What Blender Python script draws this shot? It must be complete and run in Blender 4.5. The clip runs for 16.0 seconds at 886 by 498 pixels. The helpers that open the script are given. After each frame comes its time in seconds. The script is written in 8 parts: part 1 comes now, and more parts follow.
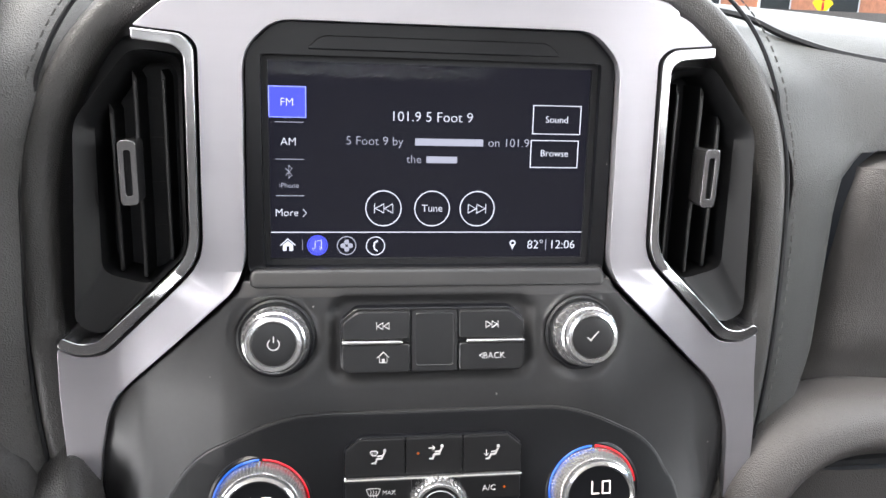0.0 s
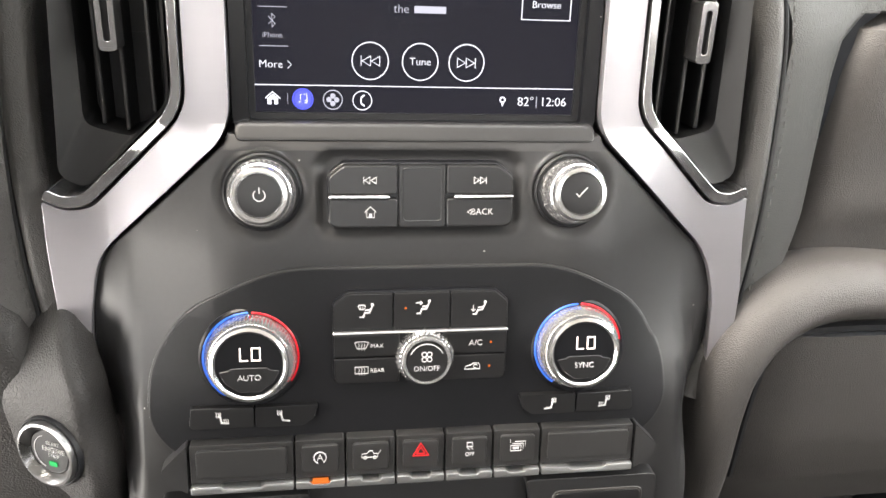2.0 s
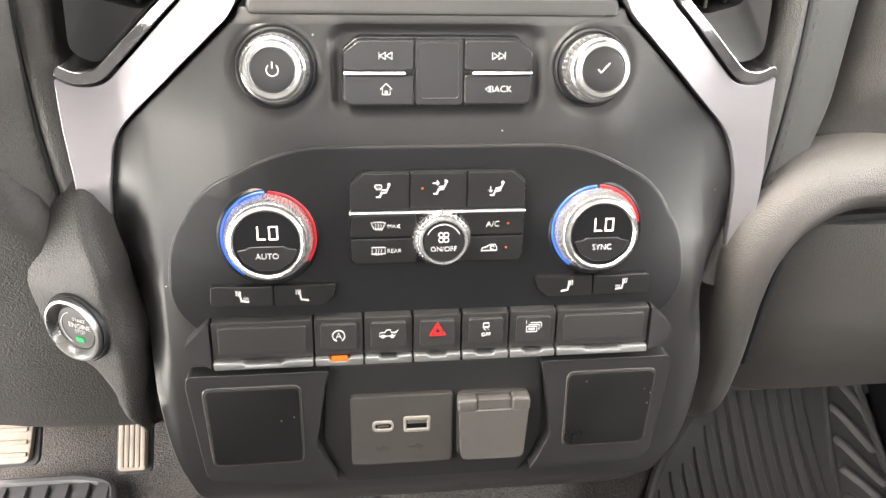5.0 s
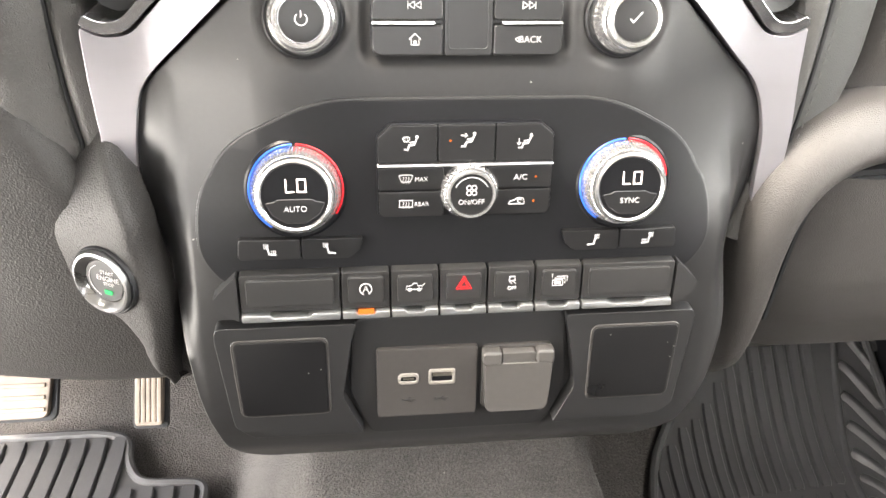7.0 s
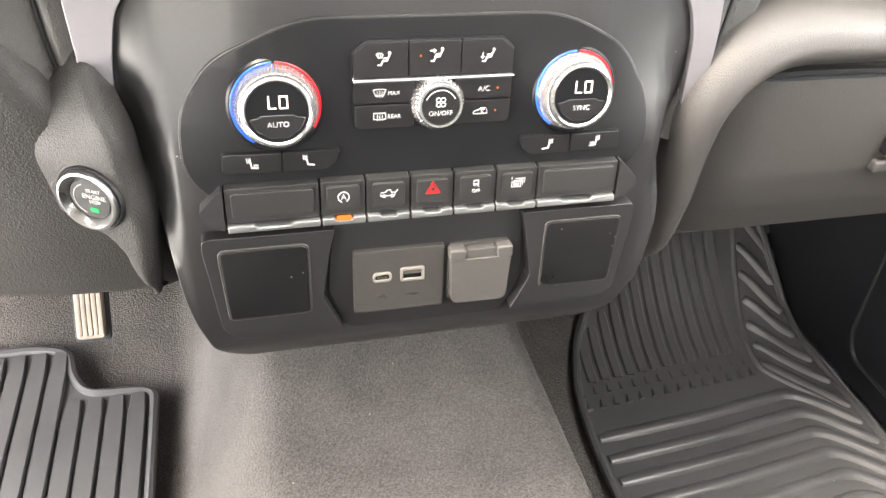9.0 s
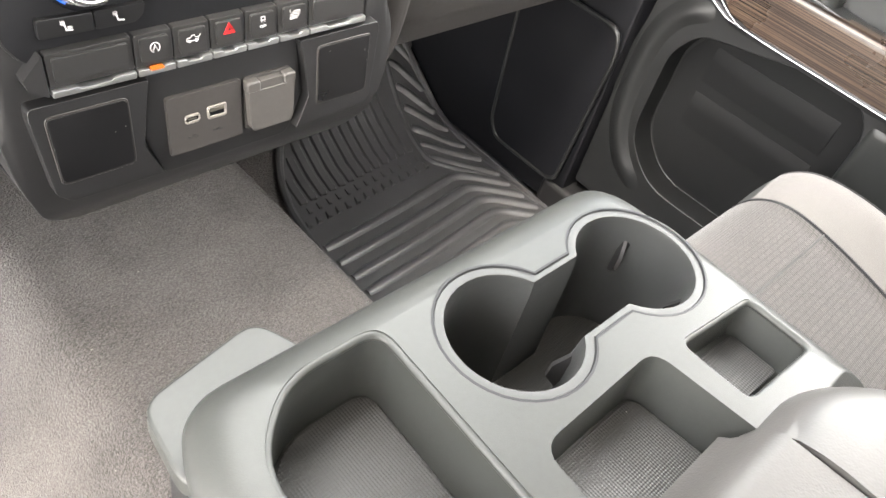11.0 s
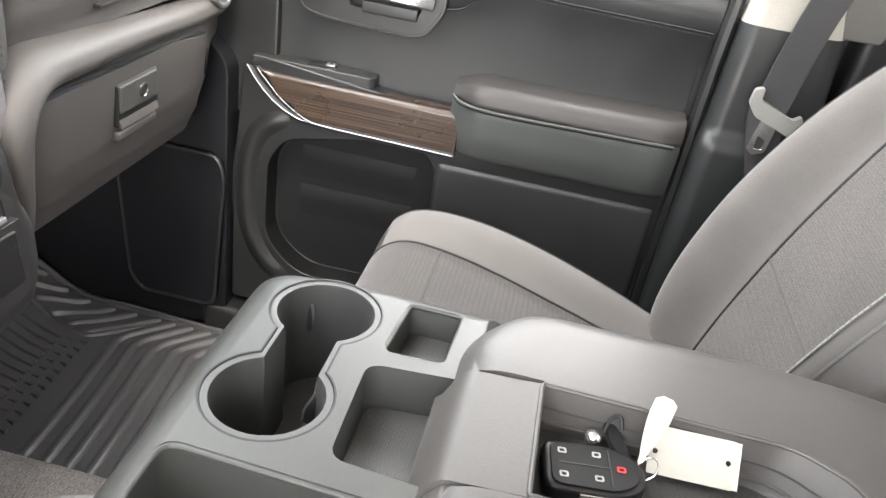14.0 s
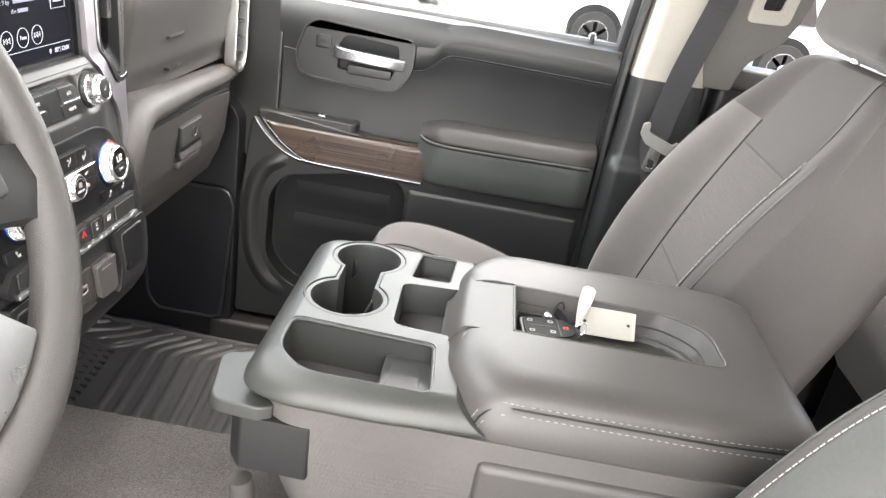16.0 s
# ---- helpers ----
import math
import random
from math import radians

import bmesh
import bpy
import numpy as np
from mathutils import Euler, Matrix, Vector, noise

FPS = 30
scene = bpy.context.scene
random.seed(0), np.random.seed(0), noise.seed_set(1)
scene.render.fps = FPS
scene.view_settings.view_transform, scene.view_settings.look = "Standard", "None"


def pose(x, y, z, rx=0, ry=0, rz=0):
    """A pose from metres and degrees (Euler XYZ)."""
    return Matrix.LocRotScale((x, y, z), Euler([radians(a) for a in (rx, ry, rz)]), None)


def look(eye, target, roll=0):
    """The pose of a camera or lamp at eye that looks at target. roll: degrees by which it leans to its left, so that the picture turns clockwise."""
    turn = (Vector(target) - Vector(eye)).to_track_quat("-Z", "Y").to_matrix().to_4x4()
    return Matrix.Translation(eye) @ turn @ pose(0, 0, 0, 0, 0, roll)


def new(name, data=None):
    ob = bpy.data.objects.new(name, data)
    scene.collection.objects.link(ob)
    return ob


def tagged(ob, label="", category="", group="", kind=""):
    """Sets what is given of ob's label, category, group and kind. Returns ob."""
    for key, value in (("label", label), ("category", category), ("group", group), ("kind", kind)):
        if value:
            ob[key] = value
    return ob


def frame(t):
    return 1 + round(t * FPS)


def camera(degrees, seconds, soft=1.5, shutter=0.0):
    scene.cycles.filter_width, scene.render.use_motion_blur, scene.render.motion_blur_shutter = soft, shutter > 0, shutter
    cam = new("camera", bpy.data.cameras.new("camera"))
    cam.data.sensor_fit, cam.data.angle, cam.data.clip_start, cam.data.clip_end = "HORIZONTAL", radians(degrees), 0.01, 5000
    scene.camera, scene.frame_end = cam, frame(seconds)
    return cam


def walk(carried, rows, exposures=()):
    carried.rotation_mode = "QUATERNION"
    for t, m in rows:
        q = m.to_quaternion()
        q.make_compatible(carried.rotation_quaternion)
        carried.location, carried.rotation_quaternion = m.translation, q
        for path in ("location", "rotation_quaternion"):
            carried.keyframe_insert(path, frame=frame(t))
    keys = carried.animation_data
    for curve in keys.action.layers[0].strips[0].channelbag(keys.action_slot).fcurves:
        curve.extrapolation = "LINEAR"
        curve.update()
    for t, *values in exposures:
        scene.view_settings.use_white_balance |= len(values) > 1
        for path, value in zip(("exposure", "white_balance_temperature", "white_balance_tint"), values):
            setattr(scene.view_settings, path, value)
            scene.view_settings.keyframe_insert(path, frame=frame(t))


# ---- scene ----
cam = camera(60.1, 16.0)
PATH = [
    (0, (-0.052, 0.173, 0.866), (0.237, 2.088, 0.369), 1.91),
    (0.5, (-0.051, 0.167, 0.856), (0.233, 2.073, 0.320), 2.08),
    (1, (-0.047, 0.166, 0.845), (0.242, 2.054, 0.252), 2.32),
    (1.5, (-0.047, 0.166, 0.840), (0.243, 2.033, 0.183), 2.38),
    (2, (-0.047, 0.167, 0.837), (0.247, 2.013, 0.125), 2.35),
    (2.5, (-0.045, 0.167, 0.833), (0.241, 1.997, 0.077), 2.31),
    (3, (-0.045, 0.166, 0.833), (0.238, 1.978, 0.036), 2.41),
    (3.5, (-0.039, 0.160, 0.833), (0.233, 1.960, 0.007), 2.25),
    (4, (-0.038, 0.165, 0.825), (0.219, 1.949, -0.042), 2.14),
    (6.5, (-0.058, 0.162, 0.820), (0.167, 1.883, -0.174), 1.88),
    (7, (-0.058, 0.164, 0.818), (0.168, 1.870, -0.201), 1.95),
    (7.5, (-0.058, 0.164, 0.818), (0.175, 1.851, -0.230), 2.14),
    (8, (-0.058, 0.160, 0.819), (0.189, 1.824, -0.263), 2.42),
    (8.2, (-0.061, 0.158, 0.821), (0.200, 1.807, -0.281), 2.63),
    (10.5, (-0.222, 0.108, 0.873), (0.8, 1.095, -0.534), 14.8),
    (11, (-0.26, 0.109, 0.872), (0.933, 0.935, -0.505), 17.2),
    (11.5, (-0.291, 0.106, 0.904), (1.078, 0.793, -0.382), 18.8),
    (12, (-0.293, 0.085, 0.942), (1.244, 0.652, -0.205), 19.5),
    (12.5, (-0.302, 0.083, 0.959), (1.328, 0.536, -0.107), 17.7),
    (13, (-0.345, 0.075, 0.951), (1.341, 0.432, -0.063), 14.9),
    (13.5, (-0.361, 0.056, 0.948), (1.354, 0.335, -0.044), 11.3),
    (14, (-0.38, 0.085, 0.924), (1.35, 0.271, -0.061), 9.9),
    (14.5, (-0.421, 0.098, 0.921), (1.344, 0.179, -0.017), 9.7),
    (15, (-0.488, 0.1, 0.925), (1.312, 0.027, 0.056), 10.3),
    (15.5, (-0.626, 0.137, 0.94), (1.195, -0.038, 0.133), 12.0),
    (16, (-0.718, 0.115, 0.961), (1.114, 0.155, 0.161), 9.8),
]
EXPOSURES = [(0.0, 1.8, 6350, 12), (1.0, 1.9, 6400, 12), (2.0, 2.3, 6900, 11), (4.0, 2.65, 7000, 11), (8.2, 3.12, 7000, 11), (10.5, 2.98, 6900, 11), (12.5, 2.62, 6700, 11), (14.5, 2.25, 6700, 12), (16.0, 2.1, 6700, 12)]
walk(cam, [(t, look(eye, target, roll)) for t, eye, target, roll in PATH], EXPOSURES)

# ---- world and light ----
SUN_ELEVATION, SUN_ROTATION = 58.0, 250.0
world = bpy.data.worlds.new("sky")
scene.world = world
world.use_nodes = True
sky_nodes, sky_links = world.node_tree.nodes, world.node_tree.links
sky = sky_nodes.new("ShaderNodeTexSky")
sky.sky_type, sky.sun_disc = "NISHITA", False
sky.sun_elevation, sky.sun_rotation = radians(SUN_ELEVATION), radians(SUN_ROTATION)
sky.air_density, sky.dust_density, sky.ozone_density = 1.0, 4.0, 1.0
sky_links.new(sky.outputs["Color"], sky_nodes["Background"].inputs["Color"])
sky_nodes["Background"].inputs["Strength"].default_value = 0.15
sun_data = bpy.data.lights.new("sun", "SUN")
sun_data.energy, sun_data.angle, sun_data.color = 1.5, radians(20), (1.0, 0.95, 0.88)
sun = new("sun", sun_data)
to_sun = Vector((math.sin(radians(SUN_ROTATION)) * math.cos(radians(SUN_ELEVATION)), math.cos(radians(SUN_ROTATION)) * math.cos(radians(SUN_ELEVATION)), math.sin(radians(SUN_ELEVATION))))
sun.matrix_basis = look(to_sun * 30, (0, 0, 0))


def window_light(name, at, target, wide, high, watts):
    """Daylight that comes in at an opening of the cab."""
    data = bpy.data.lights.new(name, "AREA")
    data.shape, data.size, data.size_y, data.energy, data.color = "RECTANGLE", wide, high, watts, (1.0, 0.985, 0.96)
    ob = new(name, data)
    ob.matrix_basis = look(at, target)
    return ob


window_light("windscreen_daylight", (0.0, 0.66, 1.13), (0.0, 0.35, 0.55), 1.15, 0.50, 5.2)
window_light("driver_door_daylight", (-1.18, 0.04, 0.68), (0.1, 0.10, 0.48), 1.3, 1.1, 13.5)
window_light("passenger_window_daylight", (0.81, 0.20, 0.98), (0.05, 0.48, 0.16), 0.75, 0.32, 3.3)
window_light("rear_window_daylight", (0.0, -1.15, 1.10), (0.0, 0.2, 0.7), 1.1, 0.28, 1.2)
window_light("rear_side_daylight", (0.79, -0.68, 0.98), (0.15, -0.72, 0.40), 0.62, 0.30, 2.0)
window_light("rear_driver_side_daylight", (-0.79, -0.62, 0.98), (0.0, -0.25, 0.55), 0.62, 0.30, 3.4)


# ---- materials ----
def mat(name, base, rough=0.5, metal=0.0, vary=0.12, scale=9.0, grain=0.0, grain_scale=900.0, kind="noise", coat=0.0, spec=0.5, stretch=(1, 1, 1), bump_far=0.0006, sheen=0.0, speck=0.45, speck_scale=34):
    """A surface with large and small variation of tone, varying gloss and a fine relief."""
    m = bpy.data.materials.new(name)
    m.use_nodes = True
    n, l = m.node_tree.nodes, m.node_tree.links
    p = n["Principled BSDF"]
    co = n.new("ShaderNodeTexCoord")
    mp = n.new("ShaderNodeMapping")
    mp.inputs["Scale"].default_value = stretch
    l.new(co.outputs["Object"], mp.inputs["Vector"])
    big = n.new("ShaderNodeTexNoise")
    big.inputs["Scale"].default_value, big.inputs["Detail"].default_value = scale, 5
    l.new(mp.outputs["Vector"], big.inputs["Vector"])
    fine = n.new("ShaderNodeTexNoise")
    fine.inputs["Scale"].default_value, fine.inputs["Detail"].default_value = scale * speck_scale, 3
    l.new(mp.outputs["Vector"], fine.inputs["Vector"])
    mix = n.new("ShaderNodeMath")
    mix.operation = "MULTIPLY_ADD"
    l.new(fine.outputs["Fac"], mix.inputs[0])
    mix.inputs[1].default_value = speck
    l.new(big.outputs["Fac"], mix.inputs[2])
    ramp = n.new("ShaderNodeMapRange")
    ramp.inputs["From Min"].default_value, ramp.inputs["From Max"].default_value = 0.35 + speck * 0.3, 0.65 + speck * 0.7
    ramp.inputs["To Min"].default_value, ramp.inputs["To Max"].default_value = 1 - vary, 1 + vary
    l.new(mix.outputs[0], ramp.inputs["Value"])
    tone = n.new("ShaderNodeVectorMath")
    tone.operation = "SCALE"
    tone.inputs[0].default_value = base
    l.new(ramp.outputs["Result"], tone.inputs["Scale"])
    l.new(tone.outputs["Vector"], p.inputs["Base Color"])
    gloss = n.new("ShaderNodeMapRange")
    gloss.inputs["From Min"].default_value, gloss.inputs["From Max"].default_value = 0.3, 0.75
    gloss.inputs["To Min"].default_value, gloss.inputs["To Max"].default_value = max(rough - 0.06, 0.02), min(rough + 0.06, 1)
    l.new(big.outputs["Fac"], gloss.inputs["Value"])
    l.new(gloss.outputs["Result"], p.inputs["Roughness"])
    p.inputs["Metallic"].default_value = metal
    p.inputs["Specular IOR Level"].default_value = spec
    p.inputs["Coat Weight"].default_value = coat
    p.inputs["Coat Roughness"].default_value = 0.08
    p.inputs["Sheen Weight"].default_value = sheen
    p.inputs["Sheen Roughness"].default_value = 0.5
    if grain:
        bump = n.new("ShaderNodeBump")
        bump.inputs["Strength"].default_value, bump.inputs["Distance"].default_value = grain, bump_far
        if kind == "leather":
            tex = n.new("ShaderNodeTexVoronoi")
            tex.feature = "SMOOTH_F1"
            tex.inputs["Scale"].default_value = grain_scale
            out = tex.outputs["Distance"]
        elif kind == "weave":
            a, b = n.new("ShaderNodeTexWave"), n.new("ShaderNodeTexWave")
            a.bands_direction, b.bands_direction = "X", "Y"
            for w in (a, b):
                w.inputs["Scale"].default_value, w.inputs["Distortion"].default_value = grain_scale, 0.6
                l.new(mp.outputs["Vector"], w.inputs["Vector"])
            add = n.new("ShaderNodeMath")
            add.operation = "ADD"
            l.new(a.outputs["Fac"], add.inputs[0])
            l.new(b.outputs["Fac"], add.inputs[1])
            tex, out = None, add.outputs[0]
        else:
            tex = n.new("ShaderNodeTexNoise")
            tex.inputs["Scale"].default_value, tex.inputs["Detail"].default_value = grain_scale, 4
            out = tex.outputs["Fac"]
        if tex:
            l.new(mp.outputs["Vector"], tex.inputs["Vector"])
        l.new(out, bump.inputs["Height"])
        l.new(bump.outputs["Normal"], p.inputs["Normal"])
    return m


def glow(name, colour, strength):
    m = bpy.data.materials.new(name)
    m.use_nodes = True
    p = m.node_tree.nodes["Principled BSDF"]
    p.inputs["Base Color"].default_value = (0.004, 0.004, 0.004, 1)
    p.inputs["Emission Color"].default_value = (*colour, 1)
    p.inputs["Emission Strength"].default_value = strength
    p.inputs["Roughness"].default_value = 0.6
    p.inputs["Specular IOR Level"].default_value = 0.03
    return m


def wood(name):
    """Dark open-pore veneer with long grain along y."""
    m = mat(name, (0.085, 0.05, 0.03), 0.30, vary=0.3, scale=6, stretch=(1, 1, 1))
    n, l = m.node_tree.nodes, m.node_tree.links
    co = n.new("ShaderNodeTexCoord")
    mp = n.new("ShaderNodeMapping")
    mp.inputs["Scale"].default_value = (0, 0.005, 1)
    l.new(co.outputs["Object"], mp.inputs["Vector"])
    tex = n.new("ShaderNodeTexNoise")
    tex.inputs["Scale"].default_value, tex.inputs["Detail"].default_value, tex.inputs["Distortion"].default_value = 620, 3, 0.0
    l.new(mp.outputs["Vector"], tex.inputs["Vector"])
    ramp = n.new("ShaderNodeValToRGB")
    ramp.color_ramp.elements[0].position, ramp.color_ramp.elements[0].color = 0.40, (0.009, 0.0055, 0.004, 1)
    ramp.color_ramp.elements[1].position, ramp.color_ramp.elements[1].color = 0.62, (0.080, 0.053, 0.037, 1)
    l.new(tex.outputs["Fac"], ramp.inputs["Fac"])
    p = n["Principled BSDF"]
    l.new(ramp.outputs["Color"], p.inputs["Base Color"])
    bump = n.new("ShaderNodeBump")
    bump.inputs["Strength"].default_value, bump.inputs["Distance"].default_value = 0.3, 0.0003
    l.new(tex.outputs["Fac"], bump.inputs["Height"])
    l.new(bump.outputs["Normal"], p.inputs["Normal"])
    return m


def pane(name, tint=(1, 1, 1), gloss=0.07):
    m = bpy.data.materials.new(name)
    m.use_nodes = True
    n, l = m.node_tree.nodes, m.node_tree.links
    clear, shine, mix = n.new("ShaderNodeBsdfTransparent"), n.new("ShaderNodeBsdfGlossy"), n.new("ShaderNodeMixShader")
    clear.inputs["Color"].default_value = (*tint, 1)
    shine.inputs["Roughness"].default_value = 0.02
    mix.inputs["Fac"].default_value = gloss
    l.new(clear.outputs[0], mix.inputs[1])
    l.new(shine.outputs[0], mix.inputs[2])
    l.new(mix.outputs[0], n["Material Output"].inputs["Surface"])
    return m


PLASTIC = mat("matte_black_plastic", (0.0158, 0.0157, 0.0162), 0.42, spec=0.52, vary=0.18, grain=0.18, grain_scale=1600, bump_far=0.0003)
DOOR_PLASTIC = mat("black_door_plastic", (0.0115, 0.0122, 0.0126), 0.38, spec=0.55, grain=0.3, grain_scale=1300, bump_far=0.0003)
POCKET = mat("dull_black_pocket_plastic", (0.0075, 0.0080, 0.0085), 0.6, spec=0.25, grain=0.3, grain_scale=1200, bump_far=0.0003)
DOOR_SWITCH = mat("grey_switch_pod_plastic", (0.024, 0.0255, 0.025), 0.40, spec=0.5, grain=0.3, grain_scale=1300, bump_far=0.0003)
DOOR_LEATHER = mat("black_door_leatherette", (0.0175, 0.0190, 0.0195), 0.40, spec=0.5, kind="leather", grain=0.35, grain_scale=850, bump_far=0.0004)
PLASTIC_DARK = mat("dark_plastic", (0.012, 0.0125, 0.014), 0.5, spec=0.3, grain=0.3, grain_scale=1300, bump_far=0.0003)
GRAINED = mat("grained_black_plastic", (0.050, 0.0468, 0.045), 0.50, spec=0.42, kind="leather", grain=0.65, grain_scale=1450, bump_far=0.0006)
KNEE_SKIN = mat("grained_knee_panel", (0.024, 0.0228, 0.022), 0.52, spec=0.32, kind="leather", grain=0.7, grain_scale=1050, bump_far=0.0006)
DARK_METAL = mat("dark_brushed_trim", (0.055, 0.055, 0.058), 0.38, 0.7, vary=0.1)
RING_GREY = mat("brushed_grey_ring", (0.24, 0.24, 0.24), 0.30, 0.92, vary=0.05)
PAD_LEATHER = mat("dark_dash_pad_leatherette", (0.040, 0.0405, 0.0393), 0.52, spec=0.42, kind="leather", grain=0.65, grain_scale=1450, bump_far=0.0005)
POLISHED = mat("polished_trim_strip", (0.50, 0.50, 0.51), 0.17, 0.96, vary=0.05)
LEATHER = mat("black_stitched_leatherette", (0.054, 0.0525, 0.0505), 0.46, spec=0.5, kind="leather", grain=0.65, grain_scale=1450, bump_far=0.0005)
PANEL_SATIN = mat("satin_black_climate_panel", (0.0055, 0.0057, 0.0068), 0.50, spec=0.26, vary=0.2)
GLOSS_BLACK = mat("satin_black_panel", (0.0036, 0.0038, 0.0050), 0.34, spec=0.36, vary=0.2)
KEYCAP = mat("button_black", (0.0085, 0.0085, 0.0090), 0.34, spec=0.5, grain=0.15, grain_scale=2000, bump_far=0.0002)
FASCIA = mat("black_fascia_plastic", (0.0130, 0.0130, 0.0136), 0.42, spec=0.5, grain=0.25, grain_scale=1600, bump_far=0.0003)
KEYCAP_GREY = mat("switch_grey_plastic", (0.021, 0.0208, 0.0208), 0.36, spec=0.55, grain=0.25, grain_scale=1700, bump_far=0.0002)
SILVER = mat("brushed_satin_aluminium", (0.42, 0.41, 0.435), 0.42, 0.85, vary=0.025, scale=40, stretch=(0.08, 1, 5), grain=0.04, grain_scale=500, bump_far=0.0002)
SATIN = mat("satin_chrome", (0.55, 0.56, 0.56), 0.32, 0.92, vary=0.05)
KNURL = mat("knurled_chrome", (0.64, 0.64, 0.64), 0.27, 0.92, vary=0.04)
CHROME = mat("bright_chrome", (0.82, 0.82, 0.82), 0.17, 0.94, vary=0.04)
CONSOLE = mat("grey_console_plastic", (0.036, 0.0382, 0.0357), 0.40, spec=0.42, grain=0.3, grain_scale=1500, bump_far=0.0003)
CONSOLE_DARK = mat("console_liner", (0.040, 0.040, 0.0385), 0.5, kind="weave", grain=0.4, grain_scale=180, bump_far=0.0005)
VINYL = mat("grey_vinyl", (0.051, 0.0488, 0.0464), 0.44, spec=0.45, kind="leather", grain=0.25, grain_scale=850, bump_far=0.0003)
CARPET = mat("charcoal_carpet", (0.086, 0.080, 0.0765), 0.95, vary=0.55, scale=7, speck=1.0, speck_scale=60, grain=1.0, grain_scale=420, bump_far=0.006, spec=0.1, sheen=0.12)
RUBBER = mat("black_rubber", (0.064, 0.064, 0.066), 0.40, spec=0.7, grain=0.3, grain_scale=900, bump_far=0.0004)
RUBBER_WORN = mat("worn_pedal_rubber", (0.23, 0.19, 0.155), 0.6, vary=0.3, scale=30, grain=0.4, grain_scale=500)
CLOTH = mat("grey_seat_cloth", (0.110, 0.104, 0.0995), 0.9, vary=0.16, scale=18, speck=1.4, speck_scale=50, grain=0.6, grain_scale=1100, bump_far=0.0008, spec=0.2, sheen=0.25)
CLOTH_LIGHT = mat("light_grey_seat_cloth", (0.128, 0.121, 0.115), 0.9, vary=0.10, scale=18, speck=1.2, speck_scale=60, grain=0.6, grain_scale=1500, bump_far=0.0006, spec=0.2, sheen=0.25)
CLOTH_UPPER = mat("brown_grey_seat_cloth", (0.055, 0.0515, 0.049), 0.9, vary=0.16, scale=18, speck=1.4, speck_scale=50, grain=0.6, grain_scale=1100, bump_far=0.0008, spec=0.2, sheen=0.25)
SEAT_SIDE = mat("brown_grey_seat_side", (0.062, 0.058, 0.0555), 0.62, spec=0.3, kind="leather", grain=0.3, grain_scale=900, bump_far=0.0004)
SEAT_VINYL = mat("green_grey_seat_vinyl", (0.062, 0.0645, 0.0605), 0.52, spec=0.38, kind="leather", grain=0.3, grain_scale=700, bump_far=0.0004)
# Armrest side: the door light on it is put into a paler colour.
ARM_SIDE = mat("door_lit_armrest_vinyl", (0.060, 0.0645, 0.0615), 0.42, spec=0.45, kind="leather", grain=0.3, grain_scale=850, bump_far=0.0004)
RIBBED = mat("ribbed_seat_cloth", (0.070, 0.0655, 0.0625), 0.9, vary=0.22, scale=18, speck=1.6, speck_scale=30, kind="weave", grain=0.25, grain_scale=120, bump_far=0.0009, spec=0.2, sheen=0.25)


def woven_dashes(m):
    """Gives a cloth short staggered dashes, darker and a little sunken between."""
    n, l = m.node_tree.nodes, m.node_tree.links
    co, cut, sub, lay_flat = n.new("ShaderNodeTexCoord"), n.new("ShaderNodeSeparateXYZ"), n.new("ShaderNodeMath"), n.new("ShaderNodeCombineXYZ")
    sub.operation = "SUBTRACT"
    l.new(co.outputs["Object"], cut.inputs[0])
    l.new(cut.outputs["Z"], sub.inputs[0])
    l.new(cut.outputs["Y"], sub.inputs[1])
    l.new(cut.outputs["X"], lay_flat.inputs["X"])
    l.new(sub.outputs[0], lay_flat.inputs["Y"])
    brick = n.new("ShaderNodeTexBrick")
    brick.inputs["Scale"].default_value = 1.0
    brick.inputs["Brick Width"].default_value, brick.inputs["Row Height"].default_value = 0.013, 0.0048
    brick.inputs["Mortar Size"].default_value, brick.inputs["Mortar Smooth"].default_value = 0.0010, 0.6
    brick.inputs["Color1"].default_value, brick.inputs["Color2"].default_value, brick.inputs["Mortar"].default_value = (1.05, 1.04, 1.03, 1), (0.95, 0.95, 0.95, 1), (0.78, 0.78, 0.78, 1)
    l.new(lay_flat.outputs[0], brick.inputs["Vector"])
    p = n["Principled BSDF"]
    tone = p.inputs["Base Color"].links[0].from_socket
    mul = n.new("ShaderNodeVectorMath")
    mul.operation = "MULTIPLY"
    l.new(tone, mul.inputs[0])
    l.new(brick.outputs["Color"], mul.inputs[1])
    l.new(mul.outputs["Vector"], p.inputs["Base Color"])



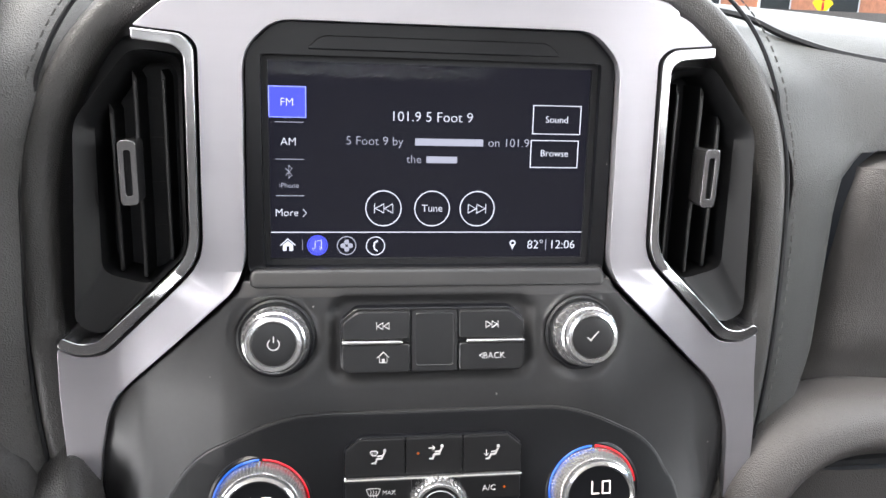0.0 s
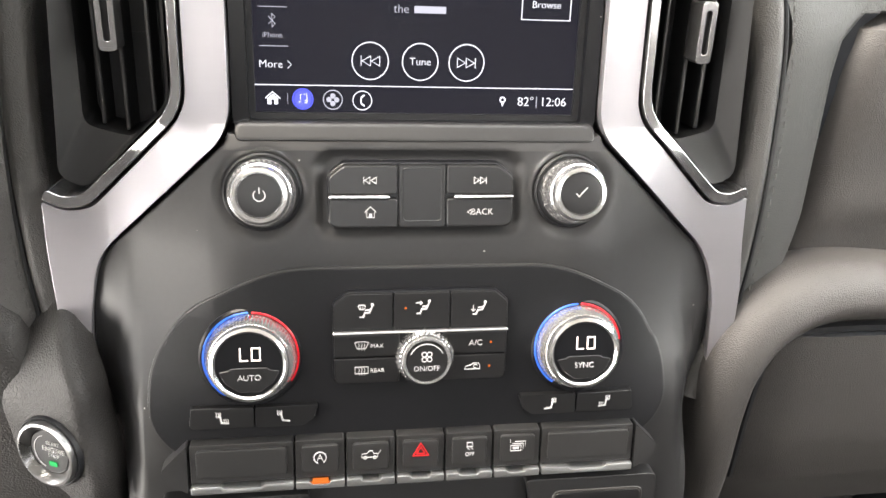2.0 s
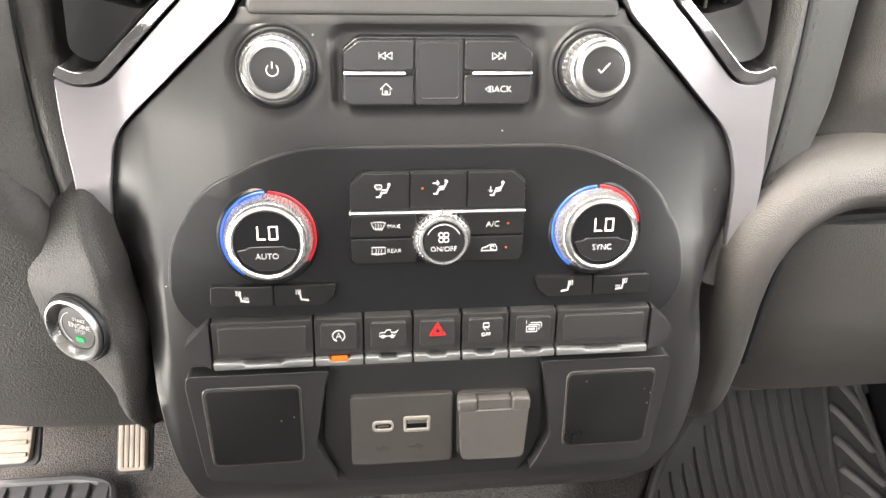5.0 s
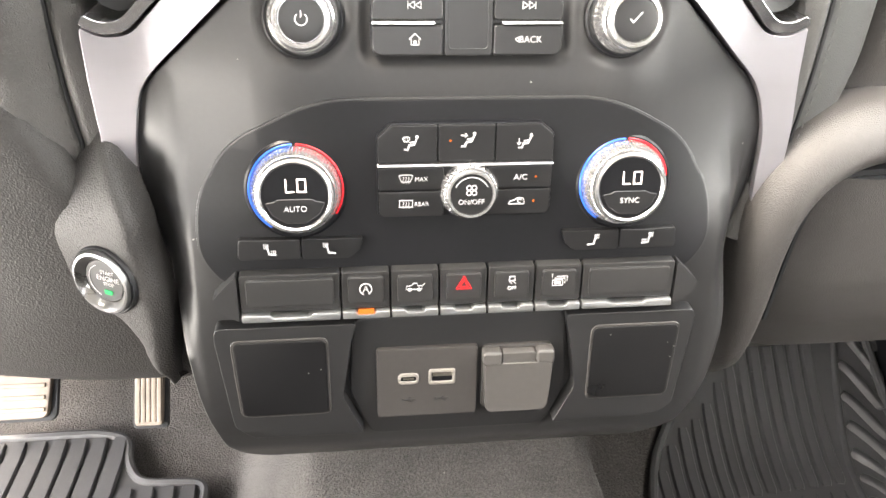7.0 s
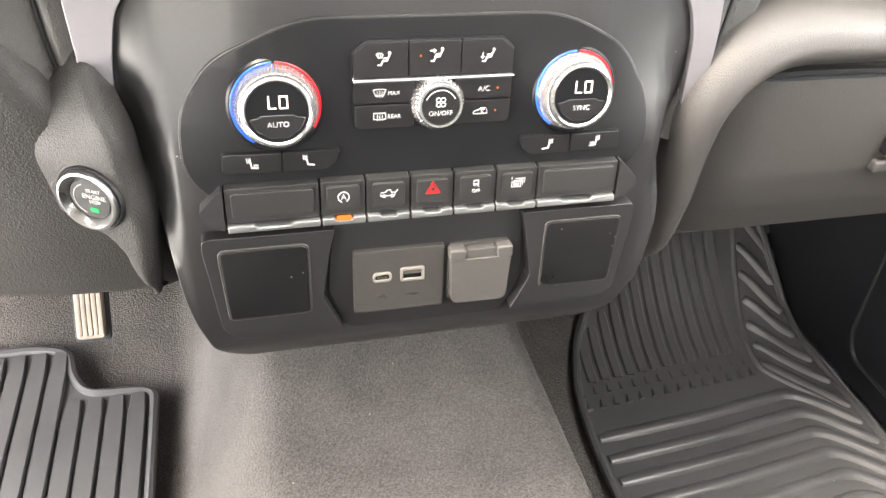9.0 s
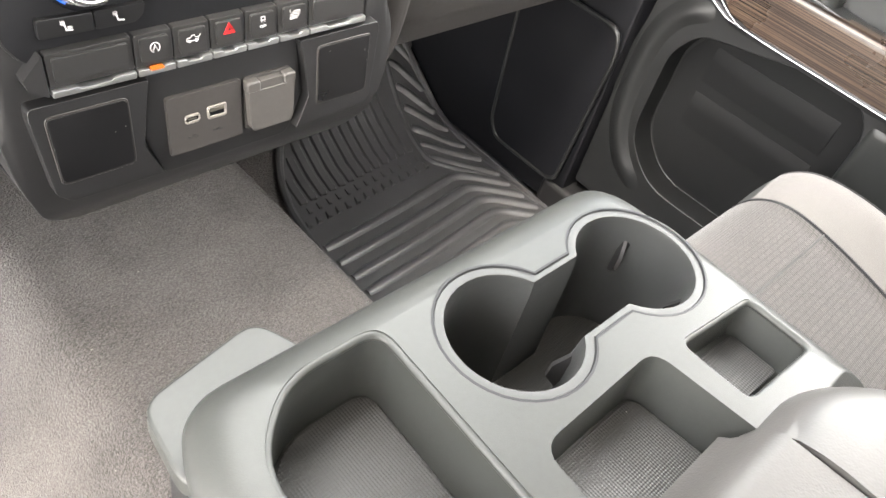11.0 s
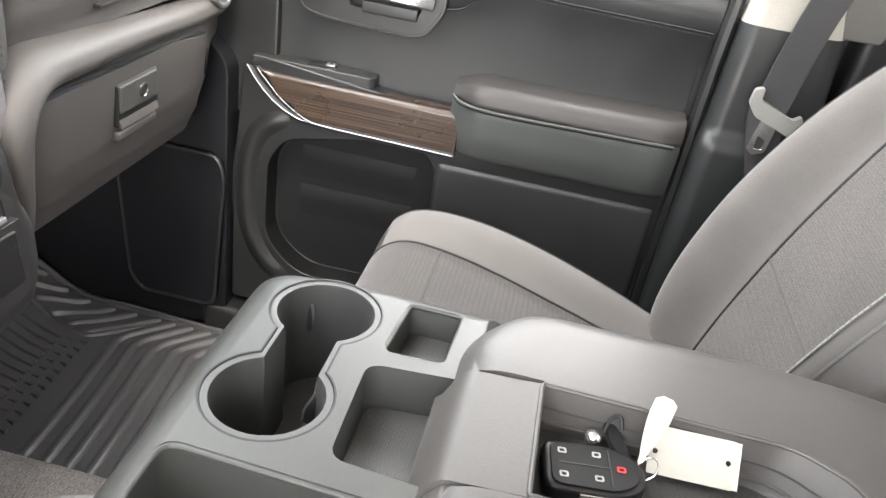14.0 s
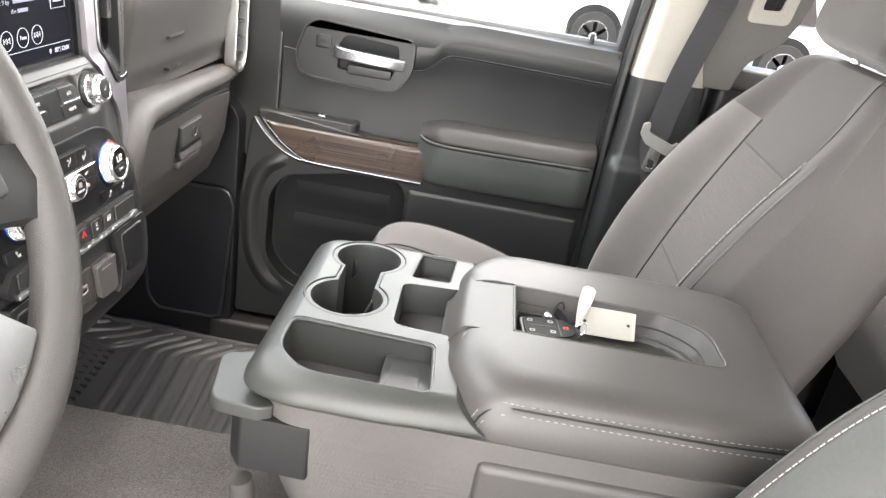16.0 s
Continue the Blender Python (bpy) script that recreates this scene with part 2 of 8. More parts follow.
def fibrous(m, scale):
    """Breaks a pile surface up into pale and dark fibre tips."""
    n, l = m.node_tree.nodes, m.node_tree.links
    co, tex, span, mix = n.new("ShaderNodeTexCoord"), n.new("ShaderNodeTexNoise"), n.new("ShaderNodeMapRange"), n.new("ShaderNodeMix")
    tex.inputs["Scale"].default_value, tex.inputs["Detail"].default_value, tex.inputs["Roughness"].default_value = scale, 3, 0.75
    l.new(co.outputs["Object"], tex.inputs["Vector"])
    for k, x in zip(("From Min", "From Max", "To Min", "To Max"), (0.36, 0.66, 0.64, 1.42)):
        span.inputs[k].default_value = x
    l.new(tex.outputs["Fac"], span.inputs["Value"])
    p = n["Principled BSDF"]
    mix.data_type, mix.blend_type = "RGBA", "MULTIPLY"
    mix.inputs["Factor"].default_value = 1.0
    l.new(p.inputs["Base Color"].links[0].from_socket, mix.inputs[6])
    l.new(span.outputs["Result"], mix.inputs[7])
    l.new(mix.outputs[2], p.inputs["Base Color"])


def dusty(m, scale, share):
    """Lays sparse pale flecks of dust and lint on a dark surface."""
    n, l = m.node_tree.nodes, m.node_tree.links
    co, cells, near, some, both, mix = n.new("ShaderNodeTexCoord"), n.new("ShaderNodeTexVoronoi"), n.new("ShaderNodeMath"), n.new("ShaderNodeMath"), n.new("ShaderNodeMath"), n.new("ShaderNodeMix")
    cells.inputs["Scale"].default_value = scale
    l.new(co.outputs["Object"], cells.inputs["Vector"])
    near.operation, near.inputs[1].default_value = "LESS_THAN", 0.055
    some.operation, some.inputs[1].default_value = "LESS_THAN", share
    both.operation = "MULTIPLY"
    l.new(cells.outputs["Distance"], near.inputs[0])
    l.new(cells.outputs["Color"], some.inputs[0])
    l.new(near.outputs[0], both.inputs[0])
    l.new(some.outputs[0], both.inputs[1])
    p = n["Principled BSDF"]
    mix.data_type = "RGBA"
    l.new(both.outputs[0], mix.inputs["Factor"])
    l.new(p.inputs["Base Color"].links[0].from_socket, mix.inputs[6])
    mix.inputs[7].default_value = (0.30, 0.29, 0.27, 1)
    l.new(mix.outputs[2], p.inputs["Base Color"])


woven_dashes(RIBBED)
fibrous(CARPET, 560)
THREAD_PALE = mat("pale_thread", (0.34, 0.345, 0.31), 0.8)
THREAD = mat("grey_thread", (0.10, 0.10, 0.095), 0.8)
THREAD_DARK = mat("dark_thread", (0.06, 0.06, 0.058), 0.8)
BELT_GRIP = mat("pale_belt_grip", (0.22, 0.22, 0.21), 0.45, vary=0.06)
CUP_DARK = mat("dark_cup_plastic", (0.034, 0.0355, 0.035), 0.34, grain=0.2, grain_scale=1500, bump_far=0.0003)
CUP_RIM_GREY = mat("cup_rim_plastic", (0.036, 0.0375, 0.036), 0.45, grain=0.3, grain_scale=1500, bump_far=0.0003)
WOOD = wood("dark_oak_veneer")
BEIGE = mat("pale_pillar_plastic", (0.36, 0.345, 0.305), 0.6, grain=0.3, grain_scale=900)
HEADLINER = mat("pale_headliner", (0.5, 0.48, 0.44), 0.95, grain=0.4, grain_scale=900)
WEBBING = mat("grey_belt_webbing", (0.038, 0.038, 0.04), 0.7, kind="weave", grain=0.6, grain_scale=300)
TAG = mat("white_card", (0.37, 0.365, 0.32), 0.6, vary=0.04)
WHITE_PRINT = mat("white_print", (0.50, 0.50, 0.50), 0.5, vary=0.02)
GREY_PRINT = mat("dark_print", (0.02, 0.02, 0.02), 0.5, vary=0.02)
RED_PRINT = mat("red_print", (0.55, 0.015, 0.02), 0.45, vary=0.03)
RED_RING = mat("red_ring", (0.55, 0.012, 0.02), 0.25, vary=0.03)
BLUE_RING = mat("blue_ring", (0.025, 0.12, 0.65), 0.25, vary=0.03)
AMBER = glow("amber_lamp", (1.0, 0.22, 0.03), 0.22)
GREEN = glow("green_lamp", (0.05, 0.9, 0.25), 0.2)
DIGIT = glow("white_digits", (1.0, 0.88, 0.8), 0.9)
LCD = glow("lit_display", (0.02, 0.02, 0.032), 0.22)
LCD_WHITE = glow("display_white", (0.85, 0.88, 1.0), 0.4)
LCD_GREY = glow("display_grey", (0.6, 0.62, 0.75), 0.28)
LCD_BLUE = glow("display_blue", (0.09, 0.11, 0.85), 0.4)
FLAP = mat("grey_outlet_flap", (0.055, 0.0518, 0.049), 0.45, grain=0.3, grain_scale=1500, bump_far=0.0003)
BLANK = mat("satin_black_blank", (0.0055, 0.0055, 0.0060), 0.33, spec=0.5, vary=0.25, scale=30)
SOCKET = mat("socket_metal", (0.35, 0.33, 0.28), 0.35, 0.9)
PORT = mat("white_port_plastic", (0.17, 0.158, 0.142), 0.4, vary=0.05)
PLATE = mat("grey_port_plate", (0.036, 0.0336, 0.0322), 0.45, spec=0.35, grain=0.3, grain_scale=1500, bump_far=0.0003)
PAVING = mat("pale_asphalt", (0.30, 0.30, 0.29), 0.9, vary=0.25, scale=1.5, grain=0.6, grain_scale=60, bump_far=0.01)
GLASS = pane("window_glass", (0.97, 0.99, 0.98), 0.05)
SCREEN_GLASS = pane("display_glass", (1, 1, 1), 0.004)
CAR_WHITE = mat("white_car_paint", (0.72, 0.72, 0.72), 0.2, coat=0.7, vary=0.03, scale=2)
CAR_DARK = mat("dark_car_paint", (0.035, 0.02, 0.035), 0.2, coat=0.7, vary=0.05, scale=2)
CAR_GREY = mat("grey_car_paint", (0.22, 0.22, 0.23), 0.22, coat=0.7, vary=0.05, scale=2)
CAR_GLASS = mat("car_window", (0.02, 0.022, 0.025), 0.06, vary=0.05)
TYRE = mat("tyre_rubber", (0.025, 0.025, 0.025), 0.8)
ALLOY = mat("alloy_wheel", (0.62, 0.62, 0.62), 0.4, 0.3)
BRICK = mat("orange_brick", (0.48, 0.20, 0.11), 0.85, vary=0.3, scale=3)
YELLOW = mat("yellow_sign_face", (0.85, 0.62, 0.0), 0.5, vary=0.04)
LEAF = mat("green_leaf", (0.07, 0.11, 0.03), 0.7, vary=0.5, scale=4)
BARK = mat("bark", (0.12, 0.09, 0.07), 0.9)

for dark, scale, share in ((PLASTIC, 110, 0.30), (GLOSS_BLACK, 120, 0.25), (BLANK, 130, 0.45), (RUBBER, 55, 0.28), (CARPET, 60, 0.20), (CONSOLE_DARK, 120, 0.15)):
    dusty(dark, scale, share)

# ---- building tools ----
def thing(name, base, label, category, group="", kind=""):
    ob = new(name)
    ob.empty_display_size = 0.02
    ob.location = base
    return tagged(ob, label, category, group, kind)


def root_of(ob):
    p = Vector((0, 0, 0))
    while ob is not None:
        p = p + ob.location
        ob = ob.parent
    return p


def finish(bm, name, material, smooth=40):
    bmesh.ops.recalc_face_normals(bm, faces=bm.faces)
    me = bpy.data.meshes.new(name)
    bm.to_mesh(me)
    bm.free()
    me.materials.append(material)
    me.polygons.foreach_set("use_smooth", [smooth > 0] * len(me.polygons))
    if smooth:
        me.set_sharp_from_angle(angle=radians(smooth))
    return me


def part(name, bm, material, parent=None, label="", smooth=40):
    """One mesh object, given in the place's own metres, under a thing or a part."""
    if parent is not None:
        bmesh.ops.translate(bm, verts=bm.verts, vec=-root_of(parent))
    ob = new(name, finish(bm, name, material, smooth))
    if parent is not None:
        ob.parent = parent
    if smooth:
        even = ob.modifiers.new("even_shading", "WEIGHTED_NORMAL")
        even.keep_sharp, even.weight = True, 60
    return tagged(ob, label)


def setting(name, bm, material, label, category, smooth=40):
    return tagged(part(name, bm, material, None, label, smooth), "", category, "", "structure")


def rounded(pts, r, n=4):
    """A polygon with its corners rounded; r may be one radius or one for each corner."""
    out, k = [], len(pts)
    for i in range(k):
        p, a, b = Vector(pts[i]), Vector(pts[i - 1]), Vector(pts[(i + 1) % k])
        rr = r[i] if isinstance(r, (list, tuple)) else r
        da, db = (a - p), (b - p)
        d = min(rr, 0.45 * da.length, 0.45 * db.length)
        if d < 1e-5:
            out.append(p)
            continue
        s, e = p + da.normalized() * d, p + db.normalized() * d
        for j in range(n + 1):
            t = j / n
            out.append(s * (1 - t) ** 2 + p * 2 * t * (1 - t) + e * t * t)
    return out


def mirrored(half):
    """A closed outline from its right half, listed from the top middle down."""
    return [tuple(p) for p in half] + [(-p[0], p[1]) for p in reversed(half)]


def rect(x0, x1, z0, z1):
    return [(x0, z0), (x1, z0), (x1, z1), (x0, z1)]


def circle(cx, cz, r, n=32, a0=0.0, a1=360.0):
    full = abs(a1 - a0) >= 360
    k = n if full else n + 1
    return [(cx + r * math.cos(radians(a0 + (a1 - a0) * i / n)), cz + r * math.sin(radians(a0 + (a1 - a0) * i / n))) for i in range(k)]


def lay(u, v, d, axis):
    return {"x": (d, u, v), "y": (u, d, v), "z": (u, v, d)}[axis]


def soften(bm, width, seg=2, angle=35):
    if width > 0:
        edges = [e for e in bm.edges if len(e.link_faces) == 2 and e.calc_face_angle(0) > radians(angle)]
        bmesh.ops.bevel(bm, geom=edges, offset=width, offset_type="OFFSET", segments=seg, profile=0.6, affect="EDGES", clamp_overlap=True)
    return bm


def slab(outline, d0, d1, axis="y", bevel=0.0, seg=2, holes=(), angle=35):
    """A plate of any outline, with holes, from depth d0 to d1 along an axis."""
    bm = bmesh.new()
    edges = []
    for loop in (outline, *holes):
        vs = [bm.verts.new(lay(p[0], p[1], d0, axis)) for p in loop]
        edges += [bm.edges.new((vs[i], vs[(i + 1) % len(vs)])) for i in range(len(vs))]
    bmesh.ops.triangle_fill(bm, use_beauty=True, use_dissolve=False, edges=edges, normal=lay(0, 0, 1, axis))
    if holes:
        bmesh.ops.dissolve_limit(bm, angle_limit=0.001, verts=[], edges=[])
    else:
        bmesh.ops.dissolve_faces(bm, faces=bm.faces, use_verts=False)
    got = bmesh.ops.extrude_face_region(bm, geom=bm.faces[:])
    step = Vector(lay(0, 0, d1 - d0, axis))
    bmesh.ops.translate(bm, verts=[g for g in got["geom"] if isinstance(g, bmesh.types.BMVert)], vec=step)
    bmesh.ops.recalc_face_normals(bm, faces=bm.faces)
    return soften(bm, bevel, seg, angle)


def box(x0, x1, y0, y1, z0, z1, bevel=0.003, seg=2):
    bm = bmesh.new()
    bmesh.ops.create_cube(bm, size=1, matrix=Matrix.LocRotScale(((x0 + x1) / 2, (y0 + y1) / 2, (z0 + z1) / 2), None, (abs(x1 - x0), abs(y1 - y0), abs(z1 - z0))))
    return soften(bm, bevel, seg)


def loft(rings, closed=True, caps=True, loop=False):
    """A skin over rows of points; closed: each row is a ring; loop: the last row meets the first."""
    bm = bmesh.new()
    rows = [[bm.verts.new(p) for p in ring] for ring in rings]
    k = len(rows[0])
    pairs = list(zip(rows, rows[1:])) + ([(rows[-1], rows[0])] if loop else [])
    for a, b in pairs:
        for i in range(k if closed else k - 1):
            j = (i + 1) % k
            bm.faces.new((a[i], a[j], b[j], b[i]))
    if caps and closed and not loop:
        bm.faces.new(rows[0])
        bm.faces.new(list(reversed(rows[-1])))
    return bm


def shell(rows, thick, toward=(-0.3, -1.0, 0.6)):
    """An open sheet of points made solid, its seen side towards the given direction."""
    bm = loft(rows, closed=False)
    bm.normal_update()
    if sum((f.normal * f.calc_area() for f in bm.faces), Vector()).dot(Vector(toward)) < 0:
        bmesh.ops.reverse_faces(bm, faces=bm.faces)
    bm.normal_update()
    fronts, rim = bm.faces[:], [e for e in bm.edges if e.is_boundary]
    under = {v: bm.verts.new(v.co - v.normal * abs(thick)) for v in bm.verts[:]}
    for f in fronts:
        bm.faces.new([under[v] for v in reversed(f.verts)])
    for e in rim:
        a, b = e.verts
        bm.faces.new((a, b, under[b], under[a]))
    return bm


def smooth_path(pts, n=6, closed=False):
    """A Catmull-Rom line through the points."""
    pts = [Vector(p) for p in pts]
    k, out = len(pts), []
    for i in range(k if closed else k - 1):
        p0 = pts[(i - 1) % k] if closed or i > 0 else pts[0] * 2 - pts[1]
        p1, p2 = pts[i], pts[(i + 1) % k]
        p3 = pts[(i + 2) % k] if closed or i + 2 < k else pts[-1] * 2 - pts[-2]
        for j in range(n):
            t = j / n
            out.append(0.5 * (2 * p1 + (p2 - p0) * t + (2 * p0 - 5 * p1 + 4 * p2 - p3) * t * t + (3 * p1 - p0 - 3 * p2 + p3) * t ** 3))
    return out if closed else out + [pts[-1]]


def sweep(path, section, side=(0, -1, 0), closed=False, scales=None):
    """Carries a flat ring (u across, v towards side) along a path."""
    path = [Vector(p) for p in path]
    side, k, rings = Vector(side), len(path), []
    for i, p in enumerate(path):
        a = path[(i - 1) % k] if closed or i > 0 else path[0]
        b = path[(i + 1) % k] if closed or i < k - 1 else path[-1]
        t = (b - a).normalized()
        u = t.cross(side).normalized()
        v = u.cross(t).normalized()
        s = scales[i] if scales else 1.0
        rings.append([p + u * q[0] * s + v * q[1] * s for q in section])
    return loft(rings, loop=closed)


def tube(path, r, n=8, side=(0.13, -0.4, 0.9), closed=False):
    return sweep(path, circle(0, 0, r, n), side, closed)


def lathe(profile, centre, n=48, tilt=0.0, ridges=0, depth=0.0, ridge_rows=()):
    """A turned form whose axis points to the driver's side of the dash: profile of (radius, height)."""
    bm = bmesh.new()
    turn = Matrix.Translation(centre) @ Matrix.Rotation(radians(90 - tilt), 4, "X")
    rows = []
    for q, (r, h) in enumerate(profile):
        row = []
        for i in range(n):
            rr = r - (depth if ridges and q in ridge_rows and i % 2 else 0)
            a = 2 * math.pi * i / n
            row.append(bm.verts.new(turn @ Vector((rr * math.cos(a), rr * math.sin(a), h))))
        rows.append(row)
    for a, b in zip(rows, rows[1:]):
        for i in range(n):
            j = (i + 1) % n
            bm.faces.new((a[i], a[j], b[j], b[i]))
    bm.faces.new(rows[-1])
    bm.faces.new(list(reversed(rows[0])))
    return bm


def join(*parts):
    out = bmesh.new()
    for bm in parts:
        me = bpy.data.meshes.new("join")
        bm.to_mesh(me)
        bm.free()
        out.from_mesh(me)
        bpy.data.meshes.remove(me)
    return out


def cut(bm, *tools):
    """bm with the tools' forms taken out of it."""
    me = bpy.data.meshes.new("cut")
    bmesh.ops.recalc_face_normals(bm, faces=bm.faces)
    bm.to_mesh(me)
    bm.free()
    ob = new("cut", me)
    helpers = []
    for t in tools:
        tm = bpy.data.meshes.new("cutter")
        bmesh.ops.recalc_face_normals(t, faces=t.faces)
        t.to_mesh(tm)
        t.free()
        to = new("cutter", tm)
        helpers.append(to)
        mod = ob.modifiers.new("cut", "BOOLEAN")
        mod.operation, mod.object, mod.solver = "DIFFERENCE", to, "EXACT"
    done = bpy.data.meshes.new_from_object(ob.evaluated_get(bpy.context.evaluated_depsgraph_get()))
    out = bmesh.new()
    out.from_mesh(done)
    for o in (ob, *helpers):
        data = o.data
        bpy.data.objects.remove(o)
        bpy.data.meshes.remove(data)
    bpy.data.meshes.remove(done)
    return out


def lettering(body, size, m, deep=0.0002, align="CENTER"):
    """Words in the built-in typeface as a thin mesh; m takes the flat text to its place."""
    cu = bpy.data.curves.new("words", "FONT")
    cu.body, cu.size, cu.extrude, cu.align_x, cu.align_y, cu.resolution_u = body, size, deep, align, "CENTER", 3
    cu.offset = -0.012 * size
    ob = new("words", cu)
    me = bpy.data.meshes.new_from_object(ob.evaluated_get(bpy.context.evaluated_depsgraph_get()))
    bpy.data.objects.remove(ob)
    bpy.data.curves.remove(cu)
    bm = bmesh.new()
    bm.from_mesh(me)
    bpy.data.meshes.remove(me)
    bmesh.ops.transform(bm, matrix=m, verts=bm.verts)
    return bm


def stitches(path, lift, length=0.004, gap=0.0025, r=0.0005):
    """A row of short raised stitches along a path."""
    bms, path = [], [Vector(p) for p in path]
    bm = bmesh.new()
    carry = 0.0
    for a, b in zip(path, path[1:]):
        d, t = (b - a).length, (b - a).normalized()
        s = carry
        while s + length < d:
            p, q = a + t * s + Vector(lift), a + t * (s + length) + Vector(lift)
            u = t.orthogonal().normalized() * r
            v = t.cross(u).normalized() * r
            ends = [[bm.verts.new(e + w) for w in (u, v, -u, -v)] for e in (p, q)]
            for i in range(4):
                bm.faces.new((ends[0][i], ends[0][(i + 1) % 4], ends[1][(i + 1) % 4], ends[1][i]))
            bm.faces.new(ends[0])
            bm.faces.new(list(reversed(ends[1])))
            s += length + gap
        carry = max(0.0, s - d)
    return bm


def patch(fn, nu, nv, thick):
    """A solid sheet from fn(u, v), u and v from 0 to 1."""
    return shell([[Vector(fn(i / nu, j / nv)) for j in range(nv + 1)] for i in range(nu + 1)], thick)


def through_points(table, t):
    """A value read off (place, value) pairs, eased between them."""
    if t <= table[0][0]:
        return table[0][1]
    for (a, va), (b, vb) in zip(table, table[1:]):
        if t <= b:
            k = (t - a) / (b - a)
            k = k * k * (3 - 2 * k)
            return va + (vb - va) * k
    return table[-1][1]

# ---- centre stack ----
FACE_LINE = [(0.450, 0.534), (0.463, 0.516), (0.480, 0.5085), (0.50, 0.508), (0.69, 0.533), (0.745, 0.545), (0.757, 0.553), (0.92, 0.562)]


def face(z, slope=False):
    """How far ahead the face of the centre stack lies at a height, or its slope there."""
    for (a, ya), (b, yb) in zip(FACE_LINE, FACE_LINE[1:]):
        if z <= b:
            return (yb - ya) / (b - a) if slope else ya + (yb - ya) * (z - a) / (b - a)
    return 0.0 if slope else 0.562


def ease(t):
    t = min(max(t, 0.0), 1.0)
    return t * t * (3 - 2 * t)


def stack_y(x, z):
    """The face of the stack, which falls back towards its silver legs."""
    fall = max(ease((abs(x) - 0.085) / 0.08) * ease((z - 0.60) / 0.08), ease((abs(x) - 0.145) / 0.027) * ease((z - 0.54) / 0.05))
    return face(z) + fall * max(0.0, 0.557 - face(z))


def drape(bm):
    """Leans a form that was built on a flat upright face onto the stack."""
    if not bm.verts:
        return bm
    xs, zs = [v.co.x for v in bm.verts], [v.co.z for v in bm.verts]
    for k in (0.459, 0.463, 0.471, 0.480, 0.50, 0.545, 0.57, 0.585, 0.60, 0.615, 0.63, 0.66, 0.69, 0.72, 0.745, 0.757):
        if min(zs) + 0.001 < k < max(zs) - 0.001:
            bmesh.ops.bisect_plane(bm, geom=bm.verts[:] + bm.edges[:] + bm.faces[:], plane_co=(0, 0, k), plane_no=(0, 0, 1))
    for k in (-0.1725, -0.165, -0.158, -0.151, -0.145, -0.125, -0.105, -0.085, 0.085, 0.105, 0.125, 0.145, 0.151, 0.158, 0.165, 0.1725):
        if max(xs) - min(xs) > 0.02 and min(xs) + 0.001 < k < max(xs) - 0.001:
            bmesh.ops.bisect_plane(bm, geom=bm.verts[:] + bm.edges[:] + bm.faces[:], plane_co=(k, 0, 0), plane_no=(1, 0, 0))
    for v in bm.verts:
        v.co.y += stack_y(v.co.x, v.co.z)
    return bm


def plate(outline, d0, d1, bevel=0.0, seg=2, holes=()):
    return drape(slab(outline, d0, d1, "y", bevel, seg, holes))


def print_at(x, z, d, lean=None):
    """The pose of flat print on the stack's face."""
    return Matrix.Translation((x, stack_y(x, z) + d, z)) @ Matrix.Rotation(radians(90) - math.atan(face(z, True)), 4, "X")


def word(body, x, z, size, d, parent, material, name="lettering", align="CENTER"):
    return part(name, lettering(body, size, print_at(x, z, d), align=align), material, parent, smooth=0)


def mark(x, z, d, shapes, material, parent, name="symbol"):
    """A small printed sign made of flat strokes: ("line", points, width), ("ring", x, z, r, width, a0, a1) or ("fill", points)."""
    bms = []
    for s in shapes:
        if s[0] == "line":
            for p, q in zip(s[1], s[1][1:]):
                a, b = Vector(p), Vector(q)
                t = (b - a).normalized() * s[2] * 0.30
                n = Vector((-t.y, t.x))
                bms.append(slab([a - t + n, a - t - n, b + t - n, b + t + n], -0.0001, 0.0003))
        elif s[0] == "ring":
            _, cx, cz, r, w, a0, a1 = s
            if a1 - a0 >= 360:
                bms.append(slab(circle(cx, cz, r + w / 2, 24), -0.0001, 0.0003, holes=[circle(cx, cz, r - w / 2, 24)]))
            else:
                bms.append(slab(circle(cx, cz, r + w / 2, 16, a0, a1) + list(reversed(circle(cx, cz, r - w / 2, 16, a0, a1))), -0.0001, 0.0003))
        else:
            bms.append(slab(s[1], -0.0001, 0.0003))
    bm = join(*bms)
    for v in bm.verts:
        v.co += Vector((x, d, z))
    return part(name, drape(bm), material, parent, smooth=0)


def skewed(bm):
    """The lower legs and the face between them sit a little towards the passenger."""
    for v in bm.verts:
        v.co.x += 0.003 * ease((0.705 - v.co.z) / 0.05) * ease((abs(v.co.x) - 0.13) / 0.025)
    return bm


stack = thing("center_stack", (0, 0.56, 0.47), "black plastic dashboard centre stack with a brushed silver surround", "dashboard panel")

# the main faceplate between the silver legs, and the body behind it
FACE_HALF = [(0.0, 0.752), (0.0960, 0.752), (0.0972, 0.7475), (0.1640, 0.6862), (0.1727, 0.667), (0.1765, 0.625), (0.1580, 0.560), (0.1520, 0.508), (0.134, 0.468), (0.10, 0.4585), (0.0, 0.457)]
face_outline = rounded(mirrored(FACE_HALF[1:-1]), [0.001, 0.002, 0.012, 0.02, 0.03, 0.02, 0.02, 0.02, 0.02] + [0.02, 0.02, 0.02, 0.02, 0.03, 0.02, 0.012, 0.002, 0.001], 4)


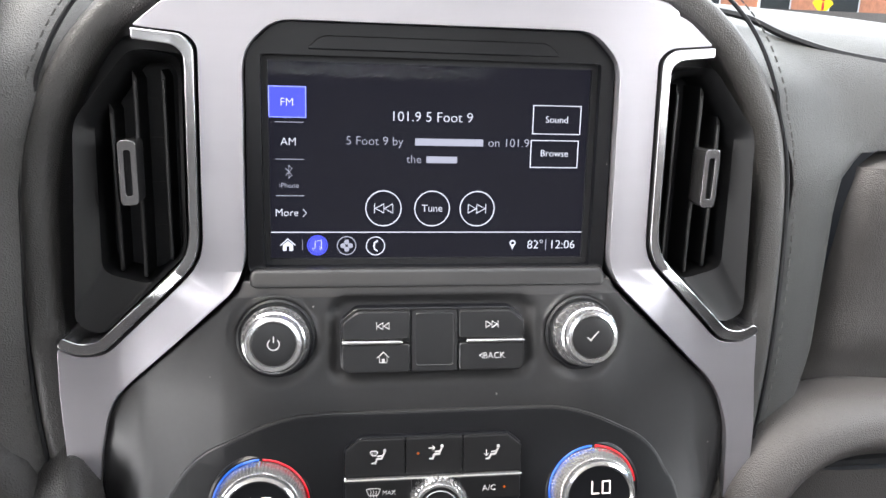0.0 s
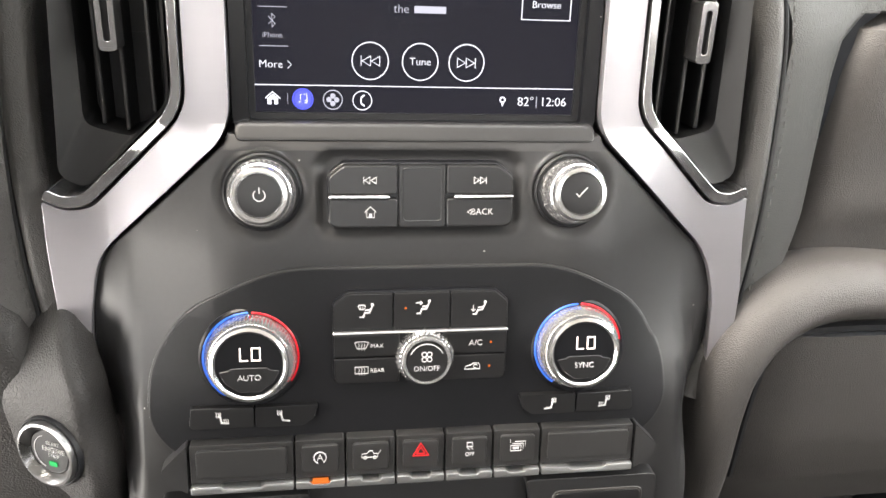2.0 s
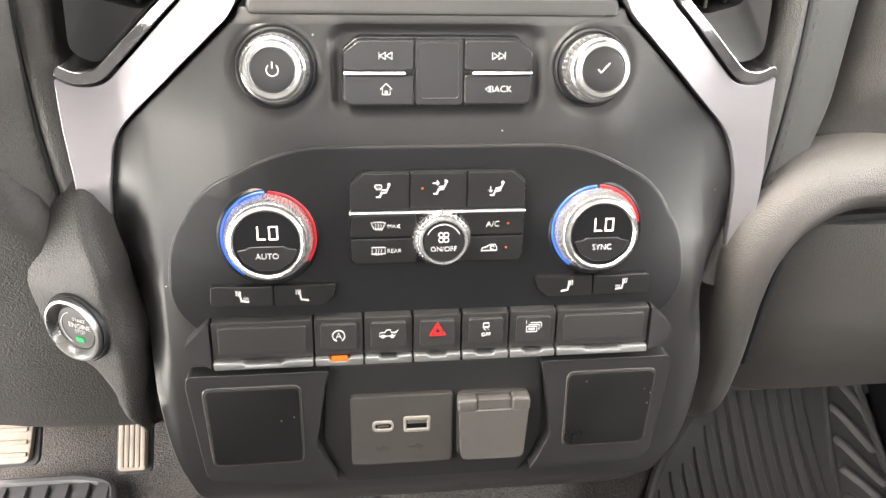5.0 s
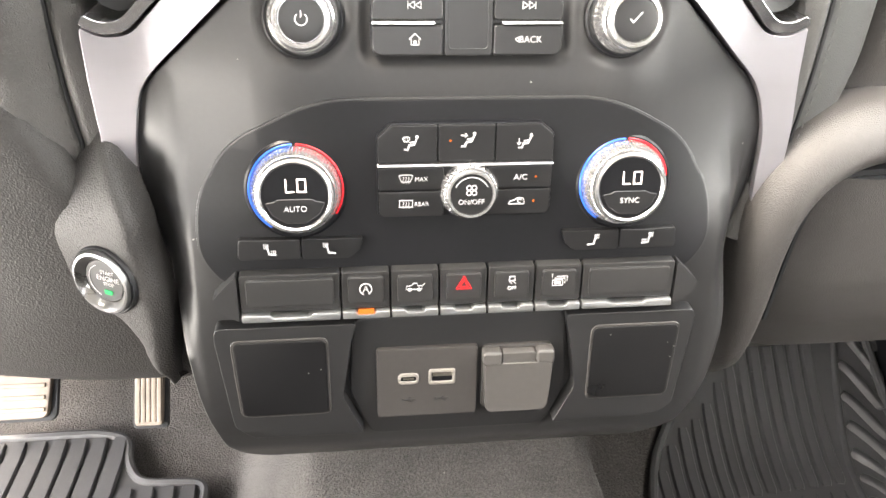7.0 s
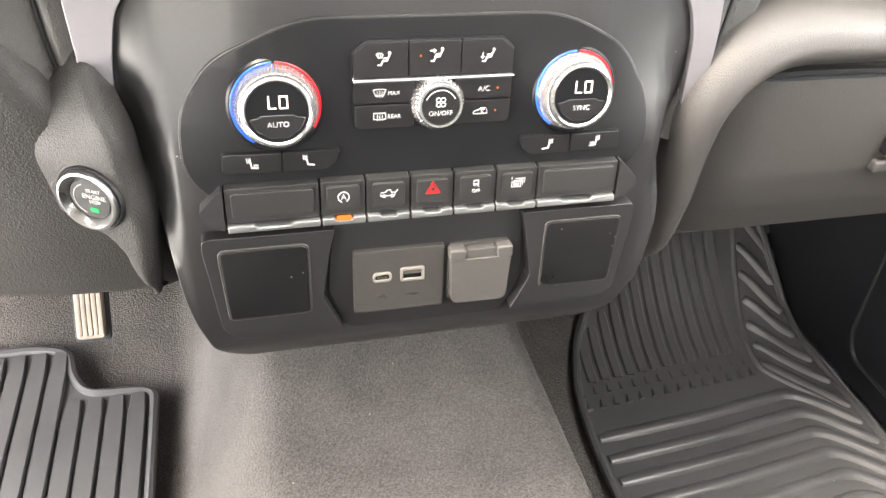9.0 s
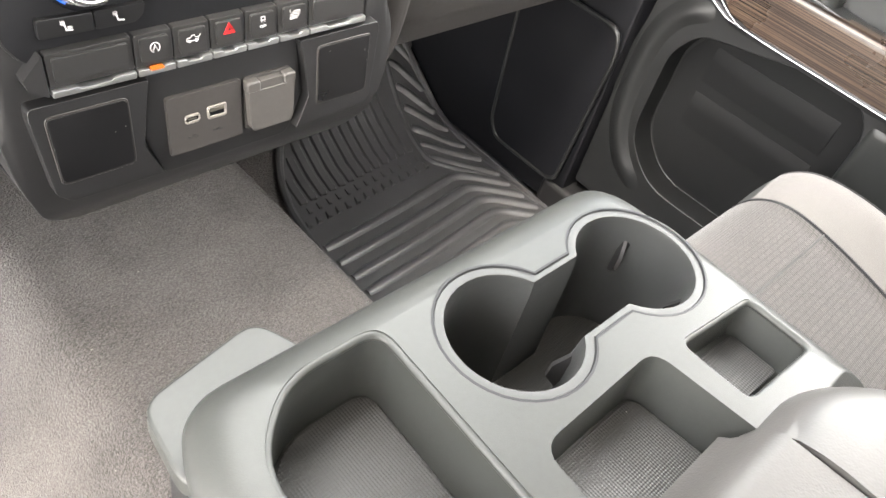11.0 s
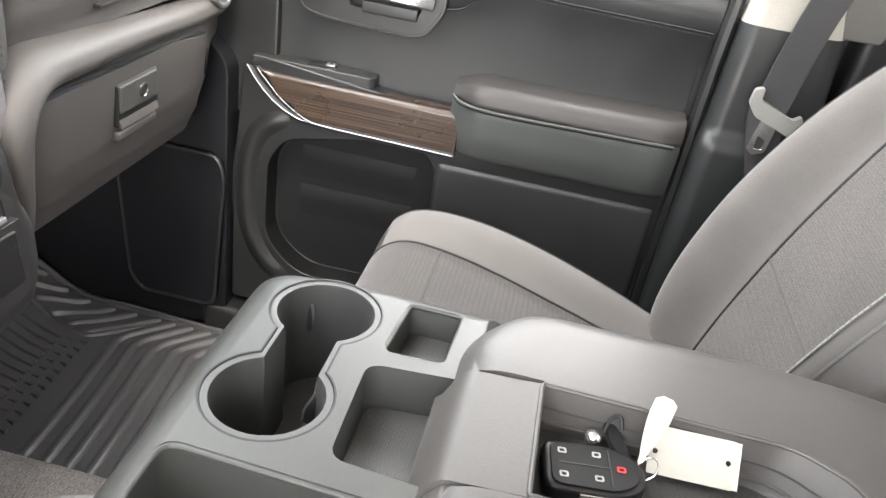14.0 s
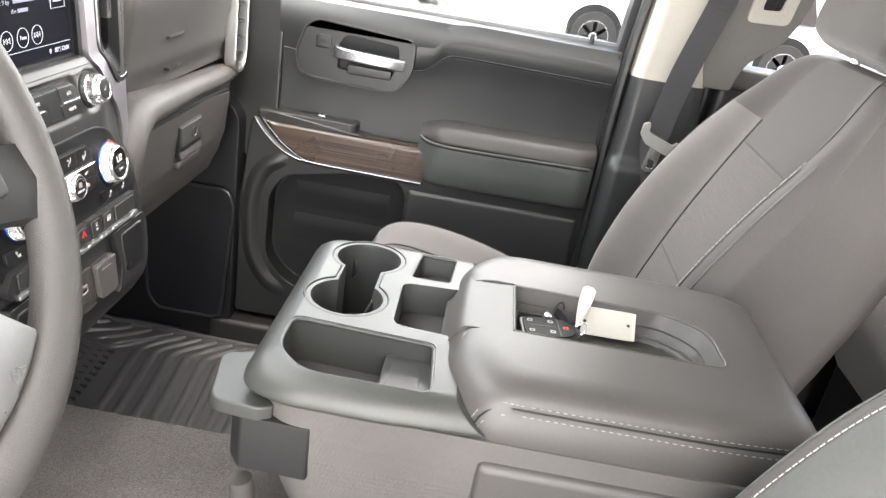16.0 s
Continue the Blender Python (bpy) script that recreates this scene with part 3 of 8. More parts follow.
def dished(x, z):
    """How far the faceplate sinks round the two knobs and the radio buttons."""
    deep = 0.0
    for sx in (-1, 1):
        deep = max(deep, 0.0030 * (1 - ease((math.hypot(x - 0.0795 * sx, z - 0.7240) - 0.0178) / 0.0062)))
    u, v = abs(x) - 0.0455, abs(z - 0.7240) - 0.0135
    gap = math.hypot(max(u, 0), max(v, 0)) + min(max(u, v), 0)
    gap = max(gap, (abs(x) + (z - 0.7240) - 0.0620) * 0.707 + 0.0035)
    return max(deep, 0.0034 * (1 - ease((gap - 0.0035) / 0.0062)))


face_bm = slab(face_outline, 0.0, 0.05, "y", 0.003, 3)
for axis, first, last in (((0, 0, 1), 0.696, 0.7495), ((1, 0, 0), -0.108, 0.108)):
    for i in range(round((last - first) / 0.0022) + 1):
        k = first + 0.0022 * i
        bmesh.ops.bisect_plane(face_bm, geom=face_bm.verts[:] + face_bm.edges[:] + face_bm.faces[:], plane_co=Vector(axis) * k, plane_no=axis)
drape(face_bm)
for v in face_bm.verts:
    if 0.690 < v.co.z < 0.7515:
        v.co.y += dished(v.co.x, v.co.z)
part("faceplate", skewed(face_bm), PLASTIC, stack)
BODY_HALF = [(0.10, 0.89), (0.176, 0.86), (0.186, 0.70), (0.182, 0.62), (0.158, 0.53), (0.138, 0.476)]
part("housing", plate(rounded(mirrored(BODY_HALF), 0.012), 0.030, 0.16, 0.004), PLASTIC_DARK, stack)

# the silver surround, its satin inlay beside the vents, and the thin dark seams
SILVER_HALF = [(0.0, 0.8985), (0.105, 0.8955), (0.129, 0.885), (0.1425, 0.8735), (0.1195, 0.8715), (0.1135, 0.866), (0.1145, 0.762), (0.1645, 0.7125), (0.178, 0.7115), (0.1875, 0.7165), (0.1915, 0.645), (0.1915, 0.598),
               (0.1790, 0.592), (0.1745, 0.655), (0.1655, 0.6865), (0.0985, 0.750), (0.0945, 0.762), (0.0935, 0.864), (0.0785, 0.8785), (0.0, 0.8795)]
right = rounded(SILVER_HALF, [0, 0.004, 0.004, 0.002, 0.006, 0.006, 0.012, 0.01, 0.006, 0.002, 0.01, 0.002, 0.002, 0.012, 0.012, 0.012, 0.008, 0.01, 0.008, 0], 4)
right = [(p[0], p[1]) for p in right if p[0] > 1e-6]
part("silver_trim", skewed(plate(right + [(-x, z) for x, z in reversed(right)], -0.004, 0.03, 0.0018, 3)), SILVER, stack, "brushed satin aluminium trim")
arch = [[(x, face(0.897) - 0.004 + yy, zz - 0.010 * (abs(x) / 0.12) ** 3) for yy, zz in ((0.0005, 0.8955), (0.006, 0.9015), (0.02, 0.9065), (0.06, 0.910), (0.10, 0.911))] for x in [(-0.125 + 0.25 * i / 20) for i in range(21)]]
part("top_arch", shell(arch, 0.004), SILVER, stack, "satin silver top arch")
INLAY = [(0.1425, 0.8725), (0.1200, 0.8705), (0.1150, 0.865), (0.1160, 0.763), (0.1650, 0.7145), (0.1780, 0.7135), (0.1870, 0.7185), (0.1840, 0.7235), (0.1765, 0.7195), (0.1675, 0.7205), (0.1205, 0.7655), (0.1195, 0.861), (0.1240, 0.8655), (0.1425, 0.8675)]
inlay = rounded(INLAY, [0.001, 0.006, 0.006, 0.012, 0.01, 0.005, 0.002, 0.002, 0.004, 0.008, 0.012, 0.005, 0.004, 0.001], 4)
for sx in (1, -1):
    part("chrome_inlay", plate([(p[0] * sx, p[1]) for p in inlay], -0.0068, 0.02, 0.0022, 4), POLISHED, stack, "satin chrome strip beside the air vent")

# ---- air vents ----
VENT_BLACK = mat("dull_vent_black", (0.0060, 0.0062, 0.0068), 0.5, spec=0.35, grain=0.2, grain_scale=1600, bump_far=0.0002)
VENT = [(0.1215, 0.8605), (0.1445, 0.8635), (0.1715, 0.8295), (0.1785, 0.7285), (0.1655, 0.7225), (0.1225, 0.7655)]
VENT_IN = [(0.1245, 0.8565), (0.1430, 0.8590), (0.1640, 0.8290), (0.1660, 0.7530), (0.1420, 0.7470), (0.1255, 0.7640)]
VENT_BACK = [(0.1265, 0.8545), (0.1425, 0.8565), (0.1620, 0.8280), (0.1640, 0.7560), (0.1425, 0.7500), (0.1275, 0.7660)]
for sx, side_label in ((-1, "driver's side"), (1, "passenger side")):
    vent = thing("air_vent", (0.148 * sx, 0.56, 0.74), "tall black dashboard air vent with vertical slats and chrome tab", "air vent", "dashboard air vents")
    ring = [[(p[0] * sx, p[1]) for p in rounded(o, 0.006, 3)] for o in (VENT, VENT_IN, VENT_BACK)]
    rings = [[Vector((p[0], stack_y(p[0], p[1]) + d, p[1])) for p in r] for r, d in ((ring[0], 0.022), (ring[0], -0.002), (ring[1], 0.006), (ring[2], 0.05))]
    part("housing", loft(rings, caps=False), VENT_BLACK, vent)
    part("duct", plate([(p[0] * sx, p[1]) for p in VENT_IN], 0.05, 0.056), PLASTIC_DARK, vent)
    for x, z0, z1, d in ((0.1575, 0.7525, 0.8375, 0.012), (0.1455, 0.7500, 0.8530, 0.010), (0.1325, 0.7585, 0.8540, 0.012)):
        prof = rounded([(x * sx - 0.0011, z0), (x * sx + 0.0011, z0), (x * sx + 0.0011, z1 - 0.004), (x * sx - 0.0011, z1)], 0.0008, 2)
        slat = part("slat", plate(prof, d, d + 0.034, 0.0005, 1), VENT_BLACK, vent)
        # Paler strip down the slat's front, a painted highlight.
        part("slat_highlight", plate(rounded(rect(x * sx - 0.0008, x * sx + 0.0008, z0 + 0.001, z1 - 0.005), 0.0006, 2), d - 0.0008, d + 0.001, 0.0003, 1), KEYCAP_GREY, slat)
    for z in (0.772, 0.795, 0.818, 0.838):
        part("cross_vane", plate(rect(min(0.1275 * sx, 0.164 * sx), max(0.1275 * sx, 0.164 * sx), z - 0.0008, z + 0.0008), 0.030, 0.046), PLASTIC_DARK, vent)
    tx = 0.1475 * sx
    tab = part("tab", plate(rounded(rect(tx - 0.0042, tx + 0.0042, 0.7900, 0.8210), 0.0026, 4), -0.005, 0.010, 0.0012, 3, holes=[rounded(rect(tx - 0.0016, tx + 0.0016, 0.7945, 0.8165), 0.0014, 3)]), POLISHED, vent, "bright chrome thumb tab")
    part("tab_core", plate(rect(tx - 0.0035, tx + 0.0035, 0.791, 0.820), -0.001, 0.012), VENT_BLACK, tab)

# ---- touchscreen ----
screen = thing("touchscreen", (0, 0.556, 0.755), "lit radio touchscreen in a black bezel, on the radio page", "screen")
BEZ = rounded(mirrored([(0.0775, 0.8782), (0.0925, 0.8640), (0.0935, 0.7560), (0.088, 0.7515)]), 0.004, 3)
SCR = rect(-0.0825, 0.0825, 0.7605, 0.8595)
part("bezel", plate(BEZ, 0.002, 0.02, 0.0012, 2, holes=[rounded(rect(-0.0855, 0.0855, 0.7575, 0.8625), 0.002, 2)]), GLOSS_BLACK, screen, "glossy black bezel")
part("inner_frame", plate(rounded(rect(-0.0860, 0.0860, 0.757, 0.863), 0.002, 2), 0.007, 0.012, 0.0, 1, holes=[SCR]), PLASTIC_DARK, screen)
part("bottom_lip", plate(rounded(rect(-0.0925, 0.0925, 0.7490, 0.7572), 0.0038, 4), -0.0012, 0.012, 0.0020, 4), PLASTIC, screen, "soft lower lip of the screen surround")
part("brow_scoop", plate(rounded([(-0.064, 0.8655), (0.064, 0.8655), (0.056, 0.8722), (-0.056, 0.8722)], 0.003, 4), 0.0004, 0.004, 0.0016, 3), GLOSS_BLACK, screen, "shallow glossy scoop over the display")
lcd = part("display", plate(SCR, 0.0095, 0.012), LCD, screen, "dark lit display")
D = 0.0090


def scr(px, py):
    """A place on the display from its page's layout (165 wide, 99 high, from the top left corner)."""
    return -0.0825 + px * 0.001, 0.8595 - py * 0.001


def page_word(body, px, py, size, material=LCD_WHITE, align="CENTER"):
    x, z = scr(px, py)
    return word(body, x, z, size * 0.001, D, lcd, material, align=align)


def page_bar(x0, x1, y0, y1, material, name="rule"):
    a, b = scr(x0, y1), scr(x1, y0)
    return part(name, plate(rect(a[0], b[0], a[1], b[1]), D - 0.0002, D + 0.0003), material, lcd, smooth=0)


def page_frame(x0, x1, y0, y1, material, w=0.4, name="key_outline"):
    a, b = scr(x0, y1), scr(x1, y0)
    k = w * 0.001
    return part(name, plate(rect(a[0], b[0], a[1], b[1]), D - 0.0002, D + 0.0003, holes=[rect(a[0] + k, b[0] - k, a[1] + k, b[1] - k)]), material, lcd, smooth=0)


def page_mark(px, py, shapes, material=LCD_WHITE, name="symbol"):
    x, z = scr(px, py)
    scaled = []
    for s in shapes:
        if s[0] == "line":
            scaled.append(("line", [(a * 0.001, b * 0.001) for a, b in s[1]], s[2] * 0.001))
        elif s[0] == "ring":
            scaled.append(("ring", s[1] * 0.001, s[2] * 0.001, s[3] * 0.001, s[4] * 0.001, s[5], s[6]))
        else:
            scaled.append(("fill", [(a * 0.001, b * 0.001) for a, b in s[1]]))
    return mark(x, z, D, scaled, material, lcd, name)


page_bar(0, 18.5, 12, 27.5, LCD_BLUE, "fm_key")
page_frame(0.0, 18.5, 12, 27.5, glow("display_blue_edge", (0.3, 0.35, 1.0), 0.55), 0.5)
page_word("FM", 9, 20, 5.6)
page_word("AM", 9.5, 39.5, 5.6)
for y in (29.5, 48.0, 66.5):
    page_bar(3, 17, y, y + 0.3, LCD_GREY)
page_mark(9.5, 54.5, [("line", [(-1.6, 1.7), (1.6, -1.7), (0, -3.2), (0, 3.2), (1.6, 1.7), (-1.6, -1.7)], 0.4)], LCD_GREY, "wireless_symbol")
page_word("iPhone", 9.5, 61.5, 3.6, LCD_GREY)
page_word("More", 8.2, 75.5, 5.4)
page_mark(17.3, 75.5, [("line", [(-0.8, 1.8), (0.8, 0), (-0.8, -1.8)], 0.5)])
page_word("101.9 5 Foot 9", 82, 26, 7.2)
page_word("5 Foot 9 by", 38, 38.5, 6.3, LCD_GREY, "LEFT")
page_bar(73.5, 109, 36.7, 40.3, LCD_GREY, "title_bar")
page_word("on 101.9", 111.5, 38.5, 6.3, LCD_GREY, "LEFT")
page_word("the", 73, 47.5, 6.0, LCD_GREY)
page_bar(79.5, 95.5, 45.8, 49.2, LCD_GREY, "title_bar")
page_frame(135, 161, 18.5, 33.5, LCD_WHITE)
page_word("Sound", 148, 26, 5.0)
page_frame(134.5, 160.5, 36.5, 51, LCD_WHITE)
page_word("Browse", 147.5, 43.5, 5.0)
for cx in (57.5, 83, 107):
    page_mark(cx, 73, [("ring", 0, 0, 9.2, 0.5, 0, 360)], LCD_WHITE, "round_key")
page_word("Tune", 83, 73, 5.4)
page_mark(57.5, 73, [("line", [(-4.6, 2.4), (-4.6, -2.4)], 0.6), ("line", [(0.2, 2.4), (0.2, -2.4), (-4.2, 0), (0.2, 2.4)], 0.5), ("line", [(4.8, 2.4), (4.8, -2.4), (0.6, 0), (4.8, 2.4)], 0.5)], LCD_WHITE, "previous_symbol")
page_mark(107, 73, [("line", [(4.6, 2.4), (4.6, -2.4)], 0.6), ("line", [(-0.2, 2.4), (-0.2, -2.4), (4.2, 0), (-0.2, 2.4)], 0.5), ("line", [(-4.8, 2.4), (-4.8, -2.4), (-0.6, 0), (-4.8, 2.4)], 0.5)], LCD_WHITE, "next_symbol")
page_bar(0, 165, 85.3, 85.7, LCD_WHITE)
page_mark(8.5, 92.2, [("line", [(-3.6, 0), (0, 3.2), (3.6, 0)], 0.8), ("fill", [(-2.6, -3), (-0.7, -3), (-0.7, -0.6), (0.7, -0.6), (0.7, -3), (2.6, -3), (2.6, 0), (0, 2.2), (-2.6, 0)])], LCD_WHITE, "home_symbol")
page_bar(15.8, 16.0, 89.5, 95, LCD_GREY)
page_mark(23.5, 92.4, [("ring", 0, 0, 5.0, 0.7, 0, 360), ("fill", circle(0, 0, 4.4, 20))], LCD_BLUE, "music_key")
page_mark(23.5, 92.4, [("line", [(-1.2, -1.8), (-1.2, 2.2), (2.0, 2.6), (2.0, -1.2)], 0.6), ("ring", -1.7, -1.9, 0.5, 0.9, 0, 360), ("ring", 1.5, -1.3, 0.5, 0.9, 0, 360)], LCD_WHITE, "music_symbol")
page_mark(38.5, 92.6, [("ring", 0, 0, 4.8, 0.45, 0, 360), ("ring", 0, 1.9, 0.7, 1.2, 0, 360), ("ring", 0, -1.9, 0.7, 1.2, 0, 360), ("ring", 1.9, 0, 0.7, 1.2, 0, 360), ("ring", -1.9, 0, 0.7, 1.2, 0, 360)], LCD_GREY, "apps_symbol")
page_mark(53.5, 92.8, [("ring", 0, 0, 4.8, 0.45, 0, 360), ("line", [(0.9, 2.6), (-0.5, 1.6), (-0.8, 0), (-0.5, -1.6), (0.9, -2.6)], 1.2)], LCD_WHITE, "phone_symbol")
page_mark(127, 92.3, [("ring", 0, 0.8, 1.3, 0.7, 0, 360), ("fill", [(-1.1, 0), (0, -2.8), (1.1, 0)])], LCD_WHITE, "place_symbol")
page_word("82\u00b0", 139.5, 92.5, 6.6)
page_bar(145.2, 145.5, 89.5, 95.5, LCD_GREY)
page_word("12:06", 154.5, 92.5, 6.6)
cover = part("cover_glass", plate(SCR, 0.0072, 0.0078), SCREEN_GLASS, screen)
cover.visible_shadow = False

# ---- radio buttons and knobs ----
radio = thing("radio_controls", (0, 0.545, 0.70), "row of black radio buttons with white symbols", "button panel")
RB, RM = -0.0048, 0.7236


def rz(h):
    """A height in the block of radio buttons, from its middle."""
    return RM + h


part("button_bed", plate(rounded(mirrored([(0.0395, rz(0.0160)), (0.0475, rz(0.0096)), (0.0475, rz(-0.0135)), (0.0445, rz(-0.0162))]), 0.002, 3), -0.0022, 0.006, 0.0008, 1), GLOSS_BLACK, radio)
for sx in (-1, 1):
    up = [(0.0125 * sx, rz(0.0010)), (0.0470 * sx, rz(0.0010)), (0.0470 * sx, rz(0.0093)), (0.0392 * sx, rz(0.0154)), (0.0125 * sx, rz(0.0154))]
    low = [(0.0125 * sx, rz(-0.0156)), (0.0442 * sx, rz(-0.0156)), (0.0470 * sx, rz(-0.0132)), (0.0470 * sx, rz(-0.0010)), (0.0125 * sx, rz(-0.0010))]
    for name, o in (("skip_button", up), ("page_button", low)):
        key = part(name, plate(rounded(o, 0.0012, 2), RB, 0.003, 0.0009, 2), KEYCAP, radio)
        part("worn_edge", plate(rounded([(p[0] * 0.985 + 0.0004 * sx, RM + (p[1] - RM) * 0.93 + (0.0004 if p[1] > RM else -0.0004)) for p in o], 0.0016, 3), RB - 0.0004, RB + 0.001, 0.0004, 1), KEYCAP, key)
    part("chrome_bar", plate(rounded(rect(min(0.0165 * sx, 0.0470 * sx), max(0.0165 * sx, 0.0470 * sx), rz(-0.0007), rz(0.0007)), 0.0004, 2), RB - 0.0014, 0.002, 0.0004, 1), CHROME, radio, "thin chrome bar between the buttons")
part("touch_pad", plate(rounded(rect(-0.0118, 0.0118, rz(-0.0156), rz(0.0154)), 0.0015, 2), RB + 0.0004, 0.003, 0.0008, 2), KEYCAP, radio)
part("pad_rim", plate(rounded(rect(-0.0100, 0.0100, rz(-0.0125), rz(0.0140)), 0.002, 3), RB + 0.0001, RB + 0.001, 0.0003, 1, holes=[rounded(rect(-0.0095, 0.0095, rz(-0.0120), rz(0.0135)), 0.002, 3)]), KEYCAP, radio)
K = RB - 0.0007
mark(-0.0262, rz(0.0080), K, [("line", [(-0.0033, 0.0016), (-0.0033, -0.0016)], 0.0004), ("line", [(-0.0002, 0.0016), (-0.0002, -0.0016), (-0.003, 0), (-0.0002, 0.0016)], 0.0004), ("line", [(0.003, 0.0016), (0.003, -0.0016), (0.0002, 0), (0.003, 0.0016)], 0.0004)], WHITE_PRINT, radio, "previous_symbol")
mark(0.0295, rz(0.0080), K, [("line", [(0.0033, 0.0016), (0.0033, -0.0016)], 0.0004), ("line", [(0.0002, 0.0016), (0.0002, -0.0016), (0.003, 0), (0.0002, 0.0016)], 0.0004), ("line", [(-0.003, 0.0016), (-0.003, -0.0016), (-0.0002, 0), (-0.003, 0.0016)], 0.0004)], WHITE_PRINT, radio, "next_symbol")
mark(-0.0262, rz(-0.0077), K, [("line", [(-0.0028, 0.0002), (0, 0.0028), (0.0028, 0.0002)], 0.0005), ("line", [(-0.0019, 0.0002), (-0.0019, -0.0024), (0.0019, -0.0024), (0.0019, 0.0002)], 0.0004), ("fill", [(-0.0007, -0.0024), (0.0007, -0.0024), (0.0007, -0.0006), (-0.0007, -0.0006)])], WHITE_PRINT, radio, "home_symbol")
word("BACK", 0.0308, rz(-0.0078), 0.0045, K, radio, WHITE_PRINT)
mark(0.0243, rz(-0.0077), K, [("line", [(0.0007, 0.0012), (0.0007, -0.0012), (-0.0011, 0), (0.0007, 0.0012)], 0.0003)], WHITE_PRINT, radio)

for sx in (-1, 1):
    knob = thing("volume_control" if sx < 0 else "tuning_control", (0.0795 * sx, 0.54, 0.707), "round chrome radio knob with black cap, power symbol" if sx < 0 else "round chrome radio knob with black cap, tick symbol", "knob", "radio dials")
    c = Vector((0.0795 * sx, face(0.7240) + 0.002, 0.7240))
    part("collar", lathe([(0.0196, -0.002), (0.0196, 0.0005), (0.0186, 0.0015), (0.0176, 0.0005)], c, 48, 12.3), PLASTIC_DARK, knob)
    part("skirt", lathe([(0.0166, 0.001), (0.0168, 0.005), (0.0168, 0.0065), (0.0160, 0.0130), (0.0150, 0.0150), (0.0140, 0.0158)], c, 72, 12.3, 1, 0.0009, (2, 3)), CHROME, knob, "knurled chrome skirt", smooth=0)
    part("rim", lathe([(0.0145, 0.014), (0.0142, 0.0175), (0.0130, 0.0193), (0.0112, 0.0195), (0.0107, 0.0184)], c, 64, 12.3), CHROME, knob)
    part("cap", lathe([(0.0107, 0.015), (0.0106, 0.0187), (0.0098, 0.0192), (0.004, 0.0190)], c, 64, 12.3), KEYCAP, knob, "black cap with white symbol")
    up = Vector((0, -math.cos(radians(12.3)), math.sin(radians(12.3))))
    p = c + up * 0.0191
    if sx < 0:
        sign = join(slab(circle(0, 0, 0.0030, 20, 130, 410) + list(reversed(circle(0, 0, 0.0025, 20, 130, 410))), 0, 0.0003, "z"), slab(rect(-0.00025, 0.00025, 0.0008, 0.0038), 0, 0.0003, "z"))
    else:
        sign = join(slab([(-0.003, 0.0), (-0.0026, 0.0004), (-0.0012, -0.001), (0.0028, 0.0034), (0.0032, 0.003), (-0.0012, -0.0018)], 0, 0.0003, "z"))
    bmesh.ops.transform(sign, matrix=Matrix.Translation(p) @ Matrix.Rotation(radians(90 - 12.3), 4, "X"), verts=sign.verts)
    part("symbol", sign, WHITE_PRINT, knob, smooth=0)

# ---- climate panel ----
climate = thing("climate_panel", (0, 0.525, 0.585), "satin black climate control panel with two chrome dials", "control panel")
HVAC = rounded(mirrored([(0.078, 0.6868), (0.1205, 0.6625), (0.1395, 0.6350), (0.1400, 0.6060), (0.1270, 0.5875)]), [0.03, 0.02, 0.02, 0.012, 0.01, 0.01, 0.012, 0.02, 0.02, 0.03], 6)
part("panel_edge", plate([(p[0] * 1.008, 0.637 + (p[1] - 0.637) * 1.012) for p in HVAC], -0.0018, 0.004, 0.0008, 2), KEYCAP_GREY, climate)
part("panel", plate(HVAC, -0.0026, 0.003, 0.0010, 2), PANEL_SATIN, climate)
HB = -0.0068
BED_W = 0.962


def bed_z(z):
    return 0.6760 + (z - 0.6760) * 0.94


def bed_plate(outline, *rest):
    return plate([(p[0] * BED_W, bed_z(p[1])) for p in outline], *rest)


part("button_bed", bed_plate(rounded(mirrored([(0.0400, 0.6760), (0.0480, 0.6694), (0.0480, 0.6252), (0.0455, 0.6228)]), 0.002, 2), -0.0050, 0.003, 0.0012, 2), GLOSS_BLACK, climate)
tops = [[(-0.0472, 0.6552), (-0.0158, 0.6552), (-0.0158, 0.6752), (-0.0398, 0.6752), (-0.0472, 0.6690)], [(-0.0152, 0.6552), (0.0152, 0.6552), (0.0152, 0.6752), (-0.0152, 0.6752)], [(0.0158, 0.6552), (0.0472, 0.6552), (0.0472, 0.6690), (0.0398, 0.6752), (0.0158, 0.6752)]]
for o in tops:
    part("air_button", bed_plate(rounded(o, 0.0010, 2), HB, 0.0, 0.0009, 2), KEYCAP, climate)
for sx in (-1, 1):
    part("demist_button" if sx < 0 else "cooling_button", bed_plate(rounded([(0.012 * sx, 0.6392), (0.0472 * sx, 0.6392), (0.0472 * sx, 0.6518), (0.012 * sx, 0.6518)], 0.0010, 2), HB, 0.0, 0.0008, 2), KEYCAP, climate)
    part("rear_button" if sx < 0 else "recirculation_button", bed_plate(rounded([(0.012 * sx, 0.6238), (0.0450 * sx, 0.6238), (0.0470 * sx, 0.6258), (0.0472 * sx, 0.6384), (0.012 * sx, 0.6384)], 0.0010, 2), HB, 0.0, 0.0008, 2), KEYCAP, climate)
part("chrome_strip", bed_plate(rect(-0.0478, 0.0478, 0.6528, 0.6542), -0.0086, 0.0, 0.0005, 1), CHROME, climate, "thin chrome strip across the buttons")
P = HB - 0.0003
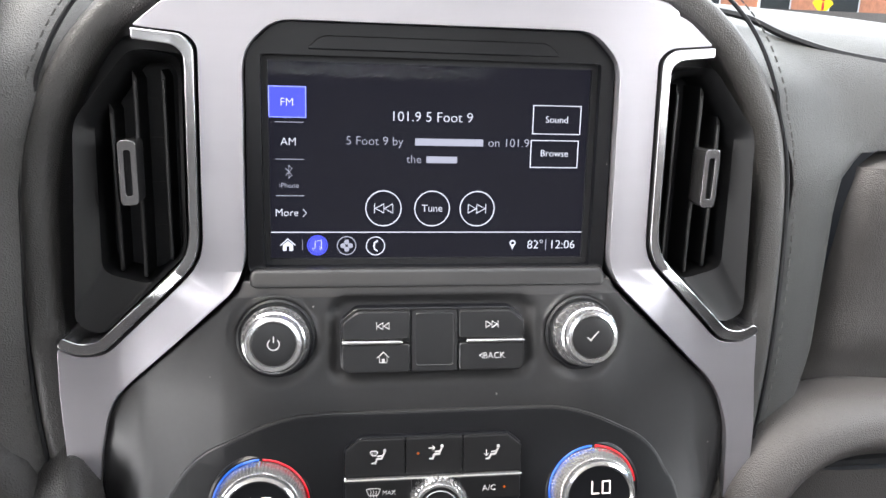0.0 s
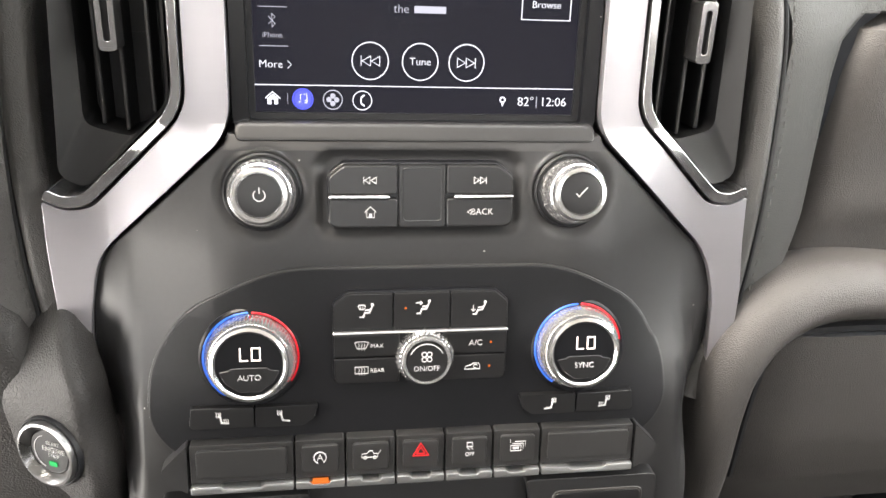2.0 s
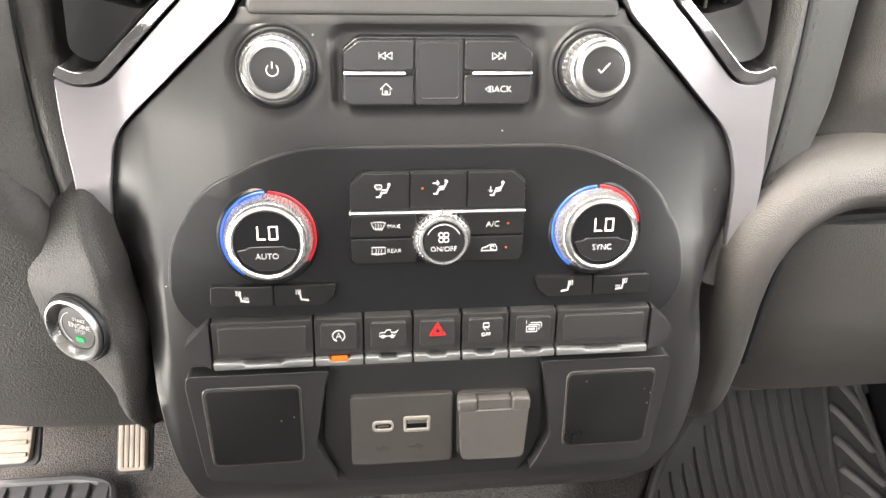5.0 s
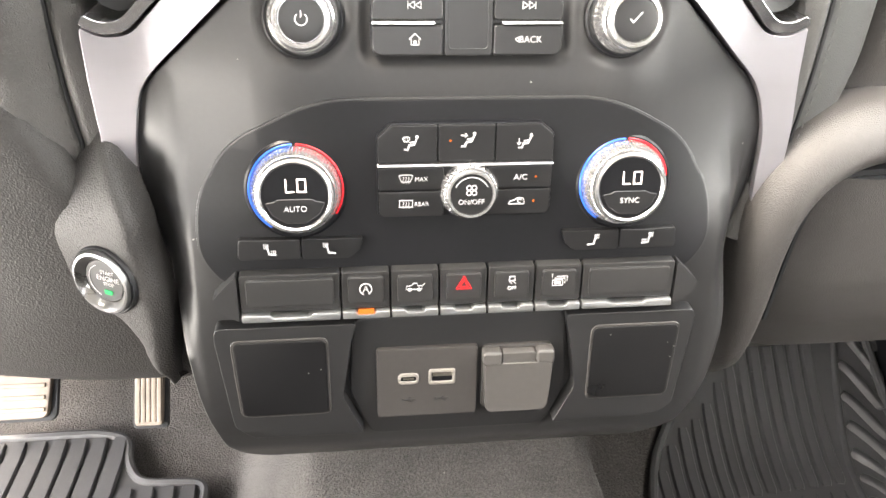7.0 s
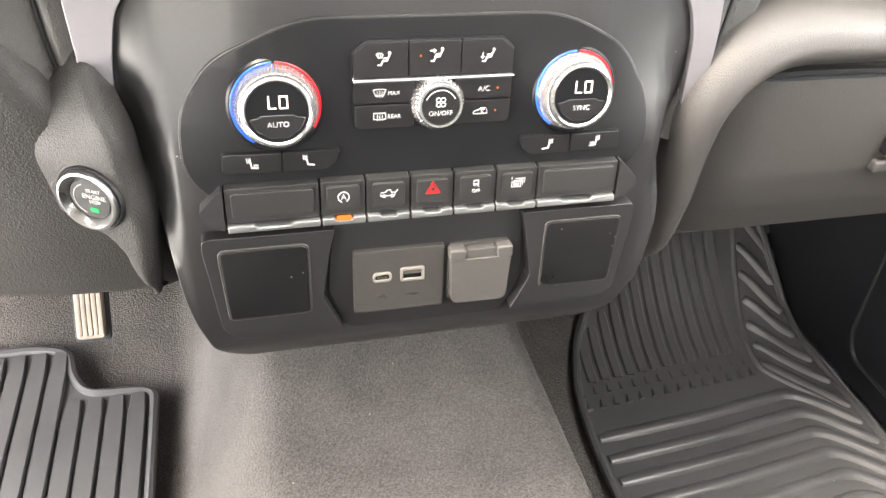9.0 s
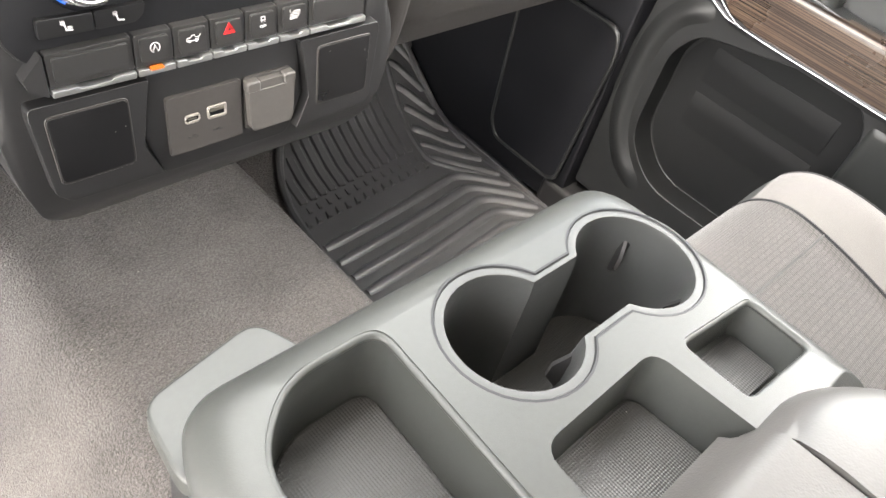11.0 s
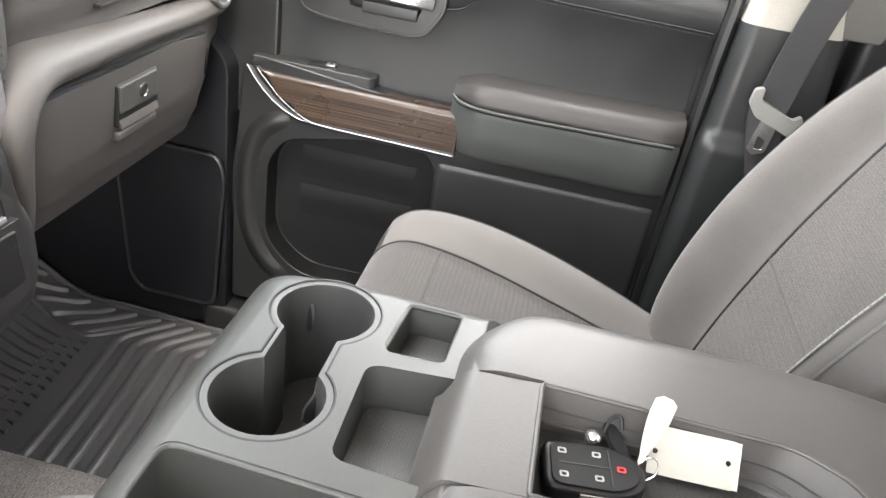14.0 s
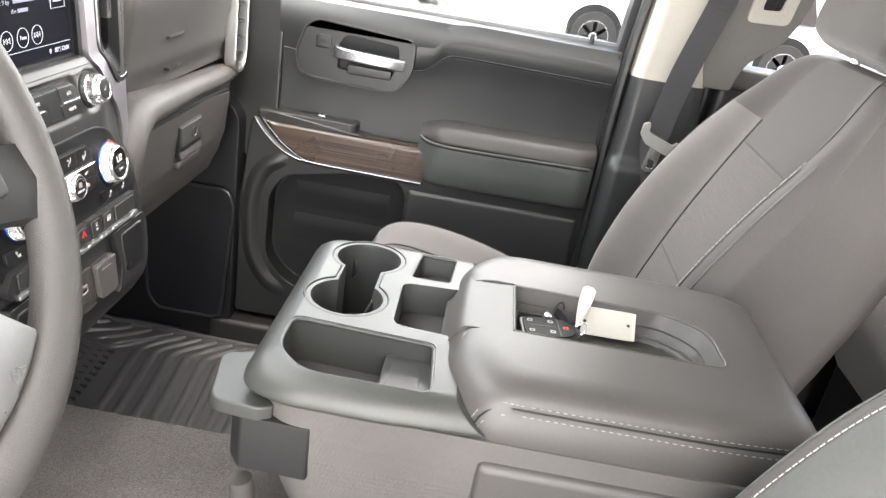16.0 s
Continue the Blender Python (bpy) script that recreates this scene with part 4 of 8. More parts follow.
SEATED = [("line", [(0.0030, 0.0020), (0.0018, -0.0006), (-0.0006, -0.0008), (-0.0014, -0.0030)], 0.0013), ("line", [(0.0018, 0.0008), (-0.0002, 0.0006)], 0.0009), ("ring", 0.0033, 0.0034, 0.0003, 0.0010, 0, 360), ("line", [(-0.0014, -0.0030), (-0.0030, -0.0030)], 0.0009)]
mark(-0.0300 * BED_W, bed_z(0.6655), P, [*SEATED, ("line", [(-0.0040, 0.0026), (-0.0032, 0.0034), (-0.0010, 0.0034), (-0.0002, 0.0026), (-0.0012, 0.0010), (-0.0030, 0.0010), (-0.0040, 0.0026)], 0.0005), ("line", [(-0.0028, 0.0028), (-0.0028, 0.0014)], 0.0004), ("line", [(-0.0016, 0.0028), (-0.0016, 0.0014)], 0.0004)], WHITE_PRINT, climate, "windscreen_air_symbol")
mark(0.0005 * BED_W, bed_z(0.6668), P, [*SEATED, ("line", [(-0.0034, 0.0026), (-0.0004, 0.0026)], 0.0007), ("line", [(-0.0014, 0.0036), (-0.0004, 0.0026), (-0.0014, 0.0016)], 0.0006)], WHITE_PRINT, climate, "face_air_symbol")
mark(0.0312 * BED_W, bed_z(0.6655), P, [*SEATED, ("line", [(-0.0030, 0.0016), (-0.0030, -0.0012)], 0.0006), ("line", [(-0.0040, -0.0004), (-0.0030, -0.0014), (-0.0020, -0.0004)], 0.0005)], WHITE_PRINT, climate, "foot_air_symbol")
WAVES = [("line", [(q, 0.0014), (q + 0.0003, 0.0006), (q - 0.0001, -0.0004), (q + 0.0002, -0.0022)], 0.0004) for q in (-0.0014, 0, 0.0014)]
mark(-0.0325 * BED_W, bed_z(0.6455), P, [("line", [(-0.0036, 0.0020), (-0.0018, 0.0025), (0.0018, 0.0025), (0.0036, 0.0020), (0.0022, -0.0012), (-0.0022, -0.0012), (-0.0036, 0.0020)], 0.0005), *WAVES], WHITE_PRINT, climate, "windscreen_demist_symbol")
mark(-0.0325 * BED_W, bed_z(0.6312), P, [("line", [(-0.0034, 0.0022), (0.0034, 0.0022), (0.0034, -0.0014), (-0.0034, -0.0014), (-0.0034, 0.0022)], 0.0005), *WAVES], WHITE_PRINT, climate, "rear_demist_symbol")
word("MAX", -0.0242 * BED_W, bed_z(0.6455), 0.0032, P, climate, WHITE_PRINT)
word("REAR", -0.0240 * BED_W, bed_z(0.6312), 0.0032, P, climate, WHITE_PRINT)
word("A/C", 0.0300 * BED_W, bed_z(0.6455), 0.0044, P, climate, WHITE_PRINT)
mark(0.0285 * BED_W, bed_z(0.6312), P, [("line", [(-0.0042, -0.0012), (-0.0036, 0.0004), (-0.0012, 0.0010), (0.0006, 0.0022), (0.0032, 0.0020), (0.0040, 0.0006), (0.0040, -0.0012), (-0.0042, -0.0012)], 0.0005), ("ring", 0.0016, 0.0004, 0.0010, 0.0004, 20, 300)], WHITE_PRINT, climate, "recirculation_symbol")
for cx, cz in ((0.0385, 0.6457), (0.0380, 0.6315), (-0.0088, 0.6668)):
    part("indicator_lamp", bed_plate(circle(cx, cz, 0.0006, 8), P - 0.0001, 0.0), AMBER, climate, "small amber lamp")

LEAN_LOW = 10.0
OUT = Vector((0, -math.cos(radians(LEAN_LOW)), math.sin(radians(LEAN_LOW))))
fan = part("fan_knob", lathe([(0.0158, 0.004), (0.0157, 0.0065), (0.0140, 0.0115), (0.0132, 0.0122)], Vector((0.002, face(0.6395), 0.6395)), 72, LEAN_LOW, 1, 0.0010, (1, 2)), CHROME, climate, "knurled chrome fan knob", smooth=0)
fc = Vector((0.002, face(0.6395), 0.6395))
part("rim", lathe([(0.0136, 0.010), (0.0134, 0.0132), (0.0124, 0.0147), (0.0112, 0.0147), (0.0109, 0.0134)], fc, 64, LEAN_LOW), CHROME, fan)
part("cap", lathe([(0.0109, 0.011), (0.0108, 0.0142), (0.004, 0.0142)], fc, 48, LEAN_LOW), KEYCAP, fan)
fan_pose = Matrix.Translation(fc + OUT * 0.0143) @ Matrix.Rotation(radians(90 - LEAN_LOW), 4, "X")
fan_words = join(lettering("ON/OFF", 0.0038, Matrix.Translation((0, -0.0042, 0))), *[slab(circle(0.0019 * math.cos(a), 0.0022 + 0.0019 * math.sin(a), 0.0015, 12), 0, 0.0003, "z", holes=[circle(0.0019 * math.cos(a), 0.0022 + 0.0019 * math.sin(a), 0.0010, 12)]) for a in (0.8, 2.37, 3.94, 5.5)], slab(circle(0, 0, 0.0093, 18, 25, 155) + list(reversed(circle(0, 0, 0.0089, 18, 25, 155))), 0, 0.0003, "z"))
bmesh.ops.transform(fan_words, matrix=fan_pose, verts=fan_words.verts)
part("lettering", fan_words, WHITE_PRINT, fan, smooth=0)

for sx, say in ((-1, "AUTO"), (1, "SYNC")):
    c = Vector((0.0868 * sx - 0.0006, face(0.6410), 0.6410))
    dial = thing("temperature_dial", (c.x, c.y, c.z - 0.025), f"chrome temperature dial reading LO, marked {say}", "dial", "temperature dials")
    part("collar", lathe([(0.0264, 0.0), (0.0264, 0.002), (0.0252, 0.0032), (0.0244, 0.0032)], c, 64, LEAN_LOW), GLOSS_BLACK, dial)
    for ring_name, a0, a1, m in (("blue_ring", 92, 236, BLUE_RING), ("red_ring", -34 if sx < 0 else 8, 88, RED_RING)):
        arc = slab(circle(0, 0, 0.0244, 36, a0, a1) + list(reversed(circle(0, 0, 0.0233, 36, a0, a1))), 0.0028, 0.0040, "z", 0.0003, 1)
        bmesh.ops.transform(arc, matrix=Matrix.Translation(c) @ Matrix.Rotation(radians(90 - LEAN_LOW), 4, "X"), verts=arc.verts)
        part(ring_name, arc, m, dial, "glossy blue arc" if m is BLUE_RING else "glossy red arc")
    part("knurled_ring", lathe([(0.0231, 0.003), (0.0231, 0.0044), (0.0206, 0.0120), (0.0196, 0.0127)], c, 144, LEAN_LOW, 1, 0.0009, (1, 2)), KNURL, dial, "knurled chrome ring", smooth=0)
    part("rim", lathe([(0.0200, 0.0105), (0.0199, 0.0138), (0.0192, 0.0154), (0.0178, 0.0160), (0.0168, 0.0152), (0.0165, 0.0142)], c, 72, LEAN_LOW), CHROME, dial)
    cap = part("cap", lathe([(0.0166, 0.009), (0.0165, 0.0146), (0.006, 0.0146)], c, 64, LEAN_LOW), GLOSS_BLACK, dial, "gloss black readout cap")
    pose_cap = Matrix.Translation(c + OUT * 0.0148) @ Matrix.Rotation(radians(90 - LEAN_LOW), 4, "X")

    def on_cap(bm):
        bmesh.ops.transform(bm, matrix=pose_cap, verts=bm.verts)
        return bm

    W = 0.00062
    low = [[(-0.0045, 0.0090), (-0.0045 + W, 0.0090), (-0.0045 + W, 0.0020 + W), (-0.0004, 0.0020 + W), (-0.0004, 0.0020), (-0.0045, 0.0020)]]
    part("digit", on_cap(slab(low[0], 0, 0.0002, "z")), DIGIT, cap, "glowing letter L", smooth=0)
    part("digit", on_cap(slab(rect(0.0012, 0.0058, 0.0020, 0.0090), 0, 0.0002, "z", holes=[rect(0.0012 + W, 0.0058 - W, 0.0020 + W, 0.0090 - W)])), DIGIT, cap, "glowing letter O", smooth=0)
    key = [(-0.0150, -0.0032), (-0.0100, -0.0026), (-0.0090, -0.0014), (0.0090, -0.0014), (0.0100, -0.0026), (0.0150, -0.0032), (0.0118, -0.0096), (0.005, -0.0142), (-0.005, -0.0142), (-0.0118, -0.0096)]
    part("key", on_cap(slab(rounded(key, 0.001, 2), 0, 0.0007, "z", 0.0003, 1)), KEYCAP, cap)
    part("lettering", on_cap(lettering(say, 0.0042, Matrix.Translation((0, -0.0066, 0.0009)))), WHITE_PRINT, cap, smooth=0)

# ---- heated seat keys ----
for sx in (-1, 1):
    seats = thing("seat_heater_keys", (0.0875 * sx, 0.52, 0.597), "pair of black seat heater keys", "button", "seat heater keys")
    inner = [(0.0540, 0.6155), (0.0862, 0.6155), (0.0862, 0.6042), (0.0615, 0.6042), (0.0560, 0.6084)]
    outer = [(0.0868, 0.6155), (0.1190, 0.6155), (0.1198, 0.6060), (0.1182, 0.6042), (0.0868, 0.6042)]
    for o, cx, both in ((inner, 0.0720, False), (outer, 0.1030, True)):
        key = part("key", plate(rounded([(p[0] * sx, p[1]) for p in o], 0.0016, 3), -0.0058, 0.0, 0.0010, 2), KEYCAP, seats)
        turn = -sx
        shapes = [("line", [(-0.0012 * turn, 0.0022), (-0.0004 * turn, -0.0018)], 0.0013), ("line", [(-0.0004 * turn, -0.0020), (0.0030 * turn, -0.0024)], 0.0013)]
        shapes += [("line", [((-0.0030 + q) * turn, 0.0034), ((-0.0026 + q) * turn, 0.0026), ((-0.0030 + q) * turn, 0.0018), ((-0.0026 + q) * turn, 0.0010)], 0.0006) for q in (0.0, 0.0010, 0.0020)]
        if both:
            shapes += [("line", [((0.0008 + q) * turn, -0.0002), ((0.0011 + q) * turn, -0.0008), ((0.0008 + q) * turn, -0.0015)], 0.0006) for q in (0.0, 0.0010, 0.0020)]
        mark(cx * sx, 0.6098, -0.0061, shapes, WHITE_PRINT, key, "seat_symbol")

# ---- switch row ----
row = thing("switch_row", (0, 0.51, 0.568), "row of grey dashboard switches above a chrome edge", "switch panel")
part("bed", plate(rounded(mirrored([(0.1215, 0.5985), (0.1345, 0.5835), (0.1215, 0.5695)]), 0.003, 2), -0.001, 0.01, 0.001, 1), GLOSS_BLACK, row)
for sx in (-1, 1):
    part("end_cap", plate(rounded([(0.1212 * sx, 0.5972), (0.1220 * sx, 0.5972), (0.1345 * sx, 0.5845), (0.1325 * sx, 0.5780), (0.1212 * sx, 0.5708)], 0.0012, 2), -0.0095, 0.002, 0.0025, 2), PLASTIC, row)
edges_x = [-0.1205, -0.0668, -0.0401, -0.0134, 0.0133, 0.0400, 0.0667, 0.1205]
kinds = ["blank", "auto_stop", "tailgate", "hazard", "traction", "camera", "blank"]
for (a, b), k in zip(zip(edges_x, edges_x[1:]), kinds):
    a, b = a + 0.0005, b - 0.0005
    sw = part("switch", plate(rounded(rect(a, b, 0.5757, 0.5972), 0.001, 2), -0.0085, 0.0, 0.0010, 2), KEYCAP_GREY, row)
    part("raised_face", plate(rounded(rect(a + 0.0032, b - 0.0032, 0.5795, 0.5950), 0.0014, 2), -0.0105, -0.008, 0.0012, 2), KEYCAP_GREY, sw)
    m, w = (a + b) / 2, (b - a) * 0.22
    part("chrome_edge", plate([(a, 0.5708), (b, 0.5708), (b, 0.5752), (m + w, 0.5752), (m + w * 0.8, 0.5736), (m - w * 0.8, 0.5736), (m - w, 0.5752), (a, 0.5752)], -0.0112, 0.0, 0.0012, 2), SATIN, sw, "satin chrome lower edge")
    s = -0.0108
    if k == "hazard":
        mark(m, 0.5895, s, [("line", [(-0.0042, -0.0030), (0.0042, -0.0030), (0, 0.0042), (-0.0042, -0.0030)], 0.0007), ("line", [(-0.0022, -0.0018), (0.0022, -0.0018), (0, 0.0020), (-0.0022, -0.0018)], 0.0006)], RED_PRINT, sw, "red_triangle")
    elif k == "auto_stop":
        mark(m, 0.5884, s, [("ring", 0, 0, 0.0032, 0.0005, -60, 250), ("line", [(-0.0014, -0.0016), (0, 0.0018), (0.0014, -0.0016)], 0.0005), ("line", [(-0.0008, -0.0004), (0.0008, -0.0004)], 0.0004)], WHITE_PRINT, sw)
        part("amber_lamp", plate(rect(m - 0.0042, m + 0.0042, 0.5741, 0.5752), -0.0118, -0.008, 0.0003, 1), AMBER, sw, "glowing amber lamp")
    elif k == "tailgate":
        mark(m, 0.5884, s, [("line", [(-0.0050, -0.0012), (-0.0046, 0.0008), (-0.0020, 0.0010), (-0.0010, 0.0024), (0.0010, 0.0024), (0.0014, 0.0008), (0.0036, 0.0008), (0.0036, -0.0012), (-0.0050, -0.0012)], 0.0004), ("ring", -0.0030, -0.0014, 0.0008, 0.0004, 0, 360), ("ring", 0.0020, -0.0014, 0.0008, 0.0004, 0, 360), ("line", [(0.0040, 0.0008), (0.0052, 0.0022)], 0.0004)], WHITE_PRINT, sw)
    elif k == "traction":
        mark(m, 0.5908, s, [("line", [(-0.0016, -0.0006), (-0.0014, 0.0018), (0.0014, 0.0018), (0.0016, -0.0006), (-0.0016, -0.0006)], 0.0006), ("line", [(-0.0014, -0.0012), (-0.0002, -0.0024)], 0.0004), ("line", [(0.0006, -0.0012), (0.0018, -0.0024)], 0.0004)], WHITE_PRINT, sw)
        word("OFF", m, 0.5857, 0.0030, s, sw, WHITE_PRINT)
    elif k == "camera":
        mark(m, 0.5889, s, [("line", [(-0.0040, -0.0026), (0.0018, -0.0026), (0.0018, 0.0006), (-0.0040, 0.0006), (-0.0040, -0.0026)], 0.0005), ("line", [(-0.0028, 0.0016), (0.0030, 0.0016), (0.0030, -0.0014)], 0.0004), ("line", [(-0.0016, 0.0028), (0.0042, 0.0028), (0.0042, 0.0)], 0.0004), ("fill", [(-0.0028, -0.0016), (0.0006, -0.0016), (0.0006, -0.0004), (-0.0028, -0.0004)]), ("line", [(-0.0042, 0.0040), (-0.0042, 0.0024)], 0.0005)], WHITE_PRINT, sw)

# ---- lower fascia with ports ----
fascia = thing("lower_fascia", (0, 0.51, 0.47), "black lower dash fascia with two square blank panels", "dashboard panel")
for sx in (-1, 1):
    cheek = [(0.0590, 0.5665), (0.1355, 0.5665), (0.1365, 0.5600), (0.1300, 0.5030), (0.1200, 0.4945), (0.0560, 0.4930), (0.0680, 0.5190), (0.0620, 0.5560)]
    part("cheek", plate(rounded([(p[0] * sx, p[1]) for p in cheek], 0.003, 3), -0.0090, 0.004, 0.003, 3), FASCIA, fascia)
    part("square_panel", plate(rounded([(0.0760 * sx, 0.5105), (0.1245 * sx, 0.5105), (0.1272 * sx, 0.5580), (0.0760 * sx, 0.5580)], 0.004, 4), -0.0102, 0.0, 0.0012, 2), BLANK, fascia, "square black blank panel")
    # Seam plate in paler grey: paints the highlight round the panel's rim.
    part("lit_panel_seam", plate(rounded([(0.0748 * sx, 0.5093), (0.1257 * sx, 0.5093), (0.1284 * sx, 0.5592), (0.0748 * sx, 0.5592)], 0.005, 4), -0.0094, 0.0, 0.0004, 1), PLATE, fascia)
part("port_recess", plate(rounded(mirrored([(0.0610, 0.5660), (0.0645, 0.5180), (0.0520, 0.4860)]), 0.006, 3), -0.0030, 0.004, 0.002, 2), FASCIA, fascia)

usb = thing("usb_port_plate", (-0.019, 0.505, 0.5015), "grey plate with one small and one wide USB port", "USB socket")
part("plate", plate(rounded(rect(-0.0485, 0.0100, 0.5015, 0.5470), 0.0022, 3), -0.0060, 0.0, 0.0012, 2), PLATE, usb)
part("small_port", plate(rounded(rect(-0.0364, -0.0242, 0.5240, 0.5312), 0.0035, 5), -0.0068, -0.002, 0.0004, 1, holes=[rounded(rect(-0.0348, -0.0257, 0.5260, 0.5290), 0.0014, 4)]), PORT, usb, "pale oval port")
part("small_tongue", plate(rect(-0.0335, -0.0270, 0.5270, 0.5280), -0.0064, 0.0), SOCKET, usb)
part("small_well", plate(rect(-0.0352, -0.0253, 0.5258, 0.5292), -0.0062, -0.001), GLOSS_BLACK, usb)
part("wide_port", plate(rounded(rect(-0.0187, -0.0030, 0.5230, 0.5332), 0.0020, 4), -0.0068, -0.002, 0.0004, 1, holes=[rounded(rect(-0.0168, -0.0049, 0.5252, 0.5310), 0.0006, 2)]), PORT, usb, "pale rectangular port")
part("wide_well", plate(rect(-0.0173, -0.0039, 0.5248, 0.5314), -0.0061, -0.001), GLOSS_BLACK, usb)
part("wide_tongue", plate(rect(-0.0163, -0.0049, 0.5286, 0.5308), -0.0066, -0.001), SOCKET, usb, "brass-coloured contact tongue")
for cx in (-0.0300, -0.0105):
    mark(cx, 0.5130, -0.0063, [("line", [(-0.0040, 0), (0.0036, 0)], 0.0004), ("line", [(-0.0016, 0), (-0.0002, 0.0014), (0.0012, 0.0014)], 0.0004), ("line", [(-0.0006, 0), (0.0006, -0.0014), (0.0018, -0.0014)], 0.0004), ("ring", -0.0040, 0, 0.0004, 0.0007, 0, 360)], GREY_PRINT, usb, "port_symbol")

outlet = thing("power_outlet", (0.0335, 0.505, 0.5005), "grey power outlet with its hinged flap closed", "power socket")
part("frame", plate(rounded(rect(0.0126, 0.0540, 0.5040, 0.5462), 0.004, 4), -0.0050, 0.0, 0.0012, 2), PLATE, outlet)
part("flap", plate(rounded([(0.0132, 0.5378), (0.0146, 0.5078), (0.0172, 0.5052), (0.0492, 0.5052), (0.0518, 0.5078), (0.0534, 0.5378)], 0.002, 3), -0.0110, -0.004, 0.0016, 3), FLAP, outlet, "grey hinged flap")
part("hinge_bridge", plate(rounded(rect(0.0235, 0.0432, 0.5360, 0.5440), 0.001, 2), -0.0100, -0.004, 0.001, 2), FLAP, outlet)
for a, b in ((0.0122, 0.0232), (0.0435, 0.0541)):
    part("hinge", plate(rounded(rect(a, b, 0.5372, 0.5452), 0.002, 3), -0.0115, -0.004, 0.0018, 3), FLAP, outlet)

# ---- dashboard around the stack ----
# the leather brows that run up beside the vents and over the stack
BROW = [(0.176, 0.560, 0.585), (0.190, 0.566, 0.64), (0.1955, 0.568, 0.70), (0.1955, 0.570, 0.76), (0.1915, 0.572, 0.81), (0.179, 0.574, 0.848), (0.156, 0.578, 0.880), (0.128, 0.583, 0.9005), (0.09, 0.588, 0.9105)]
BROW_RING = rounded([(-0.0085, 0.026), (-0.0085, -0.002), (-0.004, -0.007), (0.004, -0.008), (0.0085, -0.004), (0.0085, 0.026)], 0.004, 4)
for sx in (-1, 1):
    brow = thing("dash_brow", (0.19 * sx, 0.58, 0.60), "black stitched leatherette brow beside the air vent", "dashboard trim", "dash brows")
    line = smooth_path([(p[0] * sx, p[1], p[2]) for p in BROW], 8)
    part("inner_roll", sweep(line, [(u * sx, -v) for u, v in BROW_RING], (0, -1, 0)), LEATHER, brow)
    outer = [(Vector((p.x, p.y, p.z)) + Vector((0.0125 * sx, 0.001, 0.003 if p.z > 0.84 else 0.0))) for p in line]
    outer = [p + Vector((0, 0, 0.009)) * ease((p.z - 0.83) / 0.05) for p in outer]
    seam = [p + Vector((-0.0035 * sx, -0.0055, 0)) for p in outer]
    part("seam", tube(seam, 0.0012, 6), PLASTIC_DARK, brow)
    part("stitching", stitches([p + Vector((0.0036 * sx, -0.0010, 0.0012)) for p in seam], (0, -0.0008, 0), 0.0036, 0.0010, 0.0005), THREAD_DARK, brow, "fine thread stitching")

# passenger side: skin beside the brow, upper box lid, dash top
def dash_y(z):
    return through_points([(0.60, 0.590), (0.665, 0.605), (0.70, 0.596), (0.80, 0.583), (0.85, 0.592), (0.885, 0.625)], z)


right_dash = thing("passenger_dash", (0.45, 0.62, 0.60), "black leatherette dashboard before the passenger seat", "dashboard")
def brow_edge(z):
    """Where the outer stitched edge of the brow lies at a height."""
    return through_points([(0.60, 0.196), (0.66, 0.205), (0.80, 0.207), (0.845, 0.194), (0.880, 0.168), (0.900, 0.140), (0.9105, 0.10)], z)


def pad_y(x, z):
    """The smooth leather beside the brow, which rolls back into the dash top."""
    start = through_points([(0.60, 0.568), (0.80, 0.569), (0.85, 0.574), (0.90, 0.583), (0.911, 0.59)], z)
    return start + 0.020 * ease((x - brow_edge(z)) / 0.06)


def lid_edge(z):
    """The inner edge of the upper box lid."""
    return through_points([(0.64, 0.240), (0.70, 0.256), (0.78, 0.256), (0.805, 0.260), (0.818, 0.285)], z)


skin = []
for i in range(22):
    z = 0.60 + 0.222 * i / 21
    xout = lid_edge(z) - 0.002
    skin.append([(brow_edge(z) + (xout - brow_edge(z)) * j / 12, pad_y(brow_edge(z) + (xout - brow_edge(z)) * j / 12, z) + 0.022 * ease((j - 9.5) / 2.5) * ease((z - 0.62) / 0.04), z) for j in range(13)])
part("side_skin", shell(skin, 0.006), PAD_LEATHER, right_dash)
lid = []
for i in range(19):
    t = i / 18
    z = 0.655 + (0.816 - 0.655) * t
    x0 = lid_edge(z) + 0.002
    lid.append([(x0 + (0.735 - x0) * (j / 24) ** 1.4, dash_y(z) - 0.002 + 0.012 * ease((j / 24 - 0.92) / 0.08) + 0.012 * ease(1 - j / 2.5) ** 2 + 0.012 * ease((t - 0.93) / 0.07), z) for j in range(25)])
part("upper_box_lid", shell(lid, 0.012), GRAINED, right_dash, "grained upper storage lid")
part("lid_pull", box(0.395, 0.455, dash_y(0.715) - 0.009, dash_y(0.715) + 0.004, 0.726, 0.731, 0.002), PLASTIC, right_dash)
part("lid_catch", box(0.405, 0.447, dash_y(0.69) - 0.007, dash_y(0.69) + 0.004, 0.677, 0.682, 0.002), PLASTIC, right_dash)
top = []
for i in range(15):
    y, z = [(0.590, 0.868), (0.597, 0.880), (0.612, 0.892), (0.64, 0.901), (0.68, 0.906), (0.73, 0.909), (0.78, 0.911), (0.83, 0.912), (0.88, 0.912), (0.93, 0.912), (0.98, 0.911), (1.03, 0.910), (1.08, 0.909), (1.14, 0.908), (1.2, 0.907)][i]
    top.append([(x, y + 0.00, z - 0.02 * ease((abs(x) - 0.62) / 0.2)) for x in [-0.80 + 1.6 * j / 40 for j in range(41)]])
